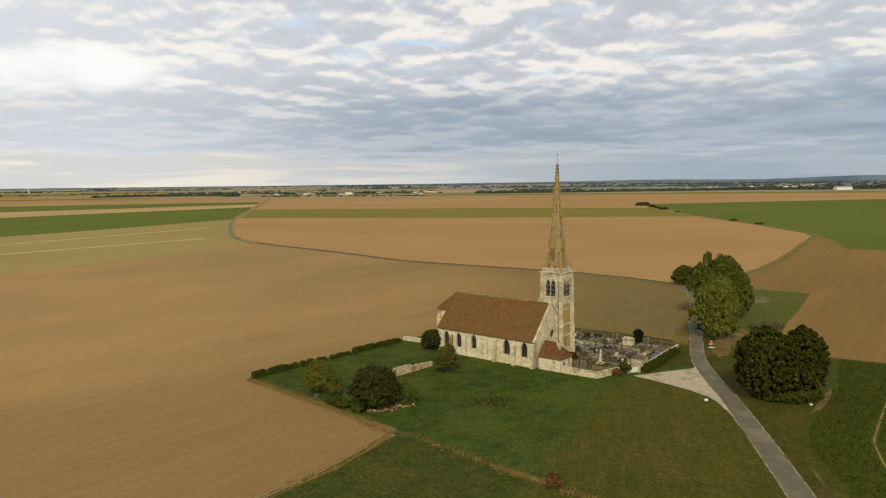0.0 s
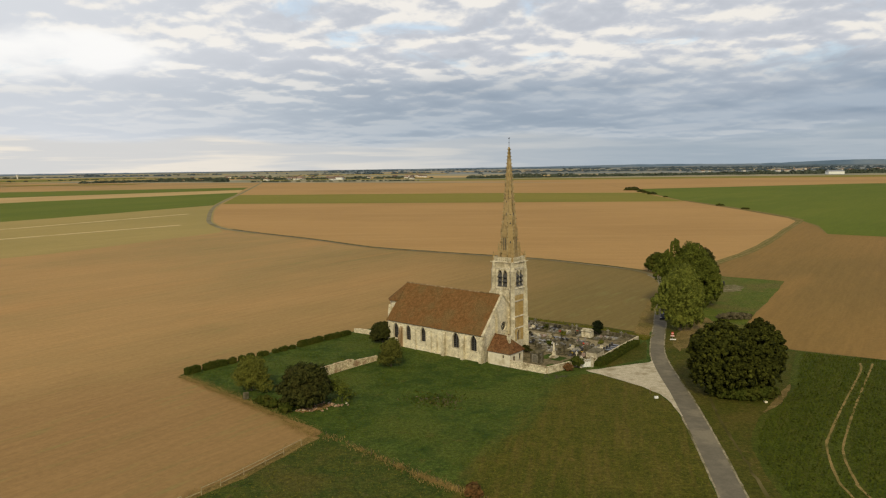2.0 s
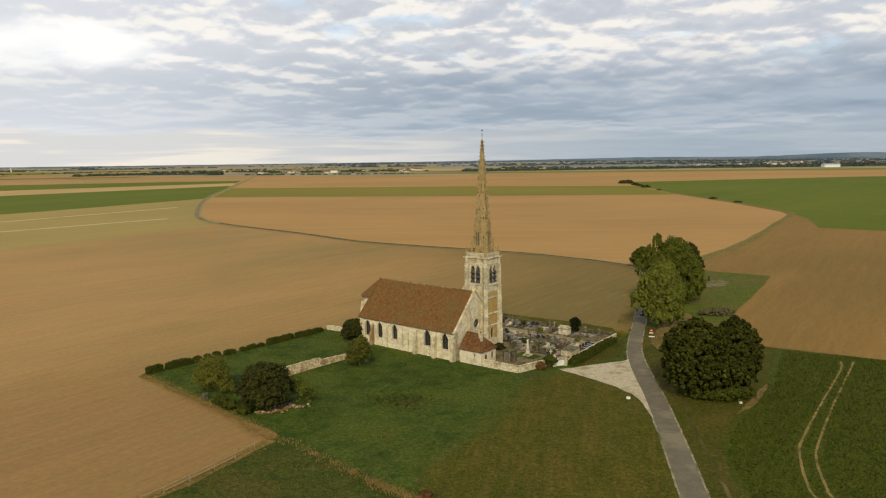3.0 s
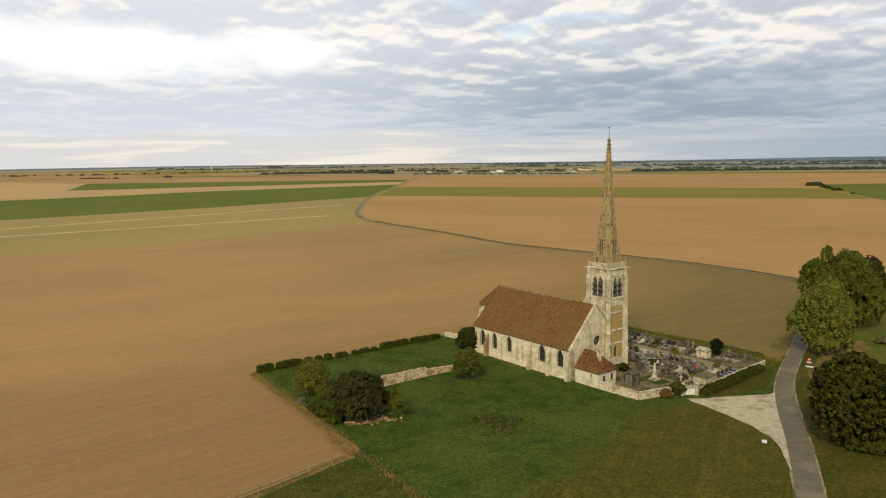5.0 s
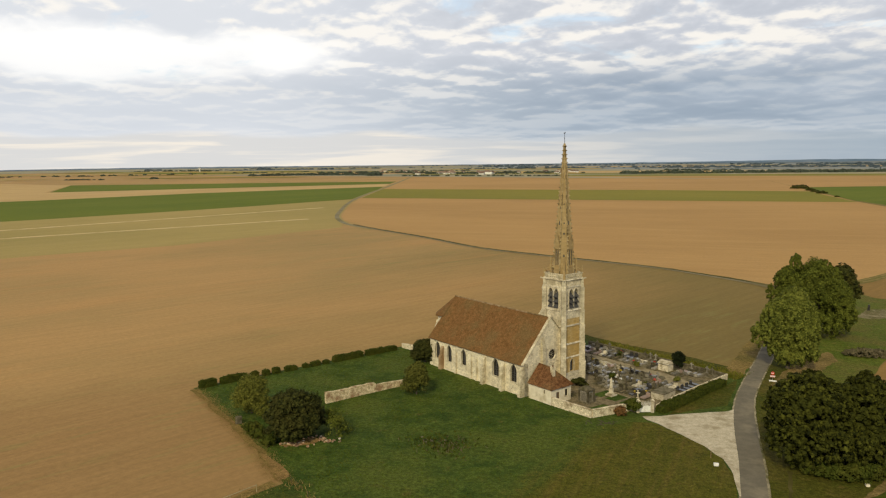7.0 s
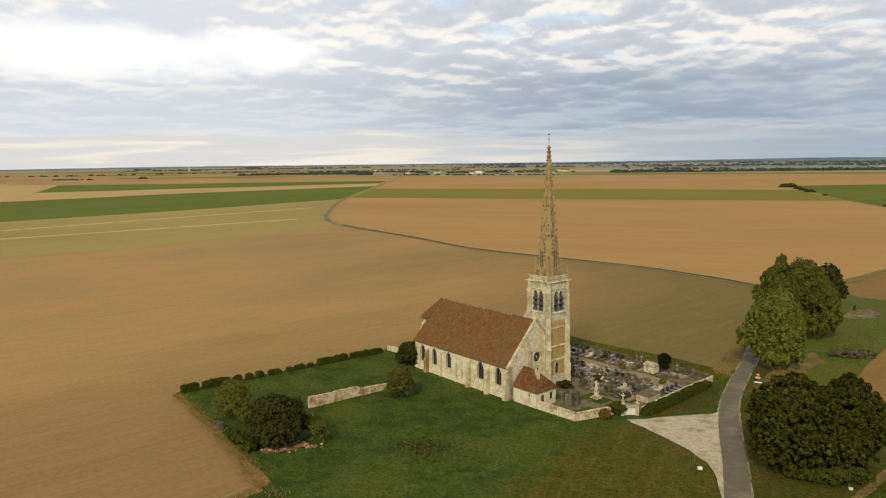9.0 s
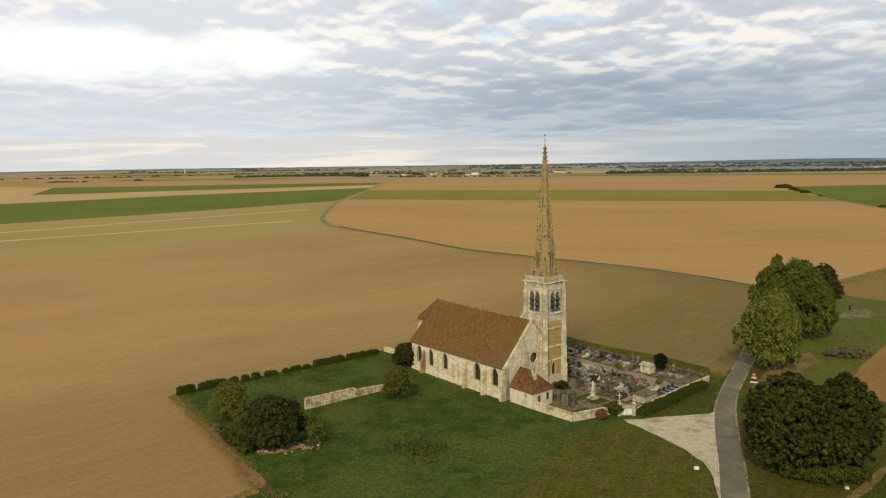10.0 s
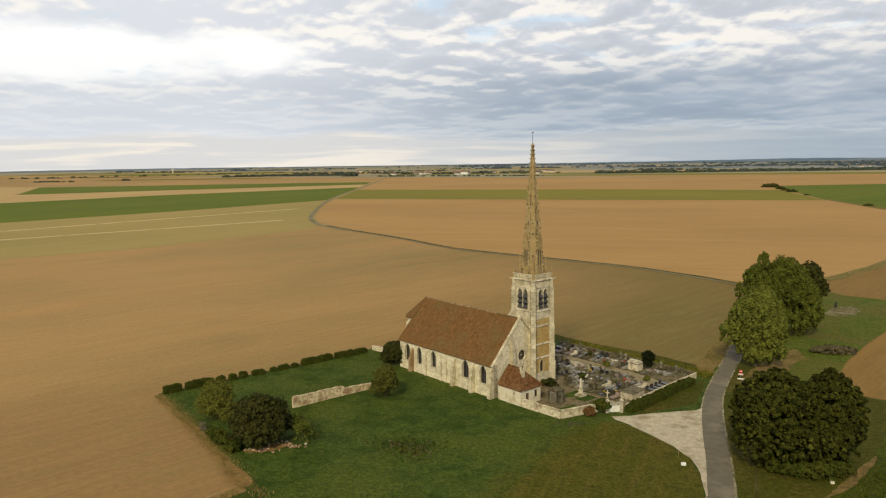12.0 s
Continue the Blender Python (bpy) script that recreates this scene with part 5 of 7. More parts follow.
wall_run("churchyard_wall", [(7.4, 0.65), (11, 0.8), (16.0, 1.1)], 1.45, 0.42, M["rubble"], "pale stone wall running from the annex")
wall_run("churchyard_wall", [(16.0, 1.32), (17.0, 5.0), (17.9, 8.6)], 1.4, 0.42, M["rubble"], "pale stone wall beside the gate")
wall_run("cemetery_wall", [(20.9, 12.6), (20.2, 19.5), (19.5, 28), (19.1, 38.1)], 1.05, 0.3, M["rubble"], "low stone wall behind the clipped hedge")
wall_run("cemetery_wall", [(18.8, 38.3), (8, 38.4), (-4, 38.3), (-16, 38.0)], 1.0, 0.35, M["old_stone"], "low grey stone wall at the back of the cemetery")
wall_run("ruined_wall", [(-19.6, -30.0), (-19.6, -22), (-19.4, -16), (-19.2, -12.5)], lambda t: (2.15 - 0.3 * t) if t < 0.62 else (1.75 - 0.45 * t), 0.55, M["ruin"], "ruined wall of pale rubble stone in the meadow", False, 0.35, 0.6)
wall_run("broken_wall", [(-42.8, 3.4), (-39.5, 3.8), (-36.4, 4.1), (-33.2, 6.2)], lambda t: 1.0 + 0.4 * t, 0.5, M["rubble"], "broken grey stone wall beside the choir", True, 0.2)


def build_gate():
    gate = thing("cemetery_gate", CHURCH @ pose(19.55, 9.35, 0, 0, 0, 52), "white iron cemetery gate between stone posts", "gate")
    for x in (-0.2, 2.3):
        bm = bmesh.new()
        box(bm, x - 0.26, x + 0.26, -0.26, 0.26, 0, 2.1, 0.03)
        tapered(bm, x - 0.33, x + 0.33, -0.33, 0.33, 2.1, 2.22)
        tapered(bm, x - 0.33, x + 0.33, -0.33, 0.33, 2.22, 2.5, 0.25, 0.25, 0.25, 0.25)
        part("gate_post", bm, M["pale_stone"], gate)
    for x0, x1 in ((0.08, 1.03), (1.07, 2.02)):
        bm = bmesh.new()
        box(bm, x0, x1, -0.02, 0.02, 0.12, 1.25)
        leaf = part("gate_leaf", bm, M["white"], gate, "white sheet-metal lower panel")
        bm = bmesh.new()
        for i in range(8):
            x = x0 + 0.04 + i * (x1 - x0 - 0.08) / 7
            tube(bm, (x, 0, 1.25), (x, 0, 1.95 + 0.12 * math.sin(math.pi * i / 7)), 0.022, 0.012, 5)
        box(bm, x0, x1, -0.015, 0.015, 1.7, 1.74)
        part("grille", bm, M["white"], leaf)


build_gate()


# ---- foliage ----
def leaf_quads(rng, centres, normals, sizes, stretch=1.5):
    """Small leaf sprays, one folded pair of faces each."""
    n = len(centres)
    nrm = normals / np.maximum(np.linalg.norm(normals, axis=1, keepdims=True), 1e-6)
    spin = rng.normal(size=(n, 3))
    a = np.cross(nrm, spin)
    a /= np.maximum(np.linalg.norm(a, axis=1, keepdims=True), 1e-6)
    b = np.cross(nrm, a)
    s = sizes[:, None]
    fold = nrm * s * 0.25
    v = np.stack([centres - a * s * 0.5, centres + b * s * 0.5 * stretch - fold, centres + a * s * 0.5, centres - b * s * 0.5 * stretch - fold], axis=1).reshape(-1, 3)
    f = np.arange(4 * n).reshape(-1, 4)
    return v, f


def quick_mesh(name, v, f, material):
    me = bpy.data.meshes.new(name)
    v, f = np.asarray(v, dtype=np.float32), np.asarray(f, dtype=np.int32)
    me.vertices.add(len(v))
    me.vertices.foreach_set("co", v.ravel())
    k = f.shape[1]
    me.loops.add(f.size)
    me.loops.foreach_set("vertex_index", f.ravel())
    me.polygons.add(len(f))
    me.polygons.foreach_set("loop_start", np.arange(len(f), dtype=np.int32) * k)
    me.polygons.foreach_set("loop_total", np.full(len(f), k, dtype=np.int32))
    me.update(calc_edges=True)
    me.validate()
    me.materials.append(material)
    return me


def crown_mesh(name, lobes, material, seed, clumps=70, per=170, leaf=0.36, clump=0.26, droop=0.0, inner=0.35, skin=0, tall=0.75, under=0.60):
    """Leaf sprays gathered in clumps over the lobes (x, y, z, rx, ry, rz), thinner inside; gaps stay open between clumps."""
    rng = np.random.default_rng(seed)
    lob = np.array(lobes, dtype=float)
    area = lob[:, 3] * lob[:, 5]
    vs, fs, base = [], [], 0
    pick = rng.choice(len(lob), size=clumps, p=area / area.sum())
    d = rng.normal(size=(clumps, 3))
    d[:, 2] = np.where(d[:, 2] < -0.55, -d[:, 2], d[:, 2])
    d /= np.linalg.norm(d, axis=1, keepdims=True)
    deep = np.where(rng.random(clumps) < inner, rng.uniform(0.25, 0.75, clumps), rng.uniform(0.80, 1.06, clumps))
    c = lob[pick, :3] + d * lob[pick, 3:6] * deep[:, None]
    r = clump * np.minimum(lob[pick, 3], lob[pick, 5]) * rng.uniform(0.7, 1.35, clumps)
    q = rng.normal(size=(clumps, per, 3))
    q /= np.linalg.norm(q, axis=2, keepdims=True)
    rad = rng.uniform(0.45, 1.12, (clumps, per)) ** 0.7
    pts = c[:, None, :] + q * (rad * r[:, None])[..., None] * np.array([1.1, 1.1, tall])
    pts[..., 2] -= droop * rad * r[:, None]
    out = q * 0.8 + d[:, None, :] * 0.5 + rng.normal(size=q.shape) * 0.45 + np.array([0, 0, 0.25])
    size = leaf * rng.uniform(0.6, 1.4, clumps * per)
    pts = pts.reshape(-1, 3)
    keep = pts[:, 2] > 0.1
    pts, out, size = pts[keep], out.reshape(-1, 3)[keep], size[keep]
    if skin:
        who = rng.choice(len(lob), size=skin, p=area / area.sum())
        way = rng.normal(size=(skin, 3))
        way /= np.linalg.norm(way, axis=1, keepdims=True)
        lump = 1 + 0.12 * np.sin(way[:, 0] * 9 + who) * np.sin(way[:, 1] * 8 + 2 * who) + 0.05 * np.sin(way[:, 2] * 13 + way[:, 0] * 11 + seed)
        more = lob[who, :3] + way * lob[who, 3:6] * (lump * rng.uniform(under, under + 0.26, skin))[:, None]
        ok = more[:, 2] > 0.05
        pts = np.vstack([pts, more[ok]])
        out = np.vstack([out, (way + rng.normal(size=way.shape) * 0.5)[ok]])
        size = np.concatenate([size, (leaf * rng.uniform(0.6, 1.3, skin))[ok]])
    v, f = leaf_quads(rng, pts, out, size)
    return quick_mesh(name, v, f, material)


def trunk_mesh(parent, height, r, lobes, rng, material, lean=0.0):
    bm = bmesh.new()
    pts = [Vector((0, 0, 0)), Vector((lean * 0.3, 0.1, height * 0.35)), Vector((lean, 0.0, height * 0.75))]
    tube(bm, (0, 0, -0.1), (0, 0, 0.5), r * 1.35, r, 10)
    for i in range(2):
        tube(bm, pts[i], pts[i + 1], r * (1 - 0.35 * i), r * (0.65 - 0.35 * i), 10)
    part("trunk", bm, material, parent)
    for i, lobe in enumerate(lobes[:9]):
        bm = bmesh.new()
        a = pts[0].lerp(pts[2], 0.35 + 0.08 * i)
        b = Vector(lobe[:3])
        mid = a.lerp(b, 0.5) + Vector((rng.uniform(-0.3, 0.3), rng.uniform(-0.3, 0.3), 0.3))
        tube(bm, a, mid, r * 0.42, r * 0.26, 7)
        tube(bm, mid, b, r * 0.26, r * 0.08, 7)
        part("limb", bm, material, parent)


def tree(name, x, y, height, r_trunk, lobes, leaf_mat, label, category, seed, turn=0.0, **crown):
    t = thing(name, pose(x, y, 0, 0, 0, turn), label, category)
    trunk_mesh(t, height, r_trunk, lobes, random.Random(seed), M["bark"])
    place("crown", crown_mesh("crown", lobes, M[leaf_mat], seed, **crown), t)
    return t


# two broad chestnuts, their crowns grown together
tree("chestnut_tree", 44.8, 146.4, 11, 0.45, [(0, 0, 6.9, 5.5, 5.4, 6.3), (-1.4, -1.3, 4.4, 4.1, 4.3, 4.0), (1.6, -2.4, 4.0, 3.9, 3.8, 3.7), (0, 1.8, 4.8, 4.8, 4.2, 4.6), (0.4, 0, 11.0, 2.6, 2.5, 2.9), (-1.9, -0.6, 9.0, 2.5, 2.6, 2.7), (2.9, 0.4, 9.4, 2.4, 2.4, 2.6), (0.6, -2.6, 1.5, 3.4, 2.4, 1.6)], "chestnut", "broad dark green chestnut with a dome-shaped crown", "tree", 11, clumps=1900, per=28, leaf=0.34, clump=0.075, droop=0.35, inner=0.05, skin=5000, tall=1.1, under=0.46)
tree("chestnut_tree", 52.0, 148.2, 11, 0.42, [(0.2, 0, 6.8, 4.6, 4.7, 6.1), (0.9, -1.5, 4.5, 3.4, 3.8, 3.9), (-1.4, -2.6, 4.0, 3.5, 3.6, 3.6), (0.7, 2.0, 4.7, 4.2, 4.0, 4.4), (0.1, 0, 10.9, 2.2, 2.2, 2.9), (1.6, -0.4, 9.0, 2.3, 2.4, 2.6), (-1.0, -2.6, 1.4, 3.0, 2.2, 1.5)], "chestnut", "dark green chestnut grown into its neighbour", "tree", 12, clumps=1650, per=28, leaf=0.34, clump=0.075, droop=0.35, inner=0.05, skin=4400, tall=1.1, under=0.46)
tree("undergrowth", 47.4, 143.6, 1.5, 0.06, [(-3.4, 1.0, 0.9, 1.9, 1.5, 1.3), (-1.4, -0.4, 1.0, 2.2, 1.7, 1.4), (1.2, -1.0, 1.0, 2.3, 1.6, 1.4), (3.6, -0.5, 1.0, 2.2, 1.6, 1.4), (5.8, 0.8, 0.9, 1.9, 1.5, 1.2)], "hedge", "dark brambles grown round the chestnuts' feet", "shrub", 14, clumps=260, per=60, leaf=0.2, clump=0.26, inner=0.2, skin=5000)
# poplars and companions along the lane
tree("poplar_tree", 47.6, 197.4, 15, 0.4, [(0.3, 0, 9.2, 4.0, 4.0, 7.4), (-2.9, 0, 8.2, 2.7, 2.7, 5.9), (3.1, 0.2, 7.2, 2.7, 2.7, 6.0), (-5.4, 0.2, 6.4, 2.0, 2.0, 3.0), (-1.4, -0.5, 3.8, 2.6, 2.6, 3.6), (2.6, -0.6, 4.2, 2.8, 2.6, 3.2), (0.6, 0, 14.4, 2.4, 2.4, 2.6), (0.8, -0.8, 2.3, 2.6, 2.4, 2.2)], "poplar", "tall yellow-green poplar hanging over the lane", "tree", 21, clumps=1400, per=50, leaf=0.26, clump=0.12, inner=0.2, skin=5000, tall=2.0)
tree("poplar_tree", 56.0, 228.0, 18, 0.45, [(0.2, 0, 11, 4.8, 4.4, 7.4), (-4.4, 0, 14.8, 2.1, 2.1, 5.2), (-7.0, 0, 12.6, 2.0, 2.0, 3.8), (-4.4, 0, 8.6, 3.6, 3.6, 6.0), (4.4, 0, 8.8, 3.6, 3.6, 5.6), (6.4, -0.4, 6.2, 2.8, 2.8, 4.4), (1.6, 0, 16.2, 2.3, 2.3, 2.6), (-8.6, 0, 9.6, 2.0, 2.0, 3.2), (1.5, -1.0, 3.6, 4.2, 3.4, 3.5), (5.2, -0.5, 3.2, 2.8, 2.6, 3.1)], "poplar_dark", "tall poplar with an uneven mid-green crown", "tree", 22, clumps=1400, per=50, leaf=0.28, clump=0.12, inner=0.2, skin=5000, tall=2.0)
tree("poplar_tree", 60.4, 238.0, 14, 0.4, [(0, 0, 8.4, 3.8, 3.8, 7.2), (2.0, -0.5, 6.4, 3.2, 3.2, 5.0), (-2.0, -0.8, 5.8, 3.2, 3.2, 4.8), (1.0, 0, 13.2, 2.2, 2.2, 2.8)], "poplar_dark", "shorter poplar behind the others", "tree", 23, clumps=300, per=48, leaf=0.42, clump=0.2, inner=0.2, skin=6000)
tree("oak_tree", 67.4, 262.0, 12, 0.4, [(0, 0, 8.2, 3.6, 3.6, 5.0), (2.0, -0.5, 6.4, 2.8, 2.8, 4.0), (-2.2, -0.4, 6.0, 3.0, 3.0, 4.2)], "hazel", "dark tree half hidden behind the poplars", "tree", 25, clumps=200, per=44, leaf=0.45, clump=0.22, inner=0.2, skin=4000)
tree("roadside_tree", 58.4, 296.0, 5, 0.25, [(0, 0, 3.9, 4.0, 3.6, 3.6), (-2.2, 0, 2.9, 2.7, 2.6, 2.7), (2.2, 0.5, 3.1, 2.8, 2.6, 2.8)], "hedge", "mid-green rounded tree at the bend of the lane", "tree", 24, clumps=160, per=44, leaf=0.45, clump=0.24, inner=0.2, skin=4500)
# garden shrubs
tree("hazel_shrub", -30.6, 133.0, 5, 0.2, [(0.2, 0, 3.9, 3.9, 3.9, 3.7), (-1.8, 0.2, 2.6, 3.2, 3.2, 2.8), (1.8, 0.4, 2.8, 3.0, 3.0, 2.8), (0.2, -1.4, 2.2, 3.9, 3.2, 2.5)], "hazel", "broad dark shrub in the corner of the meadow", "shrub", 31, clumps=420, per=70, leaf=0.24, clump=0.20, inner=0.12, skin=6000)
tree("yellowing_shrub", -43.6, 140.2, 5, 0.16, [(0, 0, 3.3, 2.7, 2.7, 3.2), (1.0, 0.8, 4.2, 1.9, 1.9, 2.0), (-1.3, -0.4, 2.4, 2.2, 2.2, 2.2), (1.4, -0.8, 2.2, 2.4, 2.2, 2.1), (3.2, -1.0, 1.3, 1.8, 1.6, 1.4)], "yellowing", "yellow-green shrub turning with autumn", "shrub", 32, clumps=300, per=40, leaf=0.18, clump=0.26, inner=0.2, skin=3000)
tree("bramble_shrub", -24.4, 135.4, 2.5, 0.08, [(0, 0, 1.6, 2.0, 1.9, 1.7), (-1.4, 1.2, 2.1, 1.7, 1.6, 1.8), (1.7, -0.2, 0.8, 1.5, 1.3, 0.9)], "poplar_dark", "thin bramble shrub with dry stems", "shrub", 33, clumps=80, per=26, leaf=0.18, clump=0.34)
tree("bramble_shrub", -38.4, 132.6, 2.0, 0.08, [(0, 0, 0.8, 1.6, 1.2, 0.9), (2.4, -1.8, 0.7, 1.6, 1.2, 0.8), (5.6, -4.0, 0.8, 1.5, 1.2, 0.9)], "hedge", "low dark brambles along the field margin", "shrub", 36, clumps=90, per=40, leaf=0.22, clump=0.28, skin=2500)
tree("young_ash", -19.8, 158.6, 4.5, 0.12, [(0, 0, 3.0, 2.1, 2.1, 2.7), (0.5, 0.2, 4.9, 1.2, 1.2, 1.5), (-0.9, -0.3, 1.7, 1.7, 1.7, 1.7), (-0.9, 0.3, 4.2, 1.0, 1.0, 1.2)], "ash", "small green tree by the ruined wall", "tree", 34, clumps=260, per=40, leaf=0.19, clump=0.27, inner=0.2, skin=2500)
tree("elder_tree", -25.9, 179.2, 4.4, 0.16, [(0, 0, 2.6, 2.6, 2.5, 2.4), (0.9, 0.2, 3.4, 2.0, 2.0, 1.7), (-1.2, -0.6, 1.8, 1.8, 1.8, 1.7)], "hazel", "dark elder tree against the choir", "tree", 35, clumps=380, per=44, leaf=0.2, clump=0.17, inner=0.2, skin=7000)
tree("rose_bush", 2.7, 99.4, 1.6, 0.06, [(0, 0, 0.9, 1.0, 1.0, 0.9)], "russet", "russet-leaved bush in the paddock", "shrub", 37, clumps=30, per=60, leaf=0.2, clump=0.4)
tree("thicket", 64.5, 212.5, 2, 0.08, [(0, 0, 0.7, 3.2, 2.4, 0.9), (2.8, 0.6, 0.6, 2.4, 2.0, 0.8), (-2.4, -0.6, 0.6, 2.0, 1.8, 0.7)], "dead", "low brown bramble thicket on the meadow", "shrub", 38, clumps=150, per=50, leaf=0.2, clump=0.5)


def local(x, y):
    p = CHURCH @ Vector((x, y, 0))
    return p.x, p.y


tree("box_bush", *local(19.0, 8.6), 1.6, 0.08, [(0, 0, 1.2, 1.25, 1.25, 1.25)], "hedge", "clipped round bush beside the gate", "shrub", 41, clumps=60, per=70, leaf=0.16, clump=0.34)
tree("red_bush", *local(18.2, 5.9), 1.2, 0.05, [(0, 0, 0.75, 0.95, 0.9, 0.8)], "russet", "red-brown bush against the wall", "shrub", 42, clumps=30, per=60, leaf=0.16, clump=0.4)
tree("laurel_bush", *local(3.3, 12.6), 1.4, 0.06, [(0, 0, 0.8, 1.7, 1.3, 0.9)], "hazel", "dark evergreen bush at the tower's foot", "shrub", 43, clumps=40, per=70, leaf=0.2, clump=0.38)
tree("yew_tree", *local(9.3, 36.2), 3, 0.1, [(0, 0, 1.9, 1.25, 1.25, 1.9), (0, 0, 3.0, 0.8, 0.8, 1.1)], "yew", "dark clipped yew among the graves", "tree", 44, clumps=70, per=80, leaf=0.18, clump=0.36)
for i, (x, y, r) in enumerate(((4.5, 21.0, 0.7), (13.9, 28.9, 0.6), (-4.0, 34.5, 0.9), (2.2, 31.9, 0.6), (11.3, 22.2, 0.5))):
    tree("grave_shrub", *local(x, y), 0.8, 0.04, [(0, 0, r * 0.9, r, r, r)], ("hedge", "yellowing")[i % 2], "small clipped shrub on a grave", "shrub", 50 + i, clumps=22, per=50, leaf=0.14, clump=0.42)


def hedge(name, a, b, width, height, label, seed, group="", mat="hedge", wild=0.05):
    """A clipped hedge: a dark box, added inside for opacity, wrapped in leaves."""
    a, b = Vector(a), Vector(b)
    length = (b - a).length
    d = (b - a).normalized()
    t = thing(name, Matrix.Translation((a.x, a.y, 0)) @ Matrix(((d.x, -d.y, 0, 0), (d.y, d.x, 0, 0), (0, 0, 1, 0), (0, 0, 0, 1))), label, "hedge", group)
    rng = np.random.default_rng(seed)
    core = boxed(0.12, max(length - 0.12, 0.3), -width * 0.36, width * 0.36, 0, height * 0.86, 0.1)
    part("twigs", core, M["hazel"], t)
    n = int(190 * (2 * length * height + length * width + 2 * width * height))
    n = min(n, 9000)
    face = rng.choice(5, size=n, p=np.array([length * height, length * height, length * width, width * height, width * height]) / (2 * length * height + length * width + 2 * width * height))
    u, v = rng.random(n), rng.random(n)
    p = np.zeros((n, 3))
    nn = np.zeros((n, 3))
    for k, (fx, fy, fz, nx) in enumerate(((u * length, np.full(n, -width / 2), v * height, (0, -1, 0.2)), (u * length, np.full(n, width / 2), v * height, (0, 1, 0.2)), (u * length, (v - 0.5) * width, np.full(n, height), (0, 0, 1)), (np.zeros(n), (u - 0.5) * width, v * height, (-1, 0, 0.2)), (np.full(n, length), (u - 0.5) * width, v * height, (1, 0, 0.2)))):
        s = face == k
        p[s] = np.stack([fx, fy, fz], axis=1)[s]
        nn[s] = nx
    # rounded shoulders and a wavering outline
    wave = 1 + wild * np.sin(p[:, 0] * 1.3 + seed) + wild * 0.7 * np.sin(p[:, 0] * 3.1 + seed * 2)
    p[:, 2] *= wave
    p[:, 1] *= 1 - 0.28 * np.clip(p[:, 2] / height - 0.55, 0, 1)
    end = np.minimum(p[:, 0], length - p[:, 0])
    p[:, 2] *= 1 - 0.14 * np.clip(1 - end / (0.4 * height), 0, 1)
    p += rng.normal(size=p.shape) * 0.07
    p[:, 2] = np.maximum(p[:, 2], 0.03)
    nn += rng.normal(size=nn.shape) * 0.6
    vv, ff = leaf_quads(rng, p, nn, 0.15 * rng.uniform(0.7, 1.5, n))
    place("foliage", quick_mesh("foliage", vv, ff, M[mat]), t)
    return t


HEDGE_A, HEDGE_B = Vector((-61.4, 149.0)), Vector((-35.6, 187.4))
along = (HEDGE_B - HEDGE_A).normalized()
for i, (s0, s1, h) in enumerate(((0, 3.2, 1.9), (4.2, 9.6, 1.8), (10.4, 11.9, 1.6), (13.0, 14.3, 1.5), (15.2, 16.6, 1.6), (17.9, 20.4, 1.3), (22.0, 23.2, 1.1), (23.9, 25.8, 1.3), (26.7, 28.0, 1.0), (29.2, 36.4, 1.7), (37.4, 42.2, 1.6), (42.6, 45.4, 1.5))):
    hedge("hedge", HEDGE_A + along * s0, HEDGE_A + along * s1, 1.0, h * 0.76, "clipped dark green hedge along the field", 60 + i, "hedge along the field")
pts = [local(21.9, 12.0), local(22.0, 16.0), local(21.6, 21.0), local(21.0, 26.5), local(20.6, 31.2), local(20.5, 34.2)]
for i in range(5):
    hedge("hedge", pts[i], pts[i + 1], 1.5, 1.45 - 0.05 * i, "clipped green hedge outside the cemetery wall", 80 + i, "hedge along the cemetery", wild=0.13)


# ---- the cemetery ----
def patch(name, pts, z, material, label, category):
    return sheet(name, [local(*p) for p in pts], z, material, label, category, 1.5, 0.12)


patch("cemetery_ground", [(7.0, 1.0), (15.8, 1.3), (17.6, 8.6), (19.4, 9.0), (20.8, 11.2), (20.8, 12.6), (20.1, 19.5), (19.3, 28), (18.9, 38.2), (-16, 37.9), (-16, 15), (1, 14.3), (3, 9), (1.2, 5.9)], 0.08, M["sand"], "pale gravel and worn earth between the graves", "ground")
for q in (((8.0, 10.4), (10.2, 10.6), (10.4, 14.6), (8.3, 14.6)), ((11.0, 10.6), (13.4, 10.8), (13.6, 14.2), (11.1, 14.3)), ((14.2, 10.6), (16.6, 10.6), (16.8, 13.4), (14.3, 13.6)), ((12.6, 4.2), (15.2, 3.4), (16.0, 7.6), (13.0, 8.0))):
    patch("grass_plot", q, 0.10, M["lawn"], "small lawn edged with pale kerbs", "grass")

patch("cemetery_path", [(-16, 29.2), (0, 29.3), (10.8, 29.3), (12.2, 27.2), (15.8, 27.0), (17.2, 30.4), (11.4, 32.0), (0, 32.0), (-16, 31.9)], 0.1, M["sandy"], "sandy path between the rows of graves", "path")
patch("cemetery_path", [(17.0, 9.6), (19.2, 9.8), (19.6, 12.6), (16.9, 15.0), (14.6, 14.6), (8.0, 15.2), (8.0, 14.8), (14.0, 14.2), (16.6, 13.6)], 0.102, M["sandy"], "sandy path from the cemetery gate", "path")


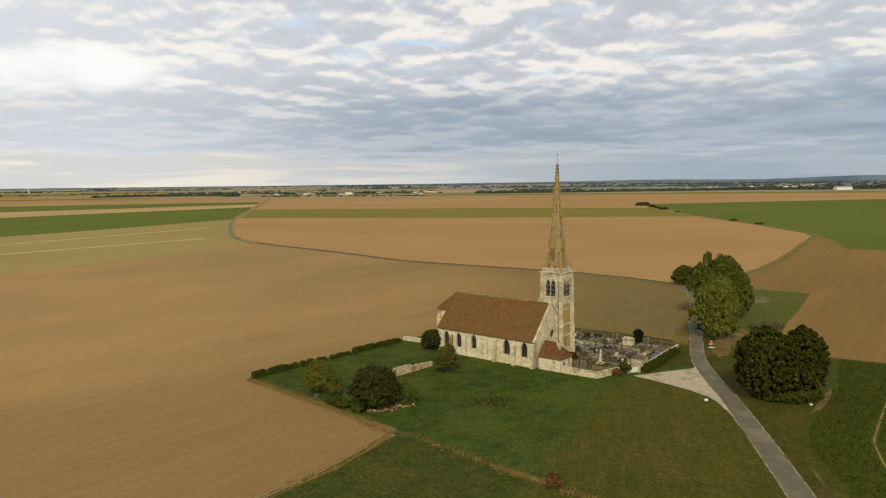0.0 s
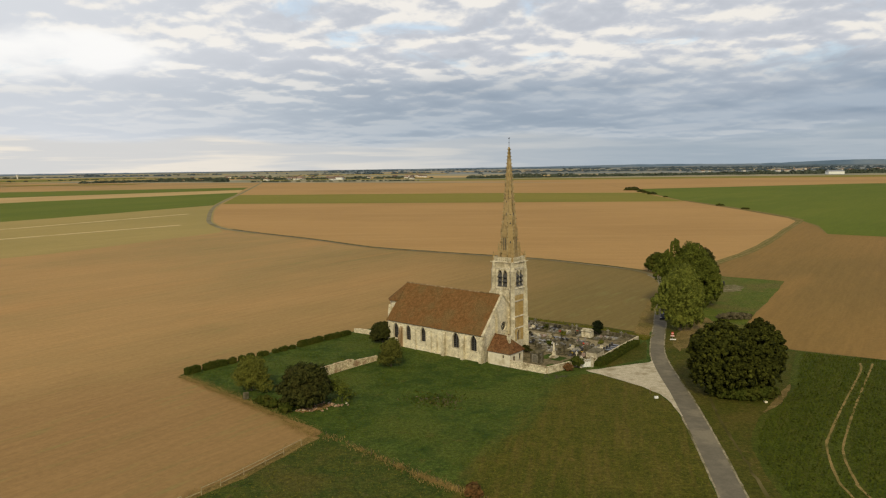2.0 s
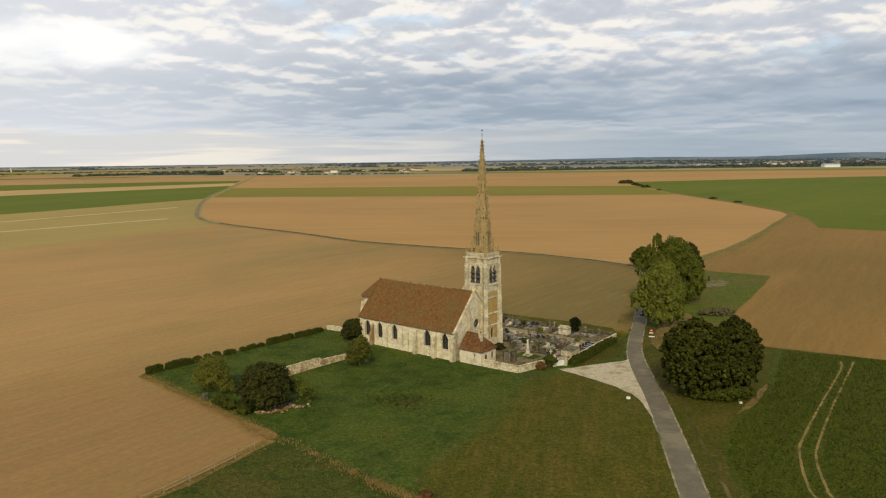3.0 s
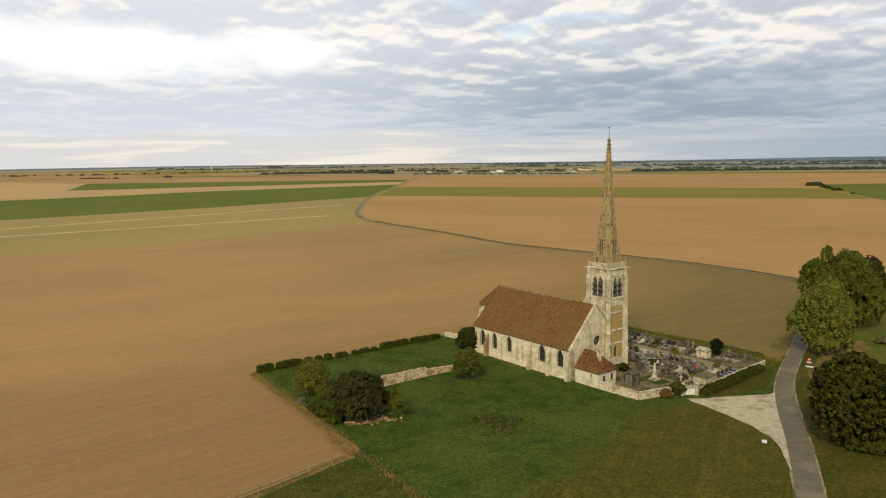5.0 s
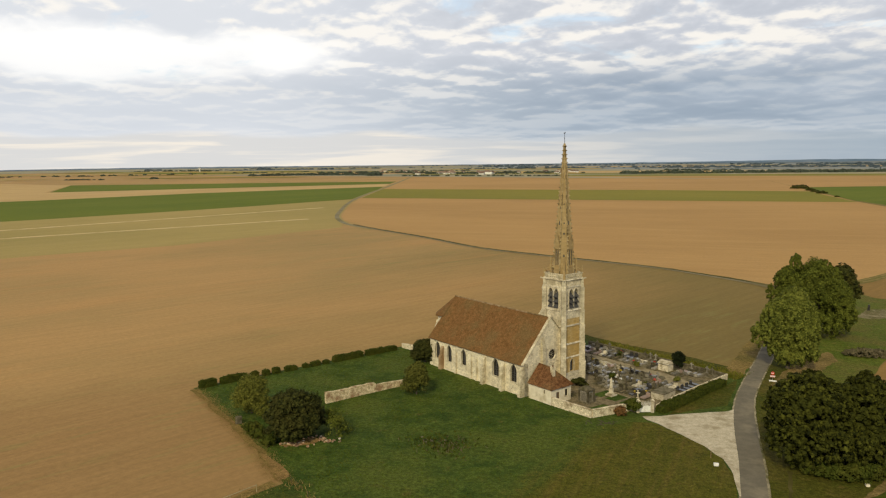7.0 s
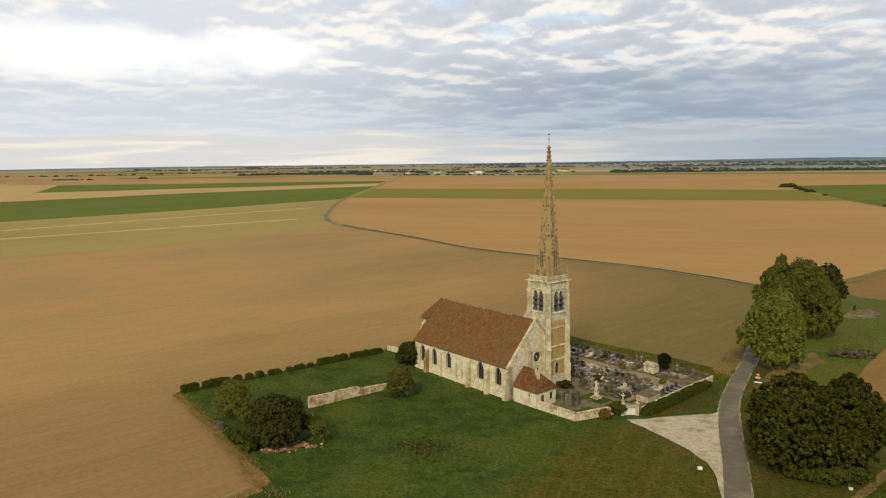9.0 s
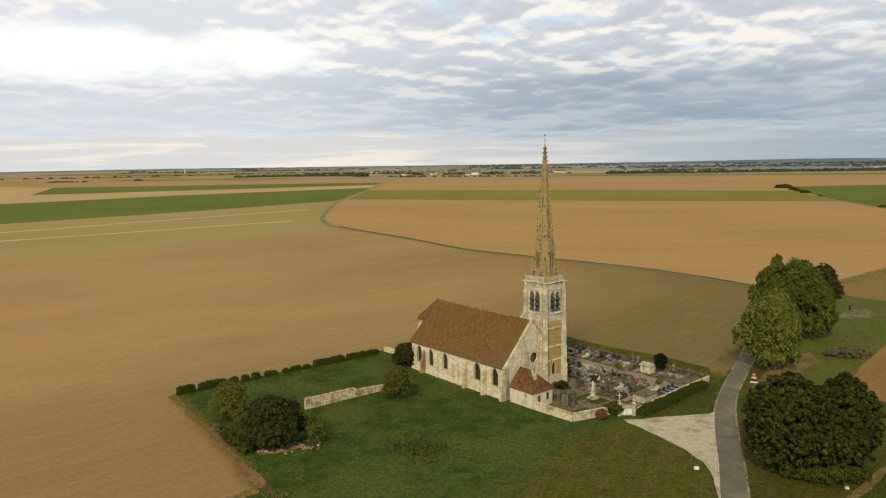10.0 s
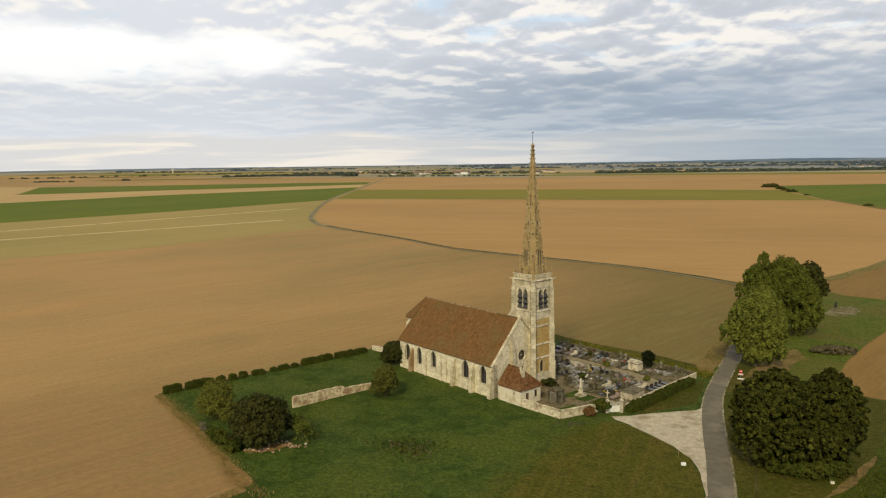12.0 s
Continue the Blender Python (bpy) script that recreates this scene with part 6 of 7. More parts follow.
def grave(kind):
    """A grave at the origin, its head towards +y."""
    g = thing("grave", Matrix.Identity(4), "", "grave", "graves in the cemetery")
    stone = M[{"slab": "granite", "dark": "dark_granite", "rose": "pink_granite", "old": "old_stone", "cross": "old_stone", "pale": "pale_stone", "kerb": "old_stone"}[kind]]
    bm = bmesh.new()
    if kind == "kerb":
        box(bm, -0.5, 0.5, -1.0, -0.86, 0, 0.25), box(bm, -0.5, 0.5, 0.86, 1.0, 0, 0.25)
        box(bm, -0.5, -0.38, -0.86, 0.86, 0, 0.25), box(bm, 0.38, 0.5, -0.86, 0.86, 0, 0.25)
    else:
        box(bm, -0.55, 0.55, -1.05, 1.05, 0, 0.18)
    part("kerb", bm, M["old_stone"], g)
    if kind == "kerb":
        part("bed", boxed(-0.375, 0.375, -0.855, 0.855, 0, 0.14), M["sand"], g)
    else:
        bm = bmesh.new()
        tapered(bm, -0.46, 0.46, -0.95, 0.92, 0.18, 0.42 if kind != "old" else 0.34, 0.03, 0.03, 0.03, 0.03)
        if kind in ("slab", "old"):
            tapered(bm, -0.34, 0.34, -0.8, 0.8, 0.34 if kind == "old" else 0.42, 0.54, 0.08, 0.08, 0.08, 0.08)
        part("tomb_slab", bm, stone, g)
    bm = bmesh.new()
    if kind in ("cross", "kerb"):
        box(bm, -0.28, 0.28, 0.75, 1.03, 0.18, 0.55, 0.03)
        tapered(bm, -0.11, 0.11, 0.80, 0.96, 0.55, 1.75, 0.02, 0.02, 0.02, 0.02)
        tapered(bm, -0.38, 0.38, 0.81, 0.95, 1.28, 1.46)
        part("cross", bm, M["old_stone"] if kind == "kerb" else M["granite"], g)
    else:
        z = {"slab": 0.78, "dark": 0.85, "rose": 0.9, "old": 1.1, "pale": 0.95}[kind]
        pts = [(-0.42, 0.2), (0.42, 0.2), (0.42, z - 0.15), (0.25, z), (-0.25, z), (-0.42, z - 0.15)]
        bm.free()
        bm = slab_with_holes(pts, [], 0.14, moved(SOUTH, 0, 0.86, 0))
        part("headstone", bm, stone, g)
    return g


WORDS = {"slab": "grey granite grave with a low headstone", "dark": "polished dark granite grave", "rose": "rose granite grave with a headstone", "old": "mossy old stone tomb", "cross": "old stone tomb with a granite cross", "pale": "pale limestone grave with a headstone", "kerb": "old gravel grave with stone kerb and cross"}
kinds = {}
for kind in WORDS:
    kinds[kind] = tagged(grave(kind), WORDS[kind])
rng = random.Random(5)
used = set()
ROWS_Y = [(16.3, 5.2, 15.8), (18.5, 3.0, 15.4), (20.7, -12, 15.6), (22.9, -13, 16.4), (25.1, -13, 16.0), (27.9, -13, 11.0), (33.2, -14, 12.6), (35.2, -14.5, 15.6), (37.0, -14.5, 17.8)]
for row, (y, x0, x1) in enumerate(ROWS_Y):
    x = x0
    while x < x1:
        blocked = (6.2 < x < 10.6 and 32 < y) or (12.8 < x < 14.8 and 27.5 < y < 30)
        if rng.random() > 0.07 and not blocked:
            kind = rng.choices(list(WORDS), (5.0, 3.8, 1.0, 3.2, 2.0, 1.4, 2.6))[0]
            m = CHURCH @ pose(x + rng.uniform(-0.1, 0.1), y + rng.uniform(-0.2, 0.2), 0.075, 0, 0, rng.uniform(-4, 4) + (180 if row % 2 else 0))
            if kind not in used:
                used.add(kind)
                kinds[kind].matrix_world = m
            else:
                copy_thing(kinds[kind], m)
        x += rng.choice((1.12, 1.15, 1.2, 1.3))
for i, (x, y) in enumerate(((17.9, 24.6), (17.8, 26.2), (17.7, 27.8), (17.4, 29.6))):
    copy_thing(kinds["dark"], CHURCH @ pose(x, y, 0.075, 0, 0, 90))


def flowers():
    for i in range(16):
        y, x0, x1 = ROWS_Y[rng.randrange(len(ROWS_Y))]
        x, yy = rng.uniform(x0, x1), y + rng.uniform(-0.6, 0.4)
        pot = thing("flower_pot", CHURCH @ pose(x, yy, 0.56), "small pot of flowers on a grave", "flowers", "flowers on the graves")
        bm = bmesh.new()
        tube(bm, (0, 0, -0.10), (0, 0, 0.16), 0.09, 0.13, 8)
        part("pot", bm, M["tile_low"], pot)
        q = np.random.default_rng(200 + i)
        c = q.normal(size=(46, 3)) * np.array([0.13, 0.13, 0.08]) + np.array([0, 0, 0.30])
        v, f = leaf_quads(q, c, q.normal(size=(46, 3)) + np.array([0, 0, 1.0]), np.full(46, 0.11))
        tagged(place("bloom", quick_mesh("bloom", v, f, M[("flowers_red", "flowers_yellow", "white")[i % 3]]), pot), kind="stuff")


flowers()


def build_monuments():
    o = thing("obelisk", CHURCH @ pose(10.7, 12.9, 0.08), "pale stone war memorial obelisk on a stepped base", "monument")
    bm = bmesh.new()
    box(bm, -0.8, 0.8, -0.8, 0.8, 0, 0.25, 0.02), box(bm, -0.55, 0.55, -0.55, 0.55, 0.25, 0.5, 0.02)
    part("base", bm, M["pale_stone"], o)
    bm = bmesh.new()
    tapered(bm, -0.29, 0.29, -0.29, 0.29, 0.5, 1.15)
    tapered(bm, -0.34, 0.34, -0.34, 0.34, 1.15, 1.25)
    tapered(bm, -0.22, 0.22, -0.22, 0.22, 1.25, 3.1, 0.1, 0.1, 0.1, 0.1)
    tapered(bm, -0.12, 0.12, -0.12, 0.12, 3.1, 3.4, 0.11, 0.11, 0.11, 0.11)
    part("shaft", bm, M["pale_stone"], o)
    c = thing("mausoleum", CHURCH @ pose(10.2, 6.6, 0.08), "grey gothic family tomb with stone pinnacles", "tomb")
    bm = bmesh.new()
    box(bm, -1.15, 1.15, -1.0, 1.0, 0, 0.3, 0.03)
    part("base", bm, M["old_stone"], c)
    part("body", boxed(-0.95, 0.95, -0.8, 0.8, 0.3, 2.3), M["granite"], c, "grey stone body")
    for x in (-0.95, 0.95):
        for y in (-0.8, 0.8):
            bm = bmesh.new()
            tapered(bm, x - 0.16, x + 0.16, y - 0.16, y + 0.16, 0.3, 2.45)
            tapered(bm, x - 0.20, x + 0.20, y - 0.20, y + 0.20, 2.45, 2.6, 0.06, 0.06, 0.06, 0.06)
            part("corner_pillar", bm, M["old_stone"], c)
    bm = bmesh.new()
    tapered(bm, -1.15, 1.15, -1.0, 1.0, 2.3, 2.48)
    tapered(bm, -1.05, 1.05, -0.9, 0.9, 2.48, 3.0, 0.7, 0.7, 0.6, 0.6)
    part("roof", bm, M["old_stone"], c)
    part("door", boxed(0.953, 0.98, -0.4, 0.4, 0.35, 1.9), M["old_stone"], c, "weathered stone door")
    part("door", boxed(-0.5, 0.5, -0.83, -0.803, 0.4, 1.9), M["granite"], c, "grey memorial panel")
    h = thing("tomb_chapel", CHURCH @ pose(7.6, 34.3, 0.08), "small pale stone tomb with a gabled lid", "tomb")
    part("body", boxed(-1.2, 1.2, -0.9, 0.9, 0, 1.3), M["pale_stone"], h)
    bm = bmesh.new()
    tapered(bm, -1.4, 1.4, -1.1, 1.1, 1.5, 2.1, 0.2, 0.2, 1.0, 1.0)
    part("lid", bm, M["pale_stone"], h)
    v = thing("family_vault", CHURCH @ pose(17.4, 19.4, 0.08, 0, 0, 4), "plain pale stone burial vault with a slab top", "tomb")
    part("body", boxed(-1.3, 1.3, -2.0, 2.0, 0, 1.15), M["pale_stone"], v)
    part("lid", boxed(-1.4, 1.4, -2.1, 2.1, 1.15, 1.3, bevel=0.03), M["old_stone"], v)
    for x, y in ((15.4, 14.6),):
        w = thing("white_cross", CHURCH @ pose(x, y, 0.08, 0, 0, 40), "slim white stone cross", "cross")
        bm = bmesh.new()
        box(bm, -0.3, 0.3, -0.3, 0.3, 0, 0.4, 0.02)
        part("base", bm, M["pale_stone"], w)
        bm = bmesh.new()
        tapered(bm, -0.08, 0.08, -0.06, 0.06, 0.4, 1.75)
        tapered(bm, -0.34, 0.34, -0.055, 0.055, 1.25, 1.4)
        part("cross", bm, M["pale_stone"], w)


build_monuments()


# ---- fences, sign, car and small things ----
def fence_run(name, points, gap, height, rails, label, mat="fence", r=0.055, sway=0.03, missing=0.0, seed=1):
    """Round posts with thin rails or wires between them."""
    q = random.Random(seed)
    f = thing(name, Matrix.Identity(4), label, "fence")
    posts = []
    for a, b in zip(points, points[1:]):
        a, b = Vector(a), Vector(b)
        n = max(1, round((b - a).length / gap))
        posts += [a.lerp(b, i / n) for i in range(n)]
    posts.append(Vector(points[-1]))
    for p in posts:
        bm = bmesh.new()
        tube(bm, (p.x, p.y, 0), (p.x + q.uniform(-sway, sway), p.y + q.uniform(-sway, sway), height * q.uniform(0.92, 1.06)), r, r * 0.9, 7)
        part("post", bm, M[mat], f)
    for a, b in zip(posts, posts[1:]):
        for z, rr in rails:
            if q.random() < missing:
                continue
            bm = bmesh.new()
            tube(bm, (a.x, a.y, z), (b.x, b.y, z + q.uniform(-0.03, 0.03)), rr, rr, 5)
            part("rail", bm, M[mat], f)
    return f


fence_run("rail_fence", [(-25.2, 114.2), (-28.2, 106.8), (-31.6, 99.2), (-36.0, 91.2), (-52, 60)], 3.6, 1.15, ((1.05, 0.07), (0.55, 0.065)), "weathered post and rail fence at the field's edge", missing=0.08)
fence_run("wire_fence", [(-22.4, 118.3), (-13.6, 111.9), (-5.6, 105.3), (0.6, 101.0), (8.5, 95.2)], 4.6, 0.95, ((0.8, 0.006), (0.45, 0.006)), "old wire fence with thin dark posts", "oak", r=0.04, sway=0.08, seed=3)


def blades(name, spots, size, material, label, seed, width=0.35, lean=0.8):
    """Grass or weeds: leaning blades at the given places; one object."""
    rng = np.random.default_rng(seed)
    c = np.asarray(spots, dtype=float)
    n = len(c)
    h = size * rng.uniform(0.5, 1.5, n)
    a = rng.uniform(0, 2 * math.pi, n)
    w = h * width
    tip = rng.normal(size=(n, 2)) * (h * lean)[:, None]
    root = np.column_stack([np.cos(a) * w, np.sin(a) * w])
    v = np.stack([np.column_stack([c - root, np.full(n, 0.05)]), np.column_stack([c + root, np.full(n, 0.05)]), np.column_stack([c + tip, 0.06 + h])], axis=1).reshape(-1, 3)
    f = np.arange(3 * n).reshape(-1, 3)
    return tagged(new(name, quick_mesh(name, v, f, material)), label, "grass", kind="stuff")


def inside(p, poly):
    hit = np.zeros(len(p), dtype=bool)
    for (x0, y0), (x1, y1) in zip(poly, poly[1:] + poly[:1]):
        cross = (y0 > p[:, 1]) != (y1 > p[:, 1])
        hit ^= cross & (p[:, 0] < (x1 - x0) * (p[:, 1] - y0) / (y1 - y0 + 1e-9) + x0)
    return hit


def scatter(poly, n, seed, clump=0.0):
    rng = np.random.default_rng(seed)
    a = np.array(poly)
    p = rng.uniform(a.min(0), a.max(0), (n * 3, 2))
    if clump:
        heart = rng.uniform(a.min(0), a.max(0), (max(4, n // 60), 2))
        p = heart[rng.integers(0, len(heart), n * 3)] + rng.normal(size=(n * 3, 2)) * clump
    p = p[inside(p, poly)]
    return p[:n]


MEADOW = [(-60, 148.8), (-35, 188), (-27, 183), (-23.4, 175.6), (0, 161.6), (13.6, 154.0), (13, 150), (-1, 102), (-22, 117.6), (-45, 137.4)]
blades("meadow_tufts", scatter(MEADOW, 14000, 301), 0.13, M["tuft"], "rough tufts of green meadow grass", 302, 0.5, 1.2)
blades("meadow_weeds", scatter(MEADOW, 3000, 303, 1.8), 0.17, M["tuft"], "taller weeds in patches on the meadow", 304, 0.4, 1.0)
MOWN = [(14.4, 151.8), (24, 155), (33, 145), (33.4, 95), (10, 80), (-60, 60), (-36, 91), (-23, 117), (-1, 101)]
blades("mown_tufts", scatter(MOWN, 18000, 305), 0.12, M["dry_tuft"], "short drying tufts on the mown meadow", 306, 0.5, 1.2)
LINE = [Vector(p) for p in ((-22.4, 118.3), (-13.6, 111.9), (-5.6, 105.3), (0.6, 101.0), (8.5, 95.2))]
weeds = []
q = random.Random(77)
for i in range(2600):
    if i % 14 == 0:
        k = q.choices(range(4), (1.0, 1.4, 2.6, 1.2))[0]
        heart, loose = LINE[k].lerp(LINE[k + 1], q.random()), q.uniform(0.25, 1.0)
    p = heart + Vector((q.gauss(0, loose), q.gauss(0, 0.7 * loose)))
    weeds.append((p.x, p.y))
blades("fence_weeds", weeds, 0.34, M["reed"], "dry straw-coloured weeds along the wire fence", 307, 0.11, 0.6)
heap = [(q.gauss(-7.2, 2.8), q.gauss(137.4, 2.0)) for i in range(300)]
blades("dead_stalks", [(x + 0.8, y - 0.6) for x, y in heap[::2]], 0.34, M["dead"], "grey-brown dead stalks among the nettles", 311, 0.25, 0.8)
blades("nettle_patch", heap, 0.36, M["hedge"], "dark nettles on an old rubble heap", 308, 0.4, 0.6)
bank = []
for i in range(8000):
    p = local(q.uniform(-16, 20.5), 39.3 + abs(q.gauss(0, 2.0)))
    bank.append(p)
blades("bank_weeds", bank, 0.30, M["dry_tuft"], "dark weeds behind the cemetery wall", 309, 0.35, 0.7)
margin = []
for a, b in (((-61, 147.6), (-46, 136.6)), ((-46, 136.6), (-33, 126.4)), ((-33, 126.4), (-24, 118.4)), ((-25, 116), (-37, 91))):
    for i in range(3200):
        p = Vector(a).lerp(Vector(b), q.random())
        margin.append((p.x + q.gauss(0, 0.9), p.y + q.gauss(0, 0.9)))
blades("margin_grass", margin, 0.15, M["reed"], "dry yellow grass along the field margin", 310, 0.16, 0.8)

# root crop in rows, laid along the tramlines
CROP = [(71, 177), (86.5, 171), (120, 156), (120, 92), (43.2, 92), (43.4, 104), (43.2, 110.5), (43.8, 118.6), (45.8, 125.6), (48.8, 132.4), (53.4, 139.6), (60.4, 151.6), (63.4, 160), (70, 176.6)]
turn = radians(64)
grid = np.array([(a * 0.75, b * 0.5) for a in range(-160, 160) for b in range(-240, 240)])
grid = grid @ np.array([[math.cos(turn), math.sin(turn)], [-math.sin(turn), math.cos(turn)]]) + np.array([80, 136])
grid = grid + np.random.default_rng(12).normal(size=grid.shape) * 0.07
grid = grid[inside(grid, CROP)]
far_from = np.ones(len(grid), dtype=bool)
for line in RUTS:
    for p in smooth_line(line, 10):
        far_from &= np.hypot(grid[:, 0] - p.x, grid[:, 1] - p.y) > 0.62
far_from &= np.random.default_rng(14).random(len(grid)) > 0.08
three = np.repeat(grid[far_from], 3, axis=0) + np.random.default_rng(15).normal(size=(3 * int(far_from.sum()), 2)) * 0.06
blades("beet_plants", three, 0.26, M["beet_leaf"], "rows of leafy root crop plants", 313, 0.42, 0.9)


# ---- the far land ----
def far_clumps(name, line, count, spread, size, label, seed, mat="woods"):
    """Distant trees and hedgerows: leafy domes along a line, one object."""
    rng = np.random.default_rng(seed)
    pts = [Vector(p) for p in line]
    seg = np.array([(b - a).length for a, b in zip(pts, pts[1:])])
    pick = rng.choice(len(seg), size=count, p=seg / seg.sum())
    t = rng.random(count)
    a, b = np.array([tuple(p) for p in pts[:-1]]), np.array([tuple(p) for p in pts[1:]])
    c = a[pick] + (b[pick] - a[pick]) * t[:, None] + rng.normal(size=(count, 2)) * spread
    r = size * rng.uniform(0.55, 1.35, count)
    per = 46
    d = rng.normal(size=(count, per, 3))
    d[..., 2] = np.abs(d[..., 2])
    d /= np.linalg.norm(d, axis=2, keepdims=True)
    p = np.concatenate([c, np.zeros((count, 1))], axis=1)[:, None, :] + d * r[:, None, None] * np.array([1.5, 1.5, 0.9]) * rng.uniform(0.75, 1.05, (count, per, 1))
    v, f = leaf_quads(rng, p.reshape(-1, 3), (d + rng.normal(size=d.shape) * 0.4).reshape(-1, 3), np.repeat(r, per) * 0.55)
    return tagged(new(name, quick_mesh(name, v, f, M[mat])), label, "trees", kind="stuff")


far_clumps("far_wood", [(-1145, 1790), (-1060, 1875), (-935, 1880), (-830, 1870)], 170, 18, 5.0, "dark copse on the far plain", 401)
far_clumps("far_trees", [(-803, 1800), (-790, 1810)], 8, 4, 10, "group of tall dark trees by the far lane", 402)
far_clumps("far_wood", [(-1150, 2080), (-1030, 2130), (-850, 2150), (-690, 2100)], 110, 34, 5.0, "belt of trees behind the copse", 403)
far_clumps("village_trees", [(-700, 1990), (-560, 2040), (-430, 2080), (-330, 2060)], 120, 40, 4.8, "trees between the village houses", 404)
far_clumps("far_hedgerow", [(-690, 1760), (-480, 1745), (-250, 1720)], 60, 5, 3.2, "hedgerow at the edge of the stubble", 405)
far_clumps("far_hedgerow", [(-150, 1950), (72, 2005), (302, 2055), (536, 2110), (785, 2120), (960, 2170), (1400, 2250)], 520, 12, 6.5, "long dark hedgerow across the plain", 406)
far_clumps("far_wood", [(540, 2150), (800, 2200), (1100, 2300), (1700, 2400)], 260, 50, 8.0, "dark wood on the plain", 407)
far_clumps("far_hedgerow", [(-1430, 1405), (-1339, 1436)], 26, 4, 3.0, "low hedgerow on the far plain", 408)
far_clumps("far_trees", [(-1263, 1505), (-1250, 1510)], 9, 4, 4.5, "small group of trees on the plain", 409)
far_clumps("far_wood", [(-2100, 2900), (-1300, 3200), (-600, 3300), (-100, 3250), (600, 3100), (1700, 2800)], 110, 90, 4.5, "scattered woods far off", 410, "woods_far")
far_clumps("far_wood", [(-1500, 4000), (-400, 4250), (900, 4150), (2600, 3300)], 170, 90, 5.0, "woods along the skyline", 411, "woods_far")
far_clumps("far_wood", [(-250, 3050), (400, 3000), (1100, 2850), (1800, 2600), (2500, 2300)], 420, 130, 5.5, "woodland across the far plain, tinted blue-grey for haze", 413, "woods_far")
far_clumps("far_wood", [(300, 3700), (1200, 3500), (2300, 3000)], 260, 110, 6.5, "woodland below the hills, tinted blue-grey for haze", 414, "woods_far")
far_clumps("far_hedgerow", [(-2200, 1500), (-1700, 1800), (-1300, 2400)], 90, 30, 4.0, "broken hedgerow far on the plain", 412)
for i, (x, y, s) in enumerate(((150.5, 1085, 4.2), (155.8, 1025, 3.0), (157, 989, 2.0), (160, 955, 2.6), (163.6, 880, 1.5), (184, 714, 1.6), (191.4, 664, 1.5))):
    far_clumps("field_bushes", [(x - s, y), (x + s, y + 2)], 5, 1.5, s, "dark bushes on the field boundary", 420 + i, "hazel")

STRIPS = ((0, "tan"), (1, "crop"), (2, "olive"), (3, "stubble"), (4, "young"), (5, "soil"), (6, "tan"), (7, "olive"))
q = random.Random(21)
for i in range(64):
    x, y = q.uniform(-2300, 1900), q.uniform(1820, 3900)
    w, d, t = q.uniform(120, 520), q.uniform(25, 130), radians(q.uniform(-8, 8))
    if y < 1980 and -260 < x < 1000:
        y += 260
    c, s = math.cos(t), math.sin(t)
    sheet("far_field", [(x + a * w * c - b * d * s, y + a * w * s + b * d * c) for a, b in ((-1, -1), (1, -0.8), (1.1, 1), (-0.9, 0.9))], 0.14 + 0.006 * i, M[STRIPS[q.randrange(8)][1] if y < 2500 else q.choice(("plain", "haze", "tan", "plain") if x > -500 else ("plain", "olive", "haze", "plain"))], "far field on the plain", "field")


for i in range(20):
    x, y = q.uniform(-2500, -1150), q.uniform(1330, 2700)
    w, d, t = q.uniform(150, 480), q.uniform(14, 50), radians(q.uniform(2, 16))
    c, s = math.cos(t), math.sin(t)
    sheet("far_field", [(x + a * w * c - b * d * s, y + a * w * s + b * d * c) for a, b in ((-1, -1), (1, -0.8), (1.1, 1), (-0.9, 0.9))], 0.56 + 0.006 * i, M[("tan", "young", "olive", "stubble", "young")[i % 5]], "thin strip of far farmland", "field")
for i in range(34):
    x, y = q.uniform(-2400, 2100), q.uniform(2150, 4100)
    w = q.uniform(30, 190)
    far_clumps("far_wood", [(x - w, y), (x, y + q.uniform(-30, 30)), (x + w, y + q.uniform(-40, 40))], int(w / 4) + 8, q.uniform(8, 40), q.uniform(3.0, 6.5), "small wood far off on the plain", 440 + i, ("woods", "woods_far")[y > 2700])


def house(w, d, h, pitch):
    g = thing("village_house", Matrix.Identity(4), "pale rendered house with a pitched roof", "house", "far village houses")
    part("wall", boxed(-w / 2, w / 2, -d / 2, d / 2, 0, h), M["house_wall"], g)
    bm = bmesh.new()
    tapered(bm, -w / 2 - 0.4, w / 2 + 0.4, -d / 2 - 0.5, d / 2 + 0.5, h, h + pitch, 0.3, 0.3, d / 2 + 0.4, d / 2 + 0.4)
    part("roof", bm, M["house_roof"], g)
    for x in (-w / 4, w / 4):
        part("window", boxed(x - 0.7, x + 0.7, -d / 2 - 0.05, -d / 2 - 0.004, 1.0, 2.5), M["car_glass"], g)
    part("chimney", boxed(w / 4, w / 4 + 0.8, -0.4, 0.4, h + pitch * 0.6, h + pitch + 1.0), M["brick"], g)
    return g


models = [house(11, 8, 3.6, 3.4), house(14, 8, 3.8, 3.6), house(9, 7, 4.6, 3.2)]
spots = []
for i in range(22):
    spots.append((q.uniform(-720, -440), q.uniform(1880, 2200)))
for i in range(9):
    spots.append((q.uniform(-440, -300), q.uniform(1900, 2300)))
for i in range(8):
    spots.append((q.uniform(-1080, -800), q.uniform(2080, 2400)))
for i in range(16):
    spots.append((q.uniform(560, 1250), q.uniform(2380, 2900)))
for i, (x, y) in enumerate(spots):
    m = pose(x, y, 0, 0, 0, q.choice((0, 20, -15, 80)) + q.uniform(-8, 8))
    if i < 3:
        models[i].matrix_world = m
    else:
        copy_thing(models[i % 3], m)
barn = thing("white_barn", pose(800, 2050, 0, 0, 0, 8), "long white farm building on the plain", "barn")
part("wall", boxed(-21, 21, -9, 9, 0, 7.5), M["white"], barn)
bm = bmesh.new()
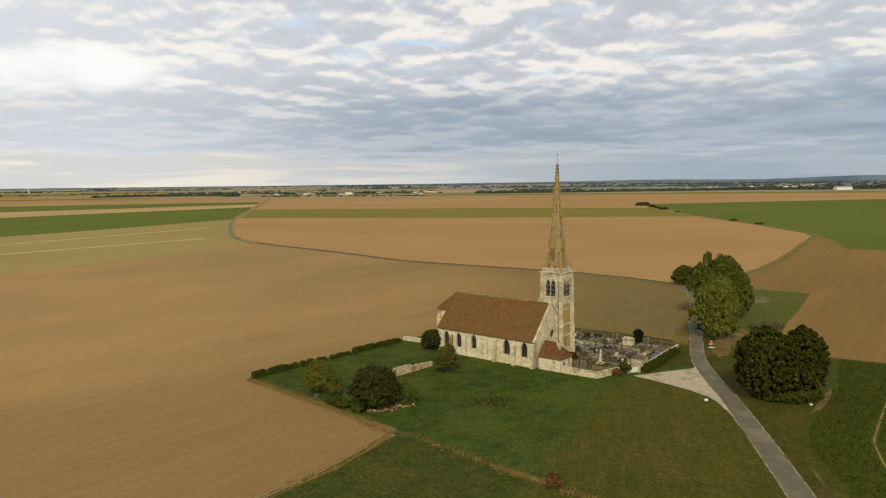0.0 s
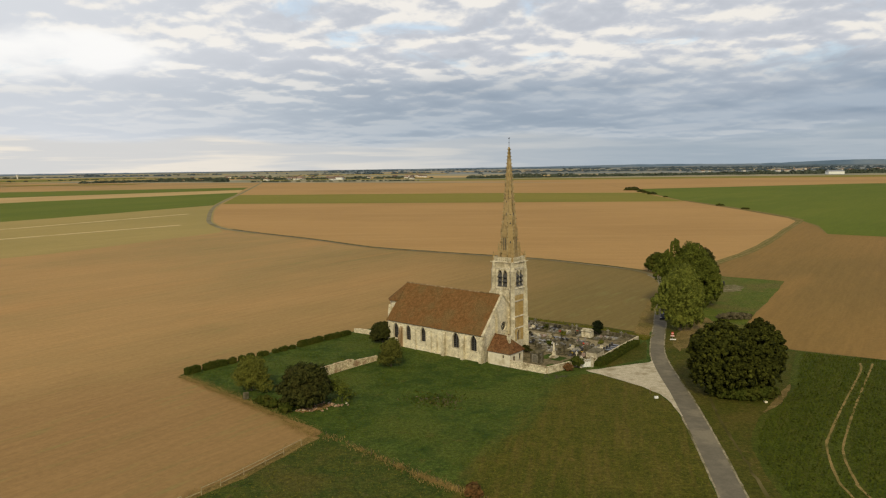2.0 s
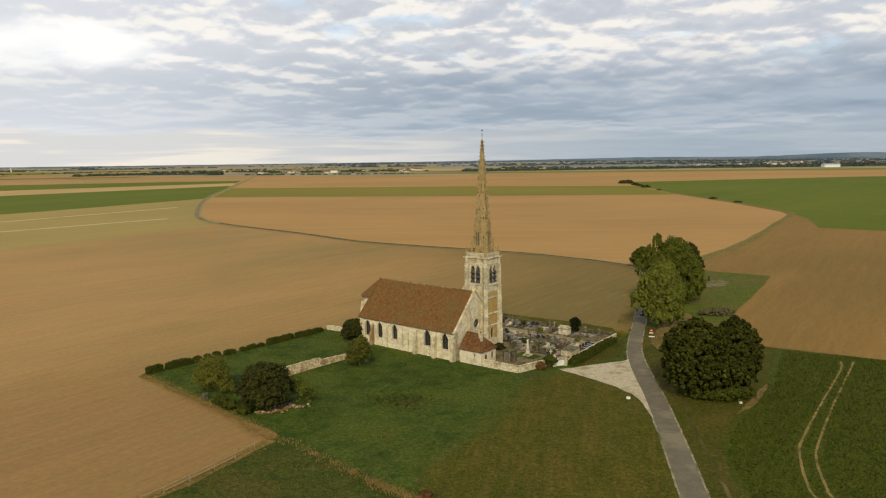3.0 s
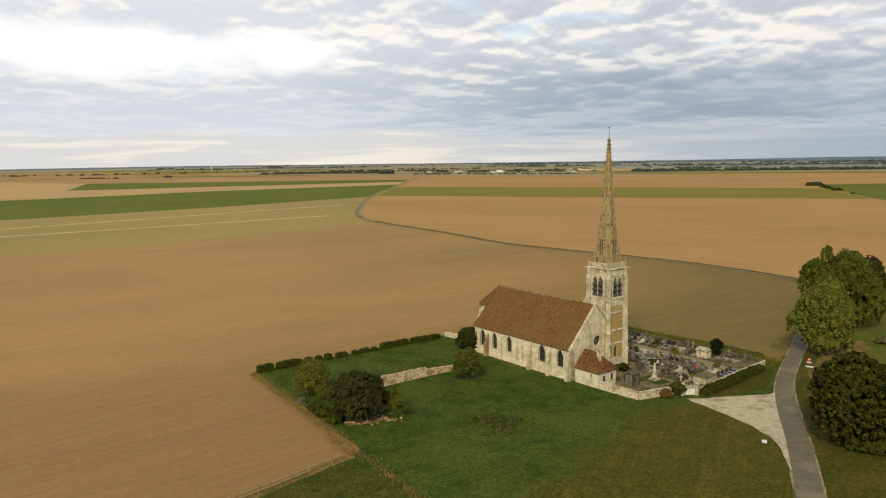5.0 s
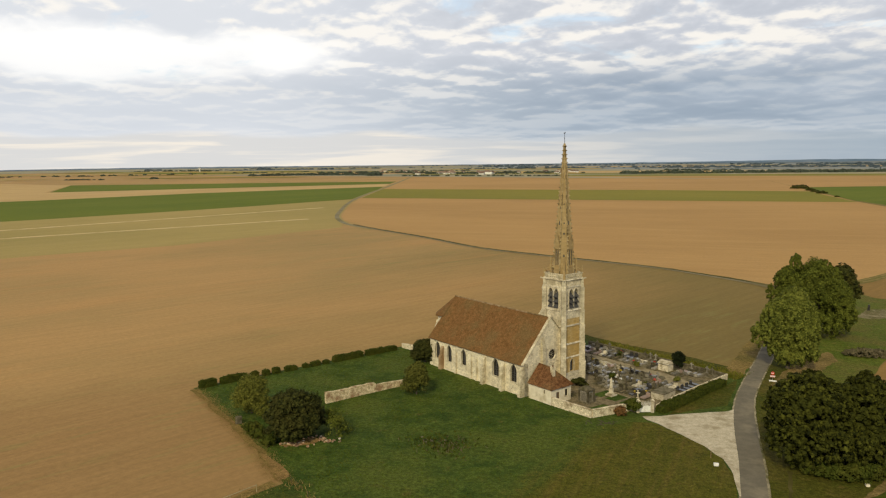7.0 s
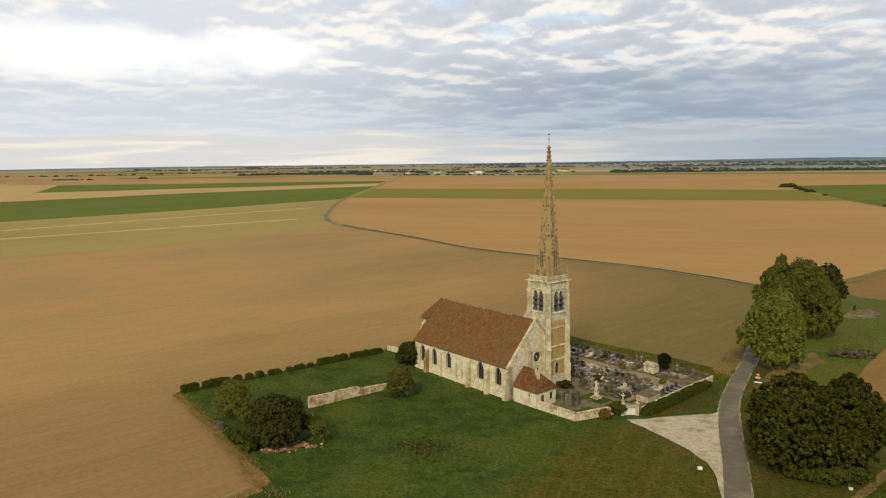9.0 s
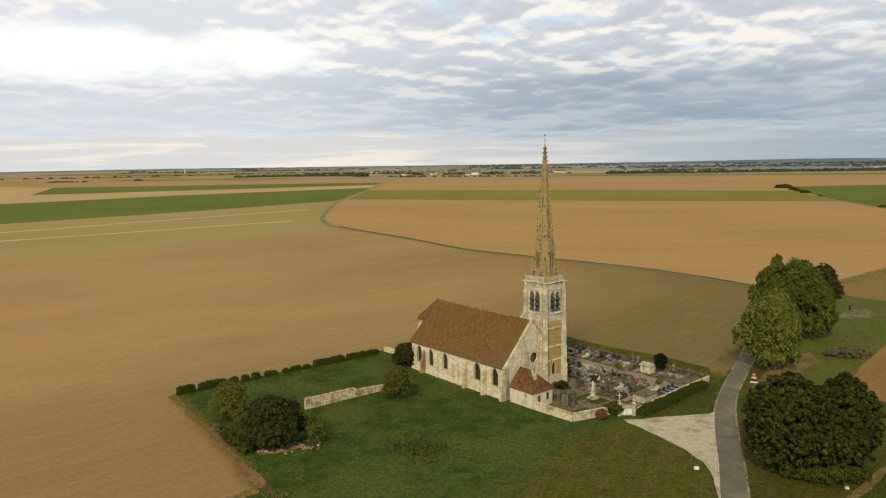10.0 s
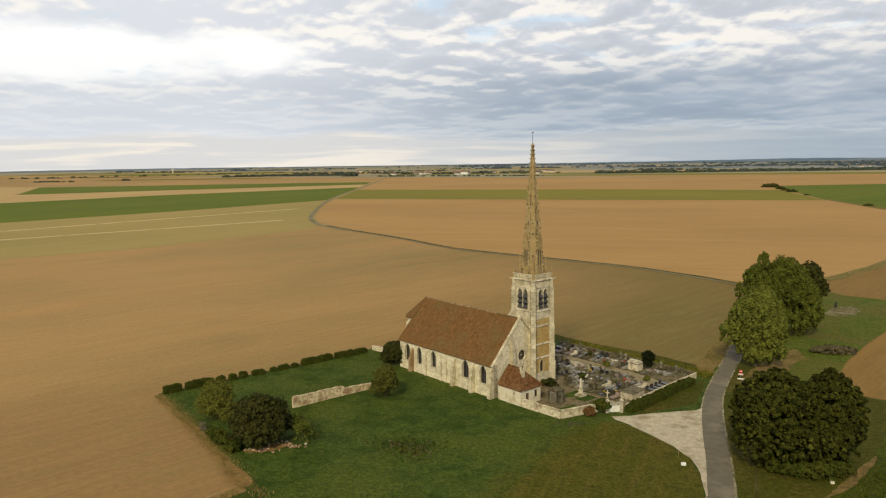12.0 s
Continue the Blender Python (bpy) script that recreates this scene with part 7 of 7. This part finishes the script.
tapered(bm, -21.6, 21.6, -9.6, 9.6, 7.5, 10.5, 0, 0, 9, 9)
part("roof", bm, M["metal"], barn)
hall = thing("white_barn", pose(-515, 1925, 0, 0, 0, 4), "white farm hall in the village", "barn")
part("wall", boxed(-16, 16, -8, 8, 0, 6.5), M["white"], hall)
bm = bmesh.new()
tapered(bm, -16.5, 16.5, -8.5, 8.5, 6.5, 9.5, 0, 0, 8, 8)
part("roof", bm, M["house_roof"], hall)
tower = thing("water_tower", pose(-1890, 2500, 0), "pale concrete water tower far off", "tower")
bm = bmesh.new()
tube(bm, (0, 0, 0), (0, 0, 11), 2.5, 2.2, 12)
tube(bm, (0, 0, 11), (0, 0, 16), 3, 5, 14)
part("shaft", bm, M["house_wall"], tower)


def hills(name, radius, a0, a1, profile, material, label):
    """A low wooded ridge on the skyline: a bank with a broken crest."""
    n = 220
    verts, faces = [], []
    for i in range(n + 1):
        a = radians(a0 + (a1 - a0) * i / n)
        h = profile(a0 + (a1 - a0) * i / n) * (1 + 0.10 * noise.noise(Vector((i * 0.13, radius, 0)))) + 2.2 * noise.noise(Vector((i * 0.9, radius, 5)))
        for r, z in ((radius - 130, 0.0), (radius - 40, h * 0.7), (radius, max(h, 1.0)), (radius + 60, 0.0)):
            verts.append((15 + r * math.sin(a), 20 + r * math.cos(a), z))
        if i:
            k = 4 * i
            faces += [(k - 4 + j, k + j, k + 1 + j, k - 3 + j) for j in range(3)]
    tagged(new(name, mesh_of(name, verts, faces, material)), label, "hills", kind="structure")


def bump(x, c, w):
    return math.exp(-((x - c) / w) ** 2)


# both ridges carry the painted haze tint, no air is modelled
hills("backdrop_hills", 4760, -75, 75, lambda a: 2.2 + 5 * bump(a, 6, 14) + 9 * bump(a, 9, 6) + 24 * bump(a, 23, 6) + 16 * bump(a, 45, 18) + 4 * bump(a, -40, 10), M["hill"], "wooded skyline hills, tinted blue-grey for haze")
hills("backdrop_ridge", 4400, -75, 75, lambda a: 1.2 + 3 * bump(a, 9, 12) + 6 * bump(a, 19, 8) + 6 * bump(a, 40, 14), M["hill_near"], "low wooded ridge before the hills, tinted for haze")


# ---- car, sign and small things ----
def build_car():
    car = thing("parked_car", pose(45.7, 210.6, 0.10, 0, 0, 78 - 180), "small dark blue car parked on the lane", "car")
    bm = bmesh.new()
    tapered(bm, -2.0, 2.0, -0.82, 0.82, 0.32, 0.62, -0.02, 0.0, -0.02, -0.02)
    tapered(bm, -2.02, 2.0, -0.84, 0.84, 0.62, 0.92, 0.06, 0.18, 0.05, 0.05)
    tapered(bm, -1.75, 0.85, -0.76, 0.76, 0.92, 1.0, 0.02, 0.05, 0.02, 0.02)
    tapered(bm, -1.25, 0.15, -0.62, 0.62, 1.40, 1.46, 0.06, 0.06, 0.05, 0.05)
    part("body", bm, M["car_paint"], car)
    bm = bmesh.new()
    tapered(bm, -1.70, 0.78, -0.735, 0.735, 0.99, 1.41, 0.40, 0.62, 0.12, 0.12)
    part("windows", bm, M["car_glass"], car, "dark tinted windows")
    for x in (-1.28, 1.28):
        for y in (-0.76, 0.76):
            bm = bmesh.new()
            tube(bm, (x, y - 0.1, 0.31), (x, y + 0.1, 0.31), 0.31, 0.31, 18)
            wheel = part("wheel", bm, M["rubber"], car)
            bm = bmesh.new()
            tube(bm, (x, y - 0.105, 0.31), (x, y + 0.105, 0.31), 0.19, 0.19, 14)
            part("rim", bm, M["metal"], wheel)
    for y in (-0.62, 0.62):
        part("tail_light", boxed(-2.035, -1.99, y - 0.15, y + 0.15, 0.68, 0.86), M["lamp_red"], car, "red tail light")
        part("headlight", boxed(1.90, 1.97, y - 0.18, y + 0.18, 0.66, 0.80), M["white"], car, "clear headlight")
    part("number_plate", boxed(-2.05, -2.022, -0.26, 0.26, 0.46, 0.57), M["white"], car, "blank white plate")


build_car()


def build_sign():
    s = thing("road_sign", pose(43.8, 187.0, 0, 0, 0, -8) @ Matrix.Scale(0.72, 4), "red and white road sign on a steel post", "road sign")
    bm = bmesh.new()
    tube(bm, (0, 0, 0), (0, 0, 2.6), 0.04, 0.04, 8)
    part("post", bm, M["metal"], s)
    bm = bmesh.new()
    tube(bm, (0, -0.05, 2.3), (0, -0.07, 2.3), 0.46, 0.46, 24)
    disc = part("disc", bm, M["red"], s, "round red disc")
    part("bar", boxed(-0.30, 0.30, -0.082, -0.072, 2.22, 2.38), M["white"], disc)
    panel = part("panel", boxed(-0.62, 0.62, -0.075, -0.05, 1.2, 1.7), M["white"], s, "white panel with a red border")
    for z in (1.30, 1.60):
        part("stripe", boxed(-0.62, 0.62, -0.083, -0.077, z - 0.05, z + 0.05), M["red"], panel)
    b = thing("barrier_board", pose(43.8, 186.3, 0, 0, 0, -8) @ Matrix.Scale(0.75, 4), "low white board at the roadside", "board")
    part("board", boxed(-0.9, 0.9, -0.03, 0.03, 0.25, 0.6), M["white"], b)
    for x in (-0.7, 0.7):
        part("leg", boxed(x - 0.04, x + 0.04, -0.04, 0.04, 0, 0.25), M["metal"], b)


build_sign()


def rock(name, x, y, sx, sy, sz, mat, label, seed, group=""):
    """A rough block: a cube with cut, shaken corners."""
    q = random.Random(seed)
    bm = boxed(-sx / 2, sx / 2, -sy / 2, sy / 2, 0, sz, bevel=min(sx, sy, sz) * 0.16)
    for v in bm.verts:
        v.co += Vector((q.uniform(-1, 1) * sx, q.uniform(-1, 1) * sy, q.uniform(-0.5, 1) * sz * (v.co.z > 0.02))) * 0.05
    me = bpy.data.meshes.new(name)
    bm.to_mesh(me)
    bm.free()
    me.materials.append(M[mat])
    ob = new(name, me)
    ob.matrix_world = pose(x, y, 0.04, 0, 0, q.uniform(0, 180))
    return tagged(ob, label, "stone", group)


rock("marker_stone", 32.7, 141.9, 0.7, 0.5, 0.42, "white", "white marker stone at the edge of the forecourt", 1)
post = thing("marker_post", pose(32.0, 144.6, 0), "thin rusty marker post in the grass", "post")
bm = bmesh.new()
tube(bm, (0, 0, 0), (0.03, 0, 1.2), 0.035, 0.03, 7)
part("shaft", bm, M["brick"], post)
rock("white_stone", 51.6, 141.4, 0.8, 0.5, 0.3, "pale_stone", "pale stone lying before the chestnuts", 2)
rock("stone_block", -42.6, 135.0, 1.0, 0.6, 1.3, "old_stone", "weathered grey stone block beside the shrubs", 3)
q = random.Random(8)
for i in range(64):
    x, y = q.gauss(-28.8, 1.3), q.gauss(130.2, 0.6)
    if i > 34:
        x, y = q.gauss(-25.4, 1.2), q.gauss(133.2, 0.5)
    rock("rubble_block", x, y, q.uniform(0.2, 0.5), q.uniform(0.15, 0.4), q.uniform(0.10, 0.25), "brick" if i % 8 else "pale_stone", "broken brick and stone lying in the grass", 100 + i, "rubble by the shrubs")
for i in range(7):
    rock("rubble_block", q.gauss(-9.6, 1.6), q.gauss(138.4, 0.7), q.uniform(0.2, 0.45), q.uniform(0.2, 0.4), q.uniform(0.10, 0.2), "old_stone", "grey stones among the nettles", 150 + i, "stones among the nettles")
sheet("bare_earth", [(-30.8, 128.9), (-28.6, 129.3), (-26.2, 131.4), (-25.2, 133.6), (-27.4, 133.6), (-29.8, 131.2)], 0.072, M["rusty"], "bare reddish earth with rubble by the shrub", "ground", 1.0, 0.5)
rock("stone_post", 75.2, 265.6, 0.6, 0.6, 1.6, "dark_granite", "dark stone post on the far meadow", 5)
sheet("bare_patch", [(69.0, 255.6), (73.5, 253.4), (78.2, 255.5), (81.5, 264.5), (79.5, 268.6), (75.4, 267.0), (72.5, 261)], 0.075, M["worn"], "bare pale stony patch on the meadow", "ground", 1.2, 1.0)
sheet("worn_corner", [(-32.5, 125.7), (-29.6, 124.4), (-26.4, 122.4), (-23.6, 119.8), (-24.4, 118.2), (-26.0, 119.9), (-28.4, 122.2)], 0.078, M["rusty"], "bare reddish earth at the corner of the field", "ground", 0.8, 0.5)
sheet("dry_patch", [(43.2, 184), (46.0, 193), (49, 200.5), (53, 208), (57.4, 213.6), (58.2, 206), (54, 198), (50, 190), (46.6, 180), (43.4, 176)], 0.068, M["earth"], "straw-coloured dry grass under the poplars", "verge", 1.2, 1.3)
for i in range(9):
    b = thing("cut_branch", pose(q.uniform(12.6, 17), q.uniform(152.2, 154.4), 0.12, 0, 0, q.uniform(0, 180)), "cut branch lying below the wall", "branch", "cut branches by the wall")
    bm = bmesh.new()
    tube(bm, (0, 0, 0), (q.uniform(1, 2), 0, 0.15), 0.05, 0.02, 6)
    tube(bm, (0.5, 0, 0.05), (1.1, 0.4, 0.2), 0.03, 0.015, 5)
    part("stem", bm, M["bark"], b)
